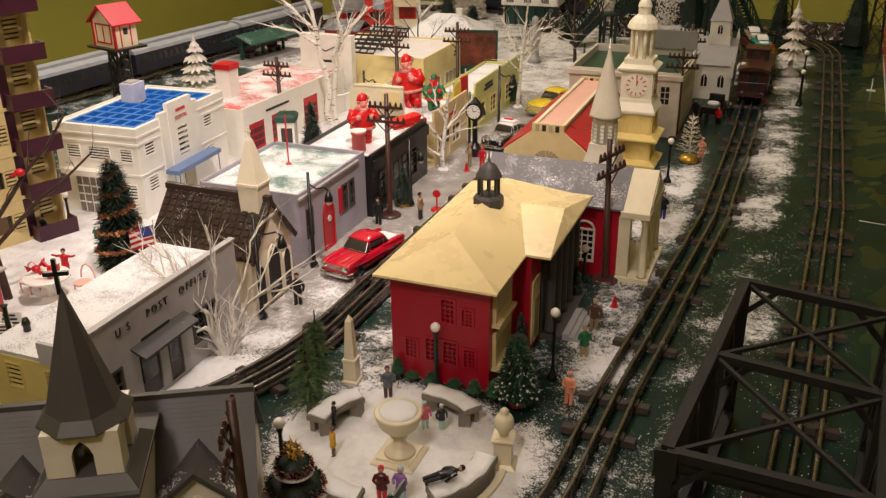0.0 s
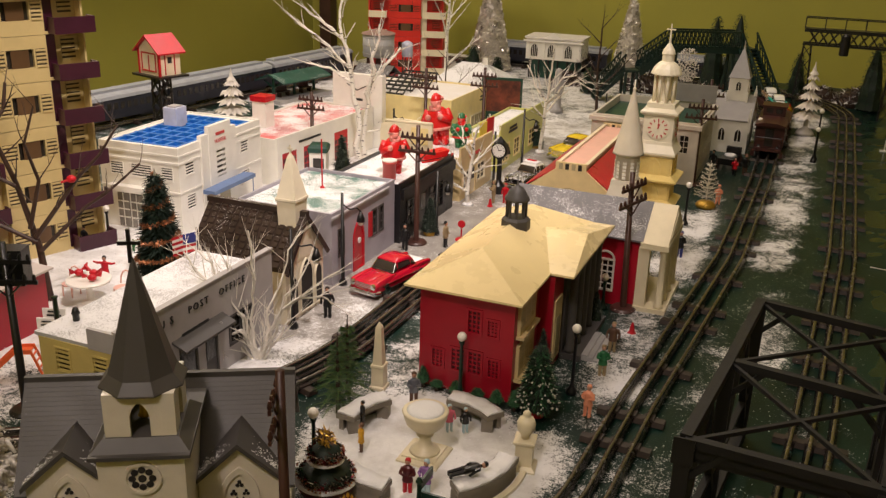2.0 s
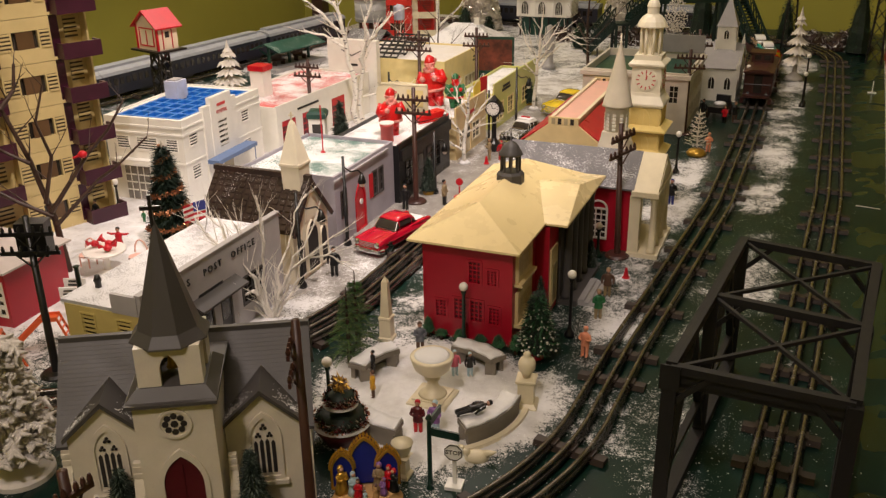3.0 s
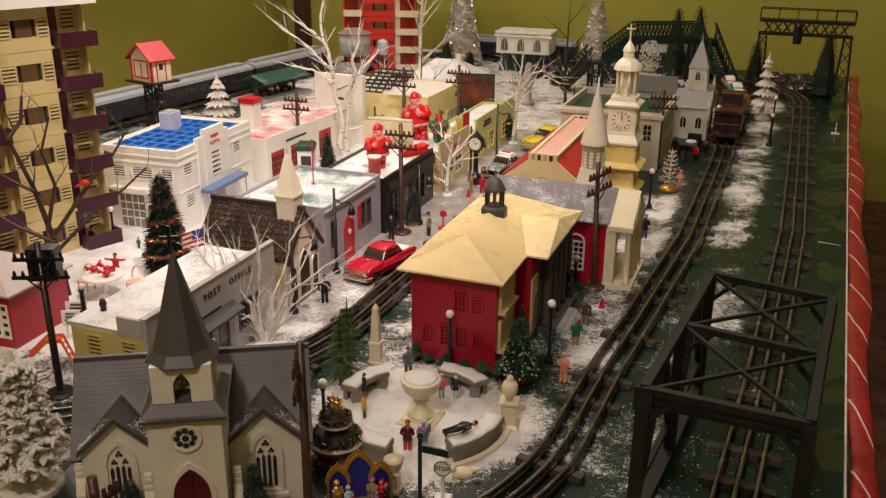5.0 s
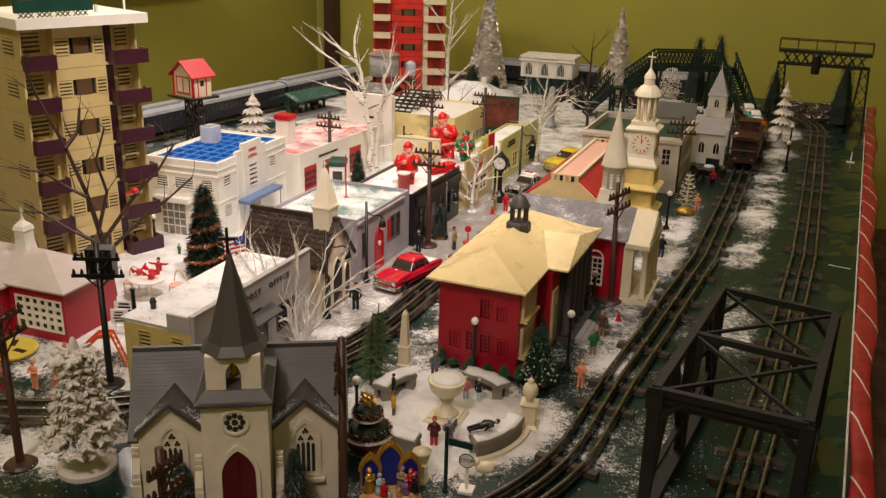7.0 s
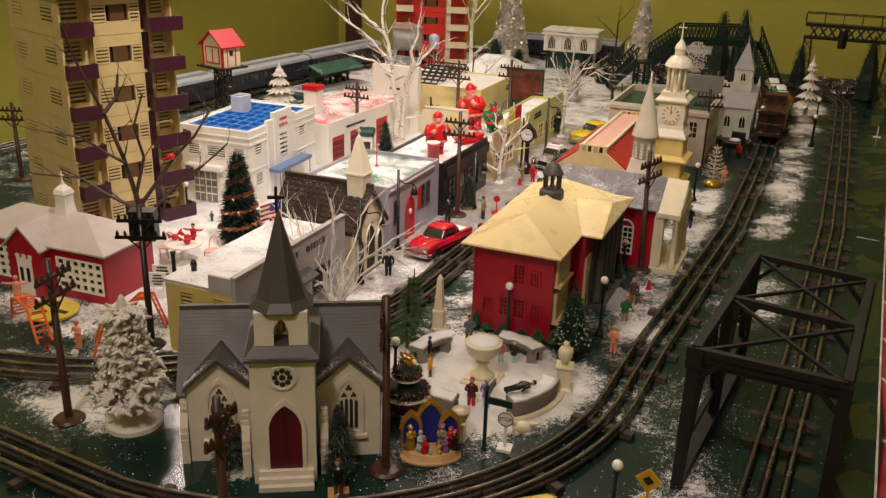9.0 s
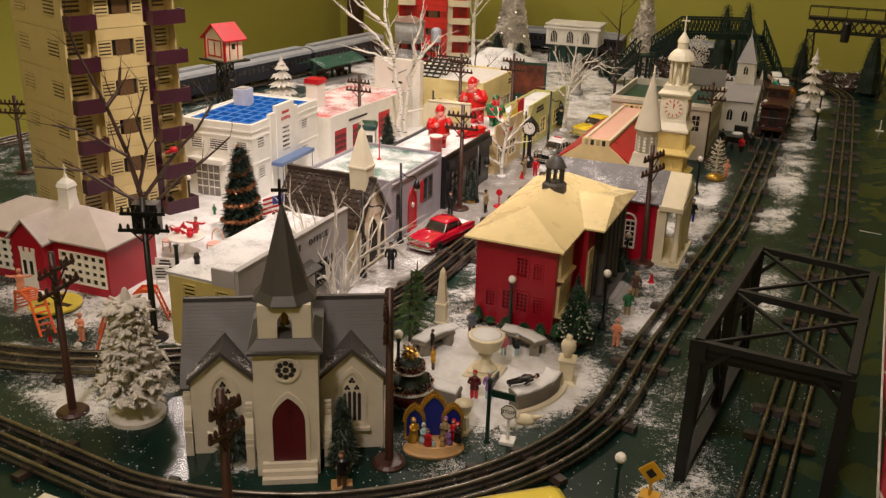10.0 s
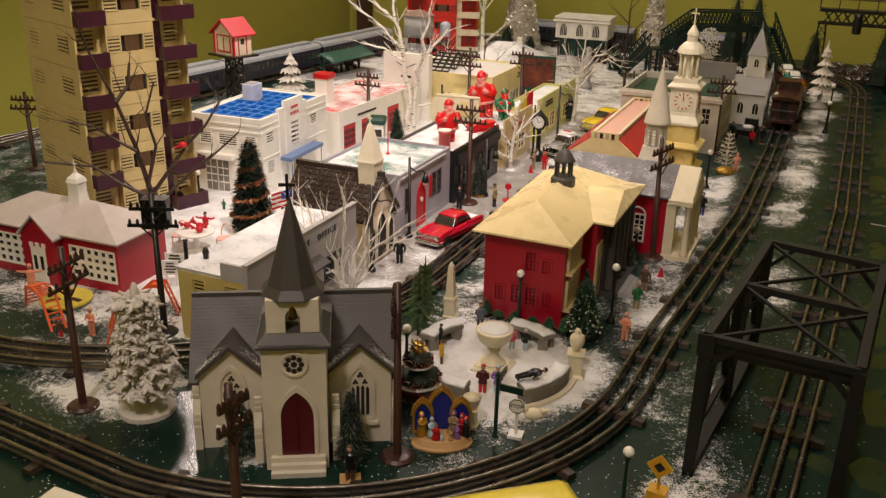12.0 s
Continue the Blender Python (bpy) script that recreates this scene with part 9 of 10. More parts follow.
    for at in ((-0.735, -0.24), (-0.68, -0.225)):
        c = thing("garden_chair", at, 0, "pale pink wire garden chair", "chair", "garden chairs")
        part("seat", lathe(M(), [(0.009, 0.013), (0.009, 0.0145)], 14), PINKWALL, c)
        back = M()
        for i in range(7):
            a = math.pi * i / 6
            b = math.pi * (i + 1) / 6
            if i < 6:
                tube(back, (0.009 * math.cos(a), 0.008, 0.0145 + 0.016 * math.sin(a)), (0.009 * math.cos(b), 0.008, 0.0145 + 0.016 * math.sin(b)), 0.0009, n=5)
        part("backrest", back, PINKWALL, c)
        for x, y in ((-0.006, -0.006), (0.006, -0.006), (-0.006, 0.006), (0.006, 0.006)):
            part("leg", tube(M(), (x, y, 0), (x, y, 0.013), 0.0009, n=5), PINKWALL, c)


playground()


def notice_board():
    t = thing("notice_board", (-0.662, -0.343), 24, "small white notice board on two posts by the schoolyard", "sign")
    for x in (-0.0055, 0.0055):
        part("post", box(M(), x - 0.0009, x + 0.0009, -0.0009, 0.0009, 0, 0.02), SIGNWHITE, t)
    panel = part("panel", box(M(), -0.009, 0.009, -0.0012, 0.0006, 0.0145, 0.0315), SIGNWHITE, t)
    part("writing", bars(4, 0.0125, 0.0034, 0.0013, pose(0, -0.0014, 0.029)), INK, panel)


notice_board()

SANTARED = mat("translucent_red_plastic", (0.62, 0.012, 0.014), 0.28, var=0.15, sheer=0.25)
SANTATRIM = mat("faded_pink_trim", (0.72, 0.26, 0.22), 0.4, var=0.5, scale=120)
GREENROOF = mat("green_canopy_roof", (0.012, 0.075, 0.058), 0.45, var=0.2, snow=0.34)
TANKGREY = mat("galvanised_grey", (0.42, 0.42, 0.43), 0.45, var=0.15)
TANKTOP = mat("rusty_tank_roof", (0.3, 0.2, 0.17), 0.6, var=0.3, snow=0.2)
BILLRED = mat("faded_billboard_picture", (0.17, 0.04, 0.022), 0.5, var=0.9, scale=42)
CREAMWARM = mat("warm_cream_wood", (0.78, 0.66, 0.48), 0.45, var=0.08)
LITGLASS = mat("cream_window_film", (0.75, 0.66, 0.5), 0.3, var=0.15)


# ---- bridges, far side and rooftop things ----
def beam(bm, p, q, w):
    """A square bar between two points."""
    p, q = Vector(p), Vector(q)
    d = (q - p).normalized()
    s = d.cross(Vector((0, 0, 1)))
    s = (s if s.length > 0.01 else Vector((1, 0, 0))).normalized()
    u = s.cross(d)
    v = [bm.verts.new(c + s * a * w / 2 + u * b * w / 2) for c in (p, q) for a, b in ((-1, -1), (1, -1), (1, 1), (-1, 1))]
    for f in ((0, 1, 2, 3), (7, 6, 5, 4), (0, 4, 5, 1), (1, 5, 6, 2), (2, 6, 7, 3), (3, 7, 4, 0)):
        bm.faces.new([v[i] for i in f])
    return bm


def truss_bridge():
    t = thing("truss_bridge", (0, 0), 0, "black plastic truss bridge spanning the outer track", "bridge")
    h = 0.118
    frames = [((-0.058, -0.222), (0.039, -0.241)), ((-0.0685, -0.335), (0.030, -0.35)), ((-0.08, -0.445), (0.0225, -0.4515))]
    for (a, b) in frames:
        part("portal_beam", beam(M(), (*a, h), (*b, h), 0.0055), MATTBLACK, t)
    for k in (0, 1):
        chord = M()
        for p, q in zip(frames, frames[1:]):
            beam(chord, (*p[k], h + 0.0004), (*q[k], h + 0.0004), 0.0066)
        part("top_chord", chord, MATTBLACK, t)
        low = M()
        for p, q in zip(frames, frames[1:]):
            beam(low, (*p[k], 0.006), (*q[k], 0.006), 0.009)
        part("bottom_chord", low, MATTBLACK, t)
        for f in frames:
            part("post", beam(M(), (*f[k], 0.0), (*f[k], h), 0.0088), MATTBLACK, t)
        for p, q in zip(frames, frames[1:]):
            mid = Vector((*p[k], h)).lerp(Vector((*q[k], h)), 0.5)
            for e in (p[k], q[k]):
                part("brace", beam(M(), (*e, 0.01), mid, 0.005), MATTBLACK, t)
            part("rail", beam(M(), (*p[k], 0.04), (*q[k], 0.04), 0.0045), MATTBLACK, t)
    for p, q in zip(frames, frames[1:]):
        for a, b in ((p[0], q[1]), (p[1], q[0])):
            part("top_brace", beam(M(), (*a, h), (*b, h - 0.001), 0.0026), MATTBLACK, t)
    for a, b in frames:
        m = Vector((*a, h)).lerp(Vector((*b, h)), 0.5)
        for e in (a, b):
            part("knee_brace", beam(M(), (*e, h - 0.026), Vector((*e, h)).lerp(m, 0.5), 0.0035), MATTBLACK, t)
    near_a, near_b = frames[-1]
    for z, w in ((h - 0.011, 0.0045), (h - 0.0055, 0.008)):
        part("portal_girder", beam(M(), (near_a[0], near_a[1] + 0.0035, z), (near_b[0], near_b[1] + 0.0035, z), w), MATTBLACK, t)
    part("rivet_plate", box(M(), near_a[0] - 0.006, near_a[0] + 0.006, near_a[1] - 0.0055, near_a[1] - 0.0045, h - 0.013, h + 0.004), MATTBLACK, t)


truss_bridge()


def signal_gantry():
    t = thing("signal_gantry", (0, 1.22), 0, "black lattice signal bridge over the far tracks", "signal bridge")
    x0, x1, h = -0.085, 0.092, 0.15
    for x in (x0, x1):
        for dx in (-0.012, 0.012):
            for dy in (-0.012, 0.012):
                part("leg", beam(M(), (x + dx * 1.3, dy, 0), (x + dx * 0.6, dy, h), 0.0035), BLACK, t)
        for i in range(5):
            z0, z1 = h * i / 5, h * (i + 1) / 5
            part("lattice", beam(beam(M(), (x - 0.012, -0.012, z0), (x + 0.01, -0.012, z1), 0.0018), (x + 0.012, -0.0122, z0), (x - 0.01, -0.0122, z1), 0.0018), BLACK, t)
    for y in (-0.014, 0.014):
        for z in (h, h + 0.028):
            part("girder", beam(M(), (x0 - 0.01, y, z), (x1 + 0.01, y, z), 0.0045), BLACK, t)
        for i in range(9):
            xa, xb = x0 + (x1 - x0) * i / 9, x0 + (x1 - x0) * (i + 1) / 9
            part("lattice", beam(beam(M(), (xa, y, h), (xb, y, h + 0.028), 0.002), (xb, y * 1.03, h), (xa, y * 1.03, h + 0.028), 0.002), BLACK, t)
    part("walkway", box(M(), x0 - 0.01, x1 + 0.01, -0.016, 0.016, h + 0.03, h + 0.033), BLACK, t)
    for y in (-0.015, 0.015):
        part("handrail", beam(M(), (x0 - 0.01, y, h + 0.055), (x1 + 0.01, y, h + 0.055), 0.002), BLACK, t)
        for i in range(6):
            x = x0 - 0.01 + (x1 - x0 + 0.02) * i / 5
            part("handrail_post", beam(M(), (x, y, h + 0.033), (x, y, h + 0.055), 0.0018), BLACK, t)
    s = part("signal_head", lathe(M(), [(0.008, -0.024), (0.0095, -0.022), (0.0095, 0.016), (0.006, 0.02)], 12, (-0.012, -0.02, h + 0.006)), BLACK, t, "black signal head")
    single("track_sign", box(box(M(), -0.001, 0.001, -0.001, 0.001, 0, 0.022), -0.0075, 0.0075, -0.004, 0.004, 0, 0.0015), SIGNWHITE, (0.082, 0.92), 0, "small white sign post on a square foot", "sign")


signal_gantry()


def footbridge():
    t = thing("footbridge", (0, 0), 0, "dark green lattice footbridge with stairs at both ends", "footbridge")
    t.matrix_world = pose(-0.372, 1.213, 0, 0, 0, 27)
    z, x1 = 0.122, 0.152
    part("deck", box(M(), 0, x1, -0.02, 0.02, z - 0.005, z), BRIDGEGREEN, t)
    part("girder", box(box(M(), 0, x1, -0.0215, -0.0201, z - 0.011, z + 0.004), 0, x1, 0.0201, 0.0215, z - 0.011, z + 0.004), BRIDGEGREEN, t)
    for y in (-0.021, 0.021):
        part("rail", beam(M(), (0, y, z + 0.036), (x1, y, z + 0.036), 0.004), BRIDGEGREEN, t)
        lat = M()
        n = 16
        for i in range(n):
            xa, xb = x1 * i / n, x1 * (i + 1) / n
            beam(lat, (xa, y, z), (xb, y, z + 0.036), 0.002)
            beam(lat, (xb, y * 1.02, z), (xa, y * 1.02, z + 0.036), 0.002)
        part("lattice", lat, BRIDGEGREEN, t)

    def flight(xa, za, xb, zb, place):
        n = max(6, int(abs(za - zb) / 0.0062))
        for i in range(n):
            f = (i + 0.5) / n
            part("step", box(M(), xa + (xb - xa) * f - 0.0055, xa + (xb - xa) * f + 0.0055, -0.02, 0.02, za + (zb - za) * f - 0.001, za + (zb - za) * f + 0.001), BRIDGEGREEN, t).matrix_basis = place
        for y in (-0.021, 0.021):
            part("stringer", beam(M(), (xa, y, za), (xb, y, zb + 0.003), 0.006), BRIDGEGREEN, t).matrix_basis = place
            part("rail", beam(M(), (xa, y, za + 0.036), (xb, y, zb + 0.036), 0.0035), BRIDGEGREEN, t).matrix_basis = place
            part("side_panel", solid(M(), [(xa, y * 0.97, za - 0.014), (xb, y * 0.97, zb - 0.014 if zb > 0.02 else 0.0), (xb, y * 0.97, zb + 0.014), (xa, y * 0.97, za + 0.014)], (0, 0.0008, 0)), BRIDGEGREEN, t).matrix_basis = place
            lat = M()
            for i in range(9):
                f, g = i / 9, (i + 1) / 9
                beam(lat, (xa + (xb - xa) * f, y, za + (zb - za) * f), (xa + (xb - xa) * g, y, za + (zb - za) * g + 0.034), 0.002)
                beam(lat, (xa + (xb - xa) * g, y * 1.02, za + (zb - za) * g), (xa + (xb - xa) * f, y * 1.02, za + (zb - za) * f + 0.034), 0.002)
            part("lattice", lat, BRIDGEGREEN, t).matrix_basis = place

    flight(0, z, -0.07, 0.07, Matrix())
    flight(-0.105, 0.07, -0.165, 0.0, Matrix())
    part("landing", box(M(), -0.105, -0.07, -0.02, 0.02, 0.065, 0.07), BRIDGEGREEN, t)
    # the other stair turns towards the town
    part("landing", box(M(), x1, x1 + 0.042, -0.02, 0.022, z - 0.005, z), BRIDGEGREEN, t)
    flight(0, z, 0.095, 0.0, pose(x1 + 0.02, -0.02, 0, 0, 0, -69))
    for x in (0.01, x1 - 0.01, x1 + 0.035, -0.075, -0.1):
        for y in (-0.016, 0.016):
            part("column", tube(M(), (x, y, 0), (x, y, z - 0.005 if x > 0 else 0.065), 0.0035, n=8), BRIDGEGREEN, t)


footbridge()


def station():
    t = thing("station", (-0.752, 1.34), 3, "white arcaded upper storey over a dark green station", "station")
    w, d = 0.142, 0.09
    part("ground_floor", box(M(), 0.012, w - 0.012, 0.01, d - 0.01, 0, 0.048), GREENDARK, t, "dark green lower storey")
    for i in range(6):
        part("column", tube(M(), (0.01 + i * (w - 0.02) / 5, 0.003, 0), (0.01 + i * (w - 0.02) / 5, 0.003, 0.048), 0.0022, n=8), DARK, t)
    holes = [(0.013 + i * 0.044, 0.031 + i * 0.044, 0.055, 0.087) for i in range(3)]
    part("upper_wall", wall_mesh(w, 0.052, 0.003, [(a, b, c - 0.048, e - 0.048) for a, b, c, e in holes], pose(0, 0, 0.048)), WHITE, t)
    for k in (1, 2, 3):
        part("upper_wall", wall_mesh(d if k % 2 else w, 0.052, 0.003, [], pose(0, 0, 0.048) @ side(k, w, d), 0.003), WHITE, t)
    for q in holes:
        arched(t, q[0], q[1], q[2], q[3], pose(0, 0.0, 0), WHITE, PANE, "window", 3, 0.002)
        part("spandrel", box(M(), q[0], q[1], 0.0008, 0.0025, q[2], q[3]), WHITE, t)
    part("roof", box(M(), -0.004, w + 0.004, -0.004, d + 0.004, 0.1, 0.104), WHITEROOF, t, "flat white roof with balustrade")
    part("pediment", solid(M(), [(w * 0.3, -0.0065, 0.1), (w * 0.7, -0.0065, 0.1), (w / 2, -0.0065, 0.116)], (0, 0.012, 0)), WHITE, t)
    part("cornice", box(M(), -0.006, w + 0.006, -0.0062, -0.0001, 0.0915, 0.0965), WHITE, t)
    for u in (0.003, w * 0.31, w * 0.645, w - 0.009):
        part("pilaster", box(M(), u, u + 0.006, -0.003, -0.0001, 0.05, 0.0914), WHITE, t)


station()


def platform_shelter():
    t = thing("platform_shelter", (-1.108, 0.805), 80, "long station canopy with green snow-dusted roof", "shelter")
    part("platform", box(M(), -0.085, 0.085, -0.035, 0.035, 0, 0.008), GREY, t)
    r = gable_roof(M(), 0.15, 0.074, 0.044, 0.058, 0.004, 0.002)
    bmesh.ops.transform(r, matrix=pose(-0.075, -0.037, 0), verts=r.verts)
    part("roof", r, GREENROOF, t, "dark green canopy roof dusted with snow")
    for x in (-0.065, 0.0, 0.065):
        p = part("post", tube(M(), (x, 0, 0.008), (x, 0, 0.05), 0.0035, n=8), GREENDARK, t)
        part("bracket", beam(beam(M(), (x, 0, 0.03), (x, 0.026, 0.044), 0.0025), (x, 0, 0.03), (x, -0.026, 0.044), 0.0025), GREENDARK, p)
    for x in (-0.035, 0.035):
        b = thing("platform_bench", (-1.108 + x * 0.17, 0.805 + x, 0.008), 80, "dark platform bench under the canopy", "bench", "platform benches")
        part("seat", box(M(), -0.016, 0.016, -0.006, 0.006, 0.009, 0.011), TWIG, b)
        part("backrest", box(M(), -0.016, 0.016, 0.005, 0.0065, 0.011, 0.021), TWIG, b)
        for s in (-0.013, 0.013):
            part("leg", box(M(), s - 0.0015, s + 0.0015, -0.005, 0.005, 0, 0.009), TWIG, b)


platform_shelter()


def water_tank():
    t = thing("water_tank", (-1.0, 1.0), 0, "grey water tank with conical roof on a brown frame", "water tank")
    part("tank", lathe(M(), [(0.036, 0.075), (0.0365, 0.126)], 28), TANKGREY, t, smooth=True)
    for z in (0.082, 0.1, 0.118):
        part("hoop", lathe(M(), [(0.0372, z), (0.0372, z + 0.002)], 28), GREY, t)
    part("roof", lathe(M(), [(0.04, 0.126), (0.038, 0.128), (0.0015, 0.139)], 28), TANKTOP, t)
    for i in range(6):
        a = i * math.pi / 3
        part("leg", tube(M(), (0.03 * math.cos(a), 0.03 * math.sin(a), 0), (0.027 * math.cos(a), 0.027 * math.sin(a), 0.075), 0.0035, n=6), BROWNPOLE, t)
    part("pipe", tube(M(), (0, 0, 0), (0, 0, 0.075), 0.006, n=10), BROWNPOLE, t)
    t = thing("small_tank", (-0.95, 1.05), 0, "small pale blue tank on legs", "water tank")
    part("tank", lathe(M(), [(0.012, 0.072), (0.0132, 0.075), (0.0132, 0.101), (0.0115, 0.104), (0.004, 0.108)], 20), PALEBLUE, t, smooth=True)
    for i in range(4):
        a = math.pi / 4 + i * math.pi / 2
        part("leg", tube(M(), (0.013 * math.cos(a), 0.013 * math.sin(a), 0), (0.011 * math.cos(a), 0.011 * math.sin(a), 0.072), 0.0018, n=6), BROWNPOLE, t)
    t = thing("red_shed", (-1.01, 0.9), 0, "small red shed with dark door below the tank", "shed")
    four_walls(t, 0.08, 0.06, 0.05, {}, REDROOF)
    part("roof", gable_roof(M(), 0.08, 0.06, 0.05, 0.066, 0.004, 0.002), GREYSNOW, t)
    part("door", box(M(), 0.03, 0.05, -0.001, 0, 0.001, 0.034), DARK, t)


water_tank()


def white_house():
    t = thing("white_house", (-0.825, 0.9), 6, "white bungalow with grey snow-covered hipped roof", "house")
    w, d = 0.16, 0.13
    holes = [(0.02, 0.05, 0.014, 0.032), (0.11, 0.14, 0.014, 0.032)]
    four_walls(t, w, d, 0.042, {0: holes}, WHITE)
    for q in holes:
        window(t, q, 3, 2, side(0, w, d), WHITE)
    part("door", box(M(), 0.072, 0.09, -0.001, 0, 0.001, 0.034), GREENDARK, t)
    part("roof", hip_roof(M(), -0.008, w + 0.008, -0.008, d + 0.008, 0.042, 0.085, 0.06, 0.06, "x"), SNOWROOF, t, "pale grey hipped roof covered in snow")
    part("chimney", box(M(), 0.1, 0.112, 0.06, 0.072, 0.07, 0.096), WHITE, t)


white_house()


def billboard(at, turn, w, h, z, pic, label):
    t = thing("billboard", at, turn, label, "billboard", "billboards")
    part("panel", box(M(), -w / 2, w / 2, -0.001, 0.001, z, z + h), pic, t, "faded picture panel without writing")
    fr = M()
    for a, b, c, e in ((-w / 2 - 0.004, w / 2 + 0.004, z - 0.006, z), (-w / 2 - 0.004, w / 2 + 0.004, z + h, z + h + 0.005), (-w / 2 - 0.004, -w / 2, z, z + h), (w / 2, w / 2 + 0.004, z, z + h)):
        box(fr, a, b, -0.002, 0.002, c, e)
    part("frame", fr, GREENDARK, t, "dark green frame")
    for s in (-0.35, 0.35):
        part("post", box(M(), s * w - 0.002, s * w + 0.002, 0.002, 0.005, 0, z + h * 0.8), GREENDARK, t)
    for i in range(5):
        part("lattice_slat", box(M(), -w / 2 + w * i / 5 + 0.002, -w / 2 + w * (i + 1) / 5 - 0.002, -0.0015, 0.0005, max(0, z - 0.016), z - 0.0065), GREENDARK, t)
    return t


billboard((-0.603, 0.735), 12, 0.07, 0.06, 0.035, BILLRED, "dark green framed billboard with a red picture")


def switch_tower():
    t = thing("watch_tower", (-0.968, 0.205), -16, "cream and red tower cabin on a black trestle", "tower")
    for s in (-1, 1):
        for q in (-1, 1):
            part("leg", beam(M(), (s * 0.0115, q * 0.0115, 0), (s * 0.0095, q * 0.0095, 0.147), 0.003), BLACK, t)
    for i in range(6):
        z0, z1 = 0.147 * i / 6, 0.147 * (i + 1) / 6
        lat = M()
        for k in range(4):
            m = pose(0, 0, 0, 0, 0, 90 * k)
            beam(lat, m @ Vector((-0.011, -0.011, z0)), m @ Vector((0.0105, -0.0105, z1)), 0.0024)
            beam(lat, m @ Vector((0.011, -0.011, z0)), m @ Vector((-0.0105, -0.0105, z1)), 0.0024)
        part("lattice", lat, BLACK, t)
    part("platform", box(M(), -0.034, 0.034, -0.027, 0.027, 0.147, 0.15), BLACK, t)
    w, d = 0.05, 0.037
    cab = part("cabin", box(M(), -w / 2, w / 2, -d / 2, d / 2, 0.15, 0.187), CREAMWARM, t, "cream cabin with red trim")
    part("gable", solid(M(), [(-w / 2, -d / 2, 0.187), (w / 2, -d / 2, 0.187), (0, -d / 2, 0.208)], (0, d, 0)), CREAMWARM, t)
    fr = M()
    for a, b, c, e in ((-0.018, 0.018, 0.155, 0.157), (-0.018, 0.018, 0.181, 0.183), (-0.018, -0.016, 0.157, 0.181), (0.016, 0.018, 0.157, 0.181), (-0.001, 0.001, 0.157, 0.179)):
        box(fr, a, b, -d / 2 - 0.001, -d / 2 - 0.0001, c, e)
    for s in (-1, 1):
        box(fr, s * w / 2 - 0.0018, s * w / 2 + 0.0018, -d / 2 - 0.0012, -d / 2 + 0.0018, 0.15, 0.187)
    part("window_frame", fr, BRIGHTRED, cab, "red window frame and corner boards")
    part("pane", box(M(), -0.016, 0.016, -d / 2 - 0.0004, -d / 2 + 0.0002, 0.157, 0.181), LITGLASS, cab)
    dr = M()
    for a, b, c, e in ((-0.009, -0.0075, 0.151, 0.183), (0.0075, 0.009, 0.151, 0.183), (-0.009, 0.009, 0.183, 0.1845)):
        box(dr, w / 2, w / 2 + 0.001, a, b, c, e)
    part("door_frame", dr, BRIGHTRED, cab)
    part("door_pane", box(M(), w / 2, w / 2 + 0.0006, -0.0035, 0.0035, 0.168, 0.177), DARK, cab)
    r = M()
    k = 0.019 / (w / 2)
    for s in (-1, 1):
        solid(r, [(0, -d / 2 - 0.006, 0.2065), (s * (w / 2 + 0.007), -d / 2 - 0.006, 0.187 - 0.007 * k), (s * (w / 2 + 0.007), -d / 2 - 0.006, 0.1892 - 0.007 * k), (0, -d / 2 - 0.006, 0.209)], (0, d + 0.012, 0))
    part("roof", r, BRIGHTRED, t, "bright red gabled roof")
    for i in range(9):
        part("rung", box(M(), 0.0125, 0.02, -0.001, 0.001, 0.01 + i * 0.015, 0.0115 + i * 0.015), GREY, t)


switch_tower()


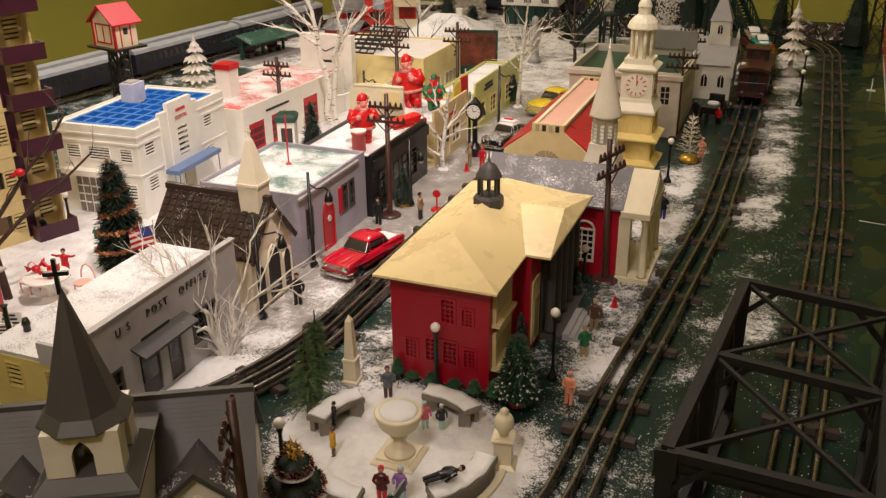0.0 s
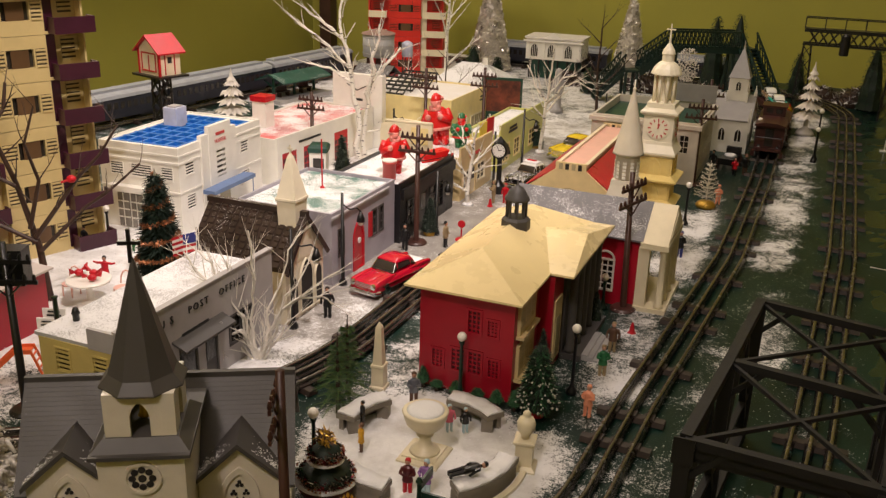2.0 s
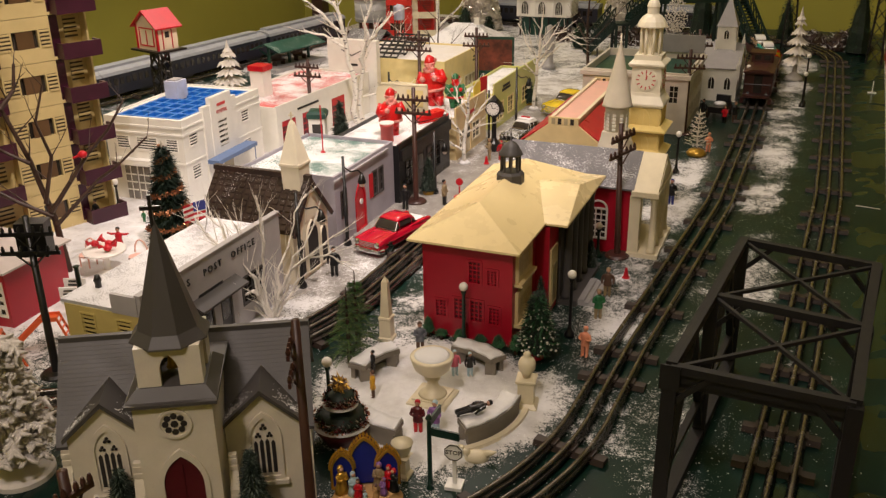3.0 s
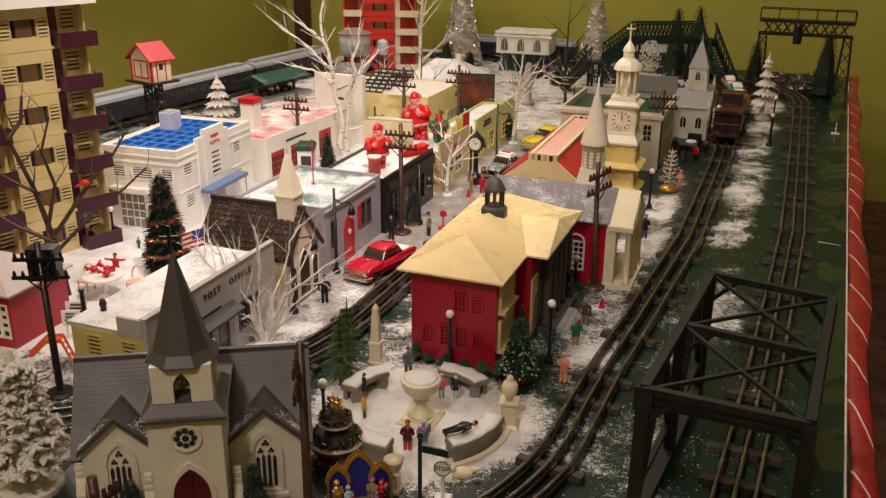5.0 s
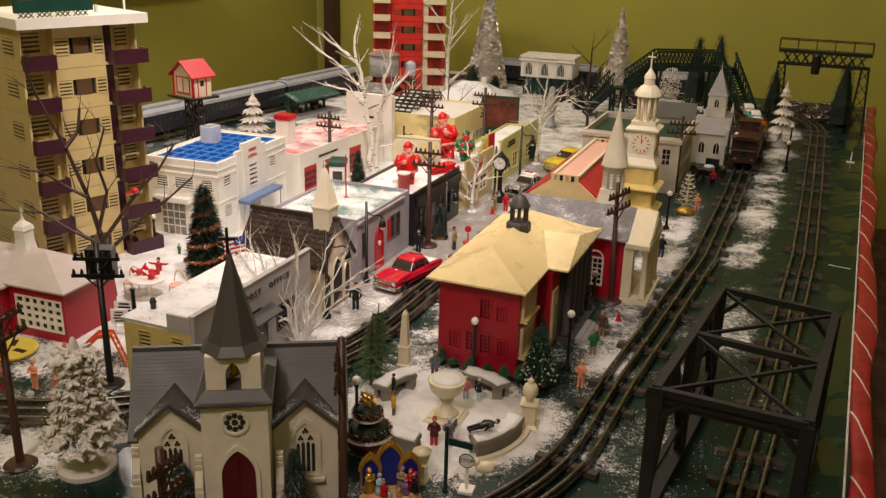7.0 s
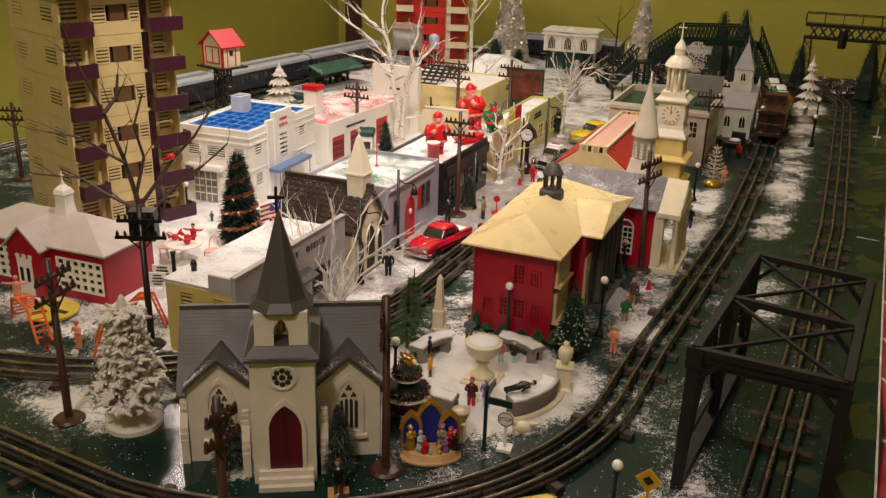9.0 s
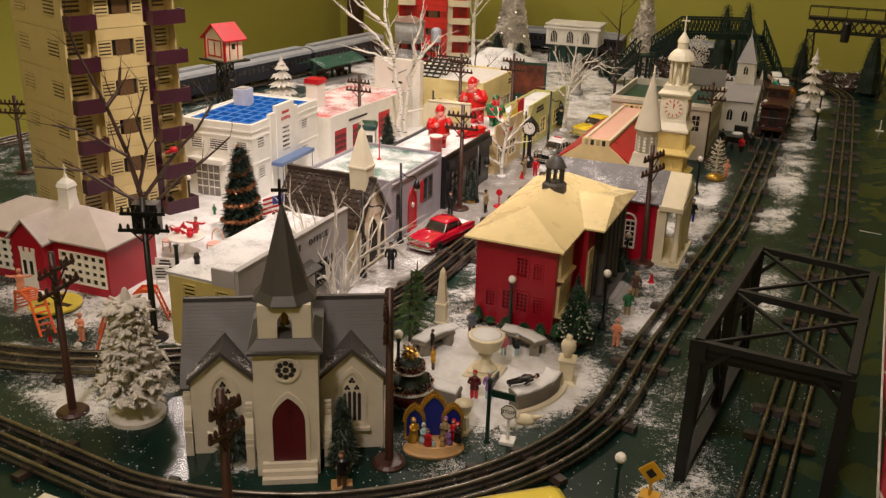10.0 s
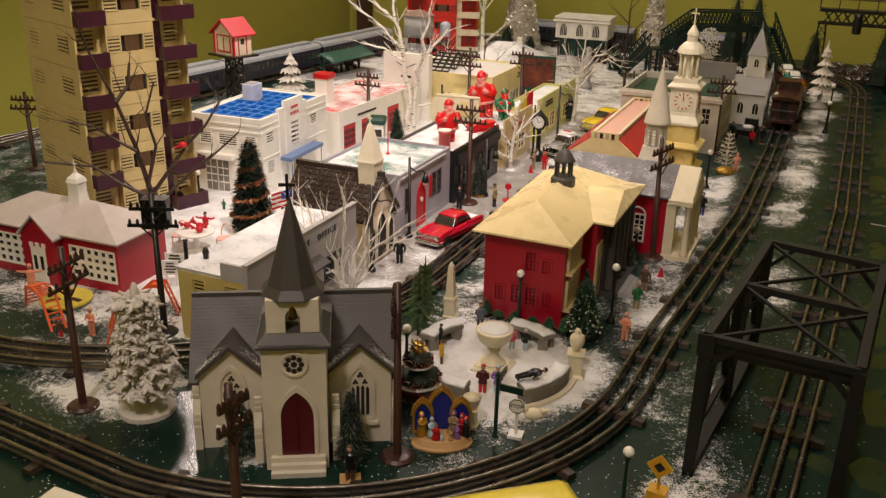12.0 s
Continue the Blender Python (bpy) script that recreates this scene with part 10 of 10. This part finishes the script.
def roof_things():
    def big_figure(at, turn, h, coat, trim, label, lean=0.0):
        """A plain hollow-plastic figure: boots, belly, folded arms, beard and drooping cap in one mesh."""
        bm = M()
        k = h / 0.056

        def shade(n0, index):
            bm.faces.ensure_lookup_table()
            for f in bm.faces[n0:]:
                f.material_index = index

        for s in (-1, 1):
            tube(bm, (s * 0.0048 * k, -0.001 * k, 0), (s * 0.0048 * k, 0, 0.011 * k), 0.0046 * k, 0.0056 * k, 10)
            tube(bm, (s * 0.0048 * k, -0.0045 * k, 0.002 * k), (s * 0.0048 * k, 0, 0.003 * k), 0.0034 * k, 0.0042 * k, 8)
            tube(bm, (s * 0.0048 * k, 0, 0.011 * k), (s * 0.0052 * k, 0, 0.02 * k), 0.0056 * k, 0.0068 * k, 10)
        lathe(bm, [(0.0118 * k, 0.0175 * k), (0.0148 * k, 0.0195 * k), (0.0145 * k, 0.024 * k), (0.0138 * k, 0.031 * k), (0.0115 * k, 0.038 * k), (0.0075 * k, 0.0425 * k), (0.004 * k, 0.044 * k)], 16, (0, 0, 0), 0, 0.86)
        for s in (-1, 1):
            tube(bm, (s * 0.0105 * k, 0, 0.0395 * k), (s * 0.016 * k, -0.004 * k, 0.0285 * k), 0.0048 * k, 0.0042 * k, 8)
            tube(bm, (s * 0.016 * k, -0.004 * k, 0.0285 * k), (s * 0.007 * k, -0.0125 * k, 0.0335 * k), 0.0042 * k, 0.0034 * k, 8)
        n0 = len(bm.faces)
        ball(bm, (0, -0.0015 * k, 0.0468 * k), 0.006 * k, 10)
        for i in range(7):
            a = math.pi * (i / 6.0)
            ball(bm, (0.0048 * k * math.cos(a), -0.0062 * k, (0.044 - 0.0035 * math.sin(a)) * k), 0.0026 * k, 7)
        lathe(bm, [(0.0147 * k, 0.0178 * k), (0.0156 * k, 0.0192 * k), (0.0148 * k, 0.0212 * k)], 16, (0, 0, 0), 0, 0.87)
        for s in (-1, 1):
            ball(bm, (s * 0.0075 * k, -0.0125 * k, 0.0338 * k), 0.0036 * k, 7)
        shade(n0, 1)
        n1 = len(bm.faces)
        lathe(bm, [(0.0064 * k, 0.0492 * k), (0.006 * k, 0.0525 * k), (0.0042 * k, 0.0565 * k), (0.0015 * k, 0.059 * k)], 12)
        tube(bm, (0, 0, 0.0575 * k), (0.006 * k, 0.001 * k, 0.054 * k), 0.0026 * k, 0.0016 * k, 8)
        shade(n1, 0)
        n2 = len(bm.faces)
        ball(bm, (0.0072 * k, 0.001 * k, 0.0528 * k), 0.0022 * k, 7)
        lathe(bm, [(0.0066 * k, 0.048 * k), (0.0072 * k, 0.0492 * k), (0.0066 * k, 0.0506 * k)], 12)
        shade(n2, 1)
        ob = single("roof_figure", bm, [coat, trim], at, turn, label, "figure", "roof figures", smooth=True)
        if lean:
            ob.matrix_world = ob.matrix_world @ pose(0, 0, 0, 0, lean, 0)
        return ob

    big_figure((-0.535, 0.122, 0.0722), 40, 0.06, SANTARED, SANTATRIM, "large glossy red plastic figure on the store roof")
    big_figure((-0.56, 0.34, 0.0602), 5, 0.074, SANTARED, SANTATRIM, "large red plastic figure with faded trim leaning back", -9)
    big_figure((-0.527, 0.335, 0.0602), 30, 0.05, CLOTHGREEN, SANTARED, "large green and red plastic figure on the shop roof")
    sled = M()
    solid(sled, [(-0.02, -0.009, 0.004), (0.018, -0.009, 0.004), (0.024, -0.009, 0.013), (-0.02, -0.009, 0.01)], (0, 0.018, 0))
    for s in (-0.008, 0.008):
        tube(sled, (-0.022, s, 0.001), (0.024, s, 0.001), 0.0012, n=6)
        tube(sled, (0.024, s, 0.001), (0.03, s, 0.007), 0.0012, n=6)
    single("toy_sleigh", sled, SANTARED, (-0.518, 0.207, 0.0722), 60, "red plastic sleigh on the roof edge", "sleigh")
    ad = thing("shop_sign", (-0.508, 0.382, 0.0602), 80, "small yellow and red sign boards on the shop roof", "sign")
    part("yellow_board", box(M(), -0.012, 0.008, -0.001, 0.001, 0.006, 0.032), YELLOWBRIGHT, ad)
    part("red_board", box(M(), 0.009, 0.03, -0.0008, 0.0012, 0.008, 0.036), BRIGHTRED, ad)
    part("stand", box(box(M(), -0.009, -0.007, -0.002, 0.0, 0, 0.008), 0.024, 0.026, -0.002, 0.0, 0, 0.01), TRIMDARK, ad)
    # sign and aerial on the apartment roof
    m = tower.matrix_world
    sgn = thing("roof_billboard", m @ Vector((0.016, -0.008, tower_top)), 70, "dark green framed billboard on the tower roof", "billboard")
    part("panel", box(M(), -0.014, 0.068, -0.001, 0.001, 0.02, 0.075), BILLRED, sgn, "faded red and cream picture panel")
    fr = M()
    for a, b, c, e in ((-0.02, 0.074, 0.006, 0.02), (-0.02, 0.074, 0.075, 0.081), (-0.02, -0.014, 0.02, 0.075), (0.068, 0.074, 0.02, 0.075)):
        box(fr, a, b, -0.003, 0.003, c, e)
    part("frame", fr, GREENDARK, sgn)
    for i in range(2, 6):
        lt = M()
        for k in range(3):
            beam(lt, (-0.06 + i * 0.022 + k * 0.006, 0, 0), (-0.054 + i * 0.022 + k * 0.006, 0, 0.006), 0.001)
            beam(lt, (-0.054 + i * 0.022 + k * 0.006, 0, 0), (-0.06 + i * 0.022 + k * 0.006, 0, 0.006), 0.001)
        part("lattice", lt, GREENDARK, sgn)
    ae = thing("roof_aerial", m @ Vector((0.148, 0.02, tower_top)), 70, "white plastic roof aerial", "aerial")
    part("mast", box(M(), -0.001, 0.001, -0.001, 0.001, 0, 0.045), WHITE, ae)
    for z in (0.022, 0.03, 0.038):
        part("loop", box(M(), -0.009, 0.009, -0.0012, 0.0012, z, z + 0.0022), WHITE, ae)
    part("stub", box(M(), -0.04, -0.036, -0.002, 0.002, 0, 0.009), WHITE, ae)


roof_things()


def sleigh_wagon():
    t = thing("horseless_wagon", (-0.165, 0.65), 80, "dark wagon with snow on its bed beside the bank", "wagon")
    part("bed", box(M(), -0.028, 0.028, -0.012, 0.012, 0.012, 0.022), BLACK, t)
    part("snow_load", lathe(M(), [(0.011, 0.022), (0.009, 0.025), (0.0, 0.0265)], 12), SNOW, t, smooth=True)
    for x in (-0.02, 0.02):
        for s in (-1, 1):
            wh = part("wheel", lathe(M(), [(0.009, -0.001), (0.0098, 0), (0.009, 0.001)], 16), BROWNPOLE, t)
            wh.matrix_basis = pose(x, s * 0.0135, 0.0098, 90)
    part("bench", box(M(), 0.016, 0.022, -0.012, 0.012, 0.022, 0.034), BLACK, t)


sleigh_wagon()


def coach(at, turn, length, label):
    t = thing("passenger_coach", at, turn, label, "passenger coach", "passenger coaches")
    w = 0.026
    part("body", box(M(), -length / 2, length / 2, -w, w, 0.02, 0.056), TRAINBLUE, t, "dark blue coach side")
    r, prof = M(), []
    for i in range(9):
        a = math.pi * i / 8
        prof.append((-length / 2 - 0.002, w * 1.04 * math.cos(a), 0.056 + 0.011 * math.sin(a) ** 0.7))
    solid(r, prof, (length + 0.004, 0, 0))
    part("roof", r, TRAINGREY, t, "grey rounded roof")
    part("clerestory", box(M(), -length / 2 + 0.012, length / 2 - 0.012, -0.011, 0.011, 0.065, 0.071), TRAINGREY, t)
    n = int(length / 0.0165)
    for s in (-1, 1):
        for i in range(n):
            x = -length / 2 + 0.012 + i * (length - 0.02) / n
            part("window", box(M(), x, x + 0.009, s * w - 0.0006, s * w + 0.0006, 0.037, 0.049), PANE, t)
    for x in (-length / 2 + 0.04, length / 2 - 0.04):
        b = part("bogie", box(M(), x - 0.026, x + 0.026, -0.02, 0.02, 0.014, 0.02), BLACK, t)
        for dx in (-0.016, 0.016):
            for s in (-1, 1):
                part("wheel", lathe(M(), [(0.0085, -0.002), (0.0085, 0.002)], 14), BLACK, b).matrix_basis = pose(x + dx, s * 0.0155, 0.0202, 90)


w_shed = thing("cream_shed", (-0.456, -0.762), 0, "low cream shed with a flat roof at the board edge", "shed")
four_walls(w_shed, 0.085, 0.056, 0.035, {0: [(0.012, 0.03, 0.002, 0.026), (0.045, 0.07, 0.012, 0.026)]}, CREAM)
part("door", box(M(), 0.012, 0.03, 0.001, 0.0018, 0.002, 0.026), DARK, w_shed)
part("pane", box(M(), 0.045, 0.07, 0.001, 0.0018, 0.012, 0.026), PANE, w_shed)
part("roof", box(M(), -0.0015, 0.0865, -0.0015, 0.0575, 0.0352, 0.0395), IVORY, w_shed)


# ---- loose snow flakes and rubble ----
def flakes(count, label, material, seed, size, region, need):
    rnd = random.Random(seed)
    verts, faces = [], []
    while len(faces) < count:
        x, y = rnd.uniform(region[0], region[1]), rnd.uniform(region[2], region[3])
        if x > edge_x(y) - 0.01 or rnd.random() > need(x, y):
            continue
        s = size * rnd.uniform(0.4, 1.2)
        a, tilt = rnd.uniform(0, 6.28), rnd.uniform(-0.4, 0.4)
        z = 0.0022 + rnd.uniform(0, 0.0008)
        i = len(verts)
        for k in range(3):
            q = a + k * 2.1
            verts.append((x + s * math.cos(q), y + s * math.sin(q), z + tilt * s * math.cos(q)))
        faces.append((i, i + 1, i + 2))
    me = bpy.data.meshes.new("snow_flakes")
    me.from_pydata(verts, [], faces)
    me.materials.append(material)
    tagged(new("snow_flakes", me), label, "snow", kind="stuff")


GLITTER = mat("glittering_flake", (0.85, 0.85, 0.86), 0.25, var=0.05, coat=0.6)
flakes(36000, "loose glittering snow flakes on the green board", GLITTER, 7, 0.0008, (-0.9, 0.05, -0.85, 0.75), lambda x, y: (0.03 if x < -0.1 else 0.006) + 0.97 * max(0.0, min(1.0, snow_at(x, y))))

for x in (-0.4, -0.72):
    coach((x, 1.493, 0.0), 0, 0.3, "dark blue passenger coach on the back track")
for k in range(3):
    y = 0.36 + 0.312 * k
    coach((-1.253 + 0.11 * (y - 0.33), y, 0.0), 83.7, 0.3, "dark blue passenger coach on the track beside the wall")

CABOOSE = mat("dark_brown_caboose_paint", (0.055, 0.014, 0.011), 0.4, var=0.2)
FOILRED = mat("red_foil", (0.6, 0.02, 0.01), 0.16, metal=0.9, var=0.3, scale=200)
FOILGOLD = mat("gold_foil", (0.7, 0.5, 0.03), 0.16, metal=0.9, var=0.3, scale=200)
CARTAN = mat("beige_car_enamel", (0.4, 0.27, 0.17), 0.22, var=0.05, coat=1.0, bump=0.02)


def trucks(t, length):
    """Two four-wheel trucks under a wagon."""
    for y in (-length / 2 + 0.034, length / 2 - 0.034):
        b = part("truck", box(box(M(), -0.021, -0.0185, y - 0.022, y + 0.022, 0.016, 0.023), 0.0185, 0.021, y - 0.022, y + 0.022, 0.016, 0.023), BLACK, t, "black truck")
        for dy in (-0.014, 0.014):
            for s in (-1, 1):
                part("wheel", lathe(M(), [(0.0085, -0.002), (0.0085, 0.002)], 14), BLACK, b).matrix_basis = pose(s * 0.0155, y + dy, 0.0202, 0, 90)


def freight():
    t = thing("caboose", (-0.1125, 0.8), 0, "dark brown caboose with cupola on the inner track", "caboose")
    L = 0.16
    part("body", box(M(), -0.024, 0.024, -L / 2 + 0.016, L / 2 - 0.016, 0.024, 0.062), CABOOSE, t)
    part("frame", box(M(), -0.0225, 0.0225, -L / 2, L / 2, 0.02, 0.0238), CABOOSE, t)
    prof = [(-0.0262, -L / 2 + 0.004, 0.0622), (0.0262, -L / 2 + 0.004, 0.0622), (0.0255, -L / 2 + 0.004, 0.0645), (0.012, -L / 2 + 0.004, 0.0685), (-0.012, -L / 2 + 0.004, 0.0685), (-0.0255, -L / 2 + 0.004, 0.0645)]
    part("roof", solid(M(), prof, (0, L - 0.008, 0)), CABOOSE, t)
    c = part("cupola", box(M(), -0.019, 0.019, -0.004, 0.034, 0.0686, 0.084), CABOOSE, t)
    part("cupola_roof", box(M(), -0.0215, 0.0215, -0.0065, 0.0365, 0.0841, 0.0862), CABOOSE, c)
    for x in (-0.0135, 0.0025):
        part("pane", box(M(), x, x + 0.011, -0.0048, -0.0042, 0.0735, 0.0815), PANE, c)
    for s in (-1, 1):
        for y in (-0.05, -0.024, 0.02, 0.046):
            part("window", box(M(), s * 0.0241 - 0.0004, s * 0.0241 + 0.0004, y - 0.005, y + 0.005, 0.042, 0.055), PANE, t)
        for e in (-1, 1):
            part("step", box(M(), s * 0.0235 - 0.003, s * 0.0235 + 0.003, e * (L / 2 - 0.007) - 0.006, e * (L / 2 - 0.007) + 0.006, 0.01, 0.0198), CABOOSE, t)
            part("grab_rail", tube(M(), (s * 0.022, e * (L / 2 - 0.001), 0.024), (s * 0.022, e * (L / 2 - 0.001), 0.044), 0.0008, n=5), BLACK, t)
    for e in (-1, 1):
        part("door", box(M(), -0.007, 0.007, e * (L / 2 - 0.0155) - 0.0004, e * (L / 2 - 0.0155) + 0.0004, 0.026, 0.057), PANE, t)
        part("end_rail", tube(M(), (-0.022, e * (L / 2 - 0.001), 0.044), (0.022, e * (L / 2 - 0.001), 0.044), 0.0008, n=5), BLACK, t)
    trucks(t, L)
    g = thing("gondola_wagon", (-0.1117, 0.968), 0, "dark brown open wagon heaped with foil presents", "wagon")
    L = 0.15
    part("floor", box(M(), -0.023, 0.023, -L / 2, L / 2, 0.022, 0.026), CABOOSE, g)
    for s in (-1, 1):
        part("side_board", box(M(), s * 0.0235 - 0.001, s * 0.0235 + 0.001, -L / 2, L / 2, 0.0262, 0.04), CABOOSE, g)
        part("end_board", box(M(), -0.0224, 0.0224, s * (L / 2 - 0.001) - 0.001, s * (L / 2 - 0.001) + 0.001, 0.0262, 0.04), CABOOSE, g)
    trucks(g, L)
    rnd = random.Random(31)
    for i in range(8):
        y = -0.06 + 0.017 * i
        for s in (-1, 1):
            b = bmesh.new()
            bmesh.ops.create_icosphere(b, subdivisions=2, radius=0.0115)
            for v in b.verts:
                v.co *= rnd.uniform(0.8, 1.2)
                v.co.z *= 0.95
            red = (i + (s > 0)) % 2 == 0
            single("foil_present", b, FOILRED if red else FOILGOLD, (-0.1117 + s * 0.011, 0.968 + y, 0.0375 + rnd.uniform(0, 0.004)), rnd.uniform(0, 90), "crumpled red foil present in the wagon" if red else "crumpled gold foil present in the wagon", "present", "foil presents")
    f = thing("flat_wagon", (-0.132, 1.14), 15, "dark brown flat wagon carrying two toy cars", "wagon")
    L = 0.17
    part("deck", box(M(), -0.023, 0.023, -L / 2, L / 2, 0.022, 0.03), CABOOSE, f)
    for s in (-1, 1):
        part("rack_rail", box(M(), s * 0.022 - 0.001, s * 0.022 + 0.001, -L / 2, L / 2, 0.0301, 0.034), CABOOSE, f)
    trucks(f, L)
    car((-0.1225, 1.101, 0.0302), 195, 0.078, "teal toy car with white roof riding on the wagon", CARTEAL, CARWHITE)
    car((-0.144, 1.183, 0.0302), 195, 0.078, "beige toy car with white roof riding on the wagon", CARTAN, CARWHITE)


freight()


def brush_mound(at, r, h, seed):
    """A heap of dark brown dry brush, speckled with snow."""
    rnd = random.Random(seed)
    t = thing("brush_heap", at, 0, "heap of dark brown brush speckled with snow", "brush", "brush heaps")
    bm = M()
    for i in range(900):
        a, k = rnd.uniform(0, 2 * math.pi), rnd.random() ** 0.6
        c = Vector((r * k * math.cos(a), r * k * 0.7 * math.sin(a), h * (1 - k * k) * rnd.uniform(0.2, 1.0)))
        d = Vector((rnd.gauss(0, 1), rnd.gauss(0, 1), rnd.uniform(0, 1))).normalized() * r * 0.3
        q = d.orthogonal().normalized() * r * 0.035
        f = bm.faces.new([bm.verts.new(c + q), bm.verts.new(c - q), bm.verts.new(c + d)])
        f.material_index = rnd.choice((0, 0, 0, 0, 1))
    part("brushwood", bm, [TWIG, SNOW], t)
    part("core", lathe(M(), [(r * 0.9, 0), (r * 0.75, h * 0.35), (r * 0.4, h * 0.75), (0.0, h * 0.9)], 14, (0, 0, 0), 0, 0.7), TWIG, t, smooth=True)


brush_mound((0.035, 1.37), 0.055, 0.042, 1)
brush_mound((-0.04, 1.4), 0.05, 0.035, 2)
brush_mound((-0.43, 1.32), 0.07, 0.04, 3)
brush_mound((-0.62, 1.3), 0.05, 0.03, 4)


def wall_shelf():
    """A brown board on the side wall with a row of boxes."""
    sh = thing("wall_shelf", (LEFT, 0.66, 0.308), 0, "dark brown wooden shelf board on the green wall", "shelf")
    part("board", box(M(), 0.0, 0.075, -0.5, 0.42, 0.0, 0.02), TRIMWOOD, sh)
    for y in (-0.3, 0.2):
        part("bracket", solid(M(), [(0.001, y, -0.0002), (0.05, y, -0.0002), (0.001, y, -0.03)], (0, 0.012, 0)), TRIMWOOD, sh)
    y = 0.27
    for i, (w, h, m, what) in enumerate(((0.05, 0.07, WHITE, "white"), (0.06, 0.09, GREY, "grey"), (0.04, 0.06, CREAM, "cream"), (0.05, 0.08, WHITE, "white"), (0.03, 0.07, BRIGHTRED, "red"), (0.08, 0.07, IVORY, "ivory"), (0.06, 0.06, GREYROOF, "dark grey"))):
        bx = thing("storage_box", (LEFT + 0.038, 0.66 + y, 0.328), 0, "small " + what + " cardboard box on the wall shelf", "box", "boxes on the shelf")
        part("carton", box(M(), -0.03, 0.03, -w / 2, w / 2, 0, h), m, bx)
        part("flap", box(M(), -0.031, 0.031, -w / 2 - 0.001, w / 2 + 0.001, h, h + 0.004), m, bx)
        y -= 0.072 if i else 0.078


wall_shelf()
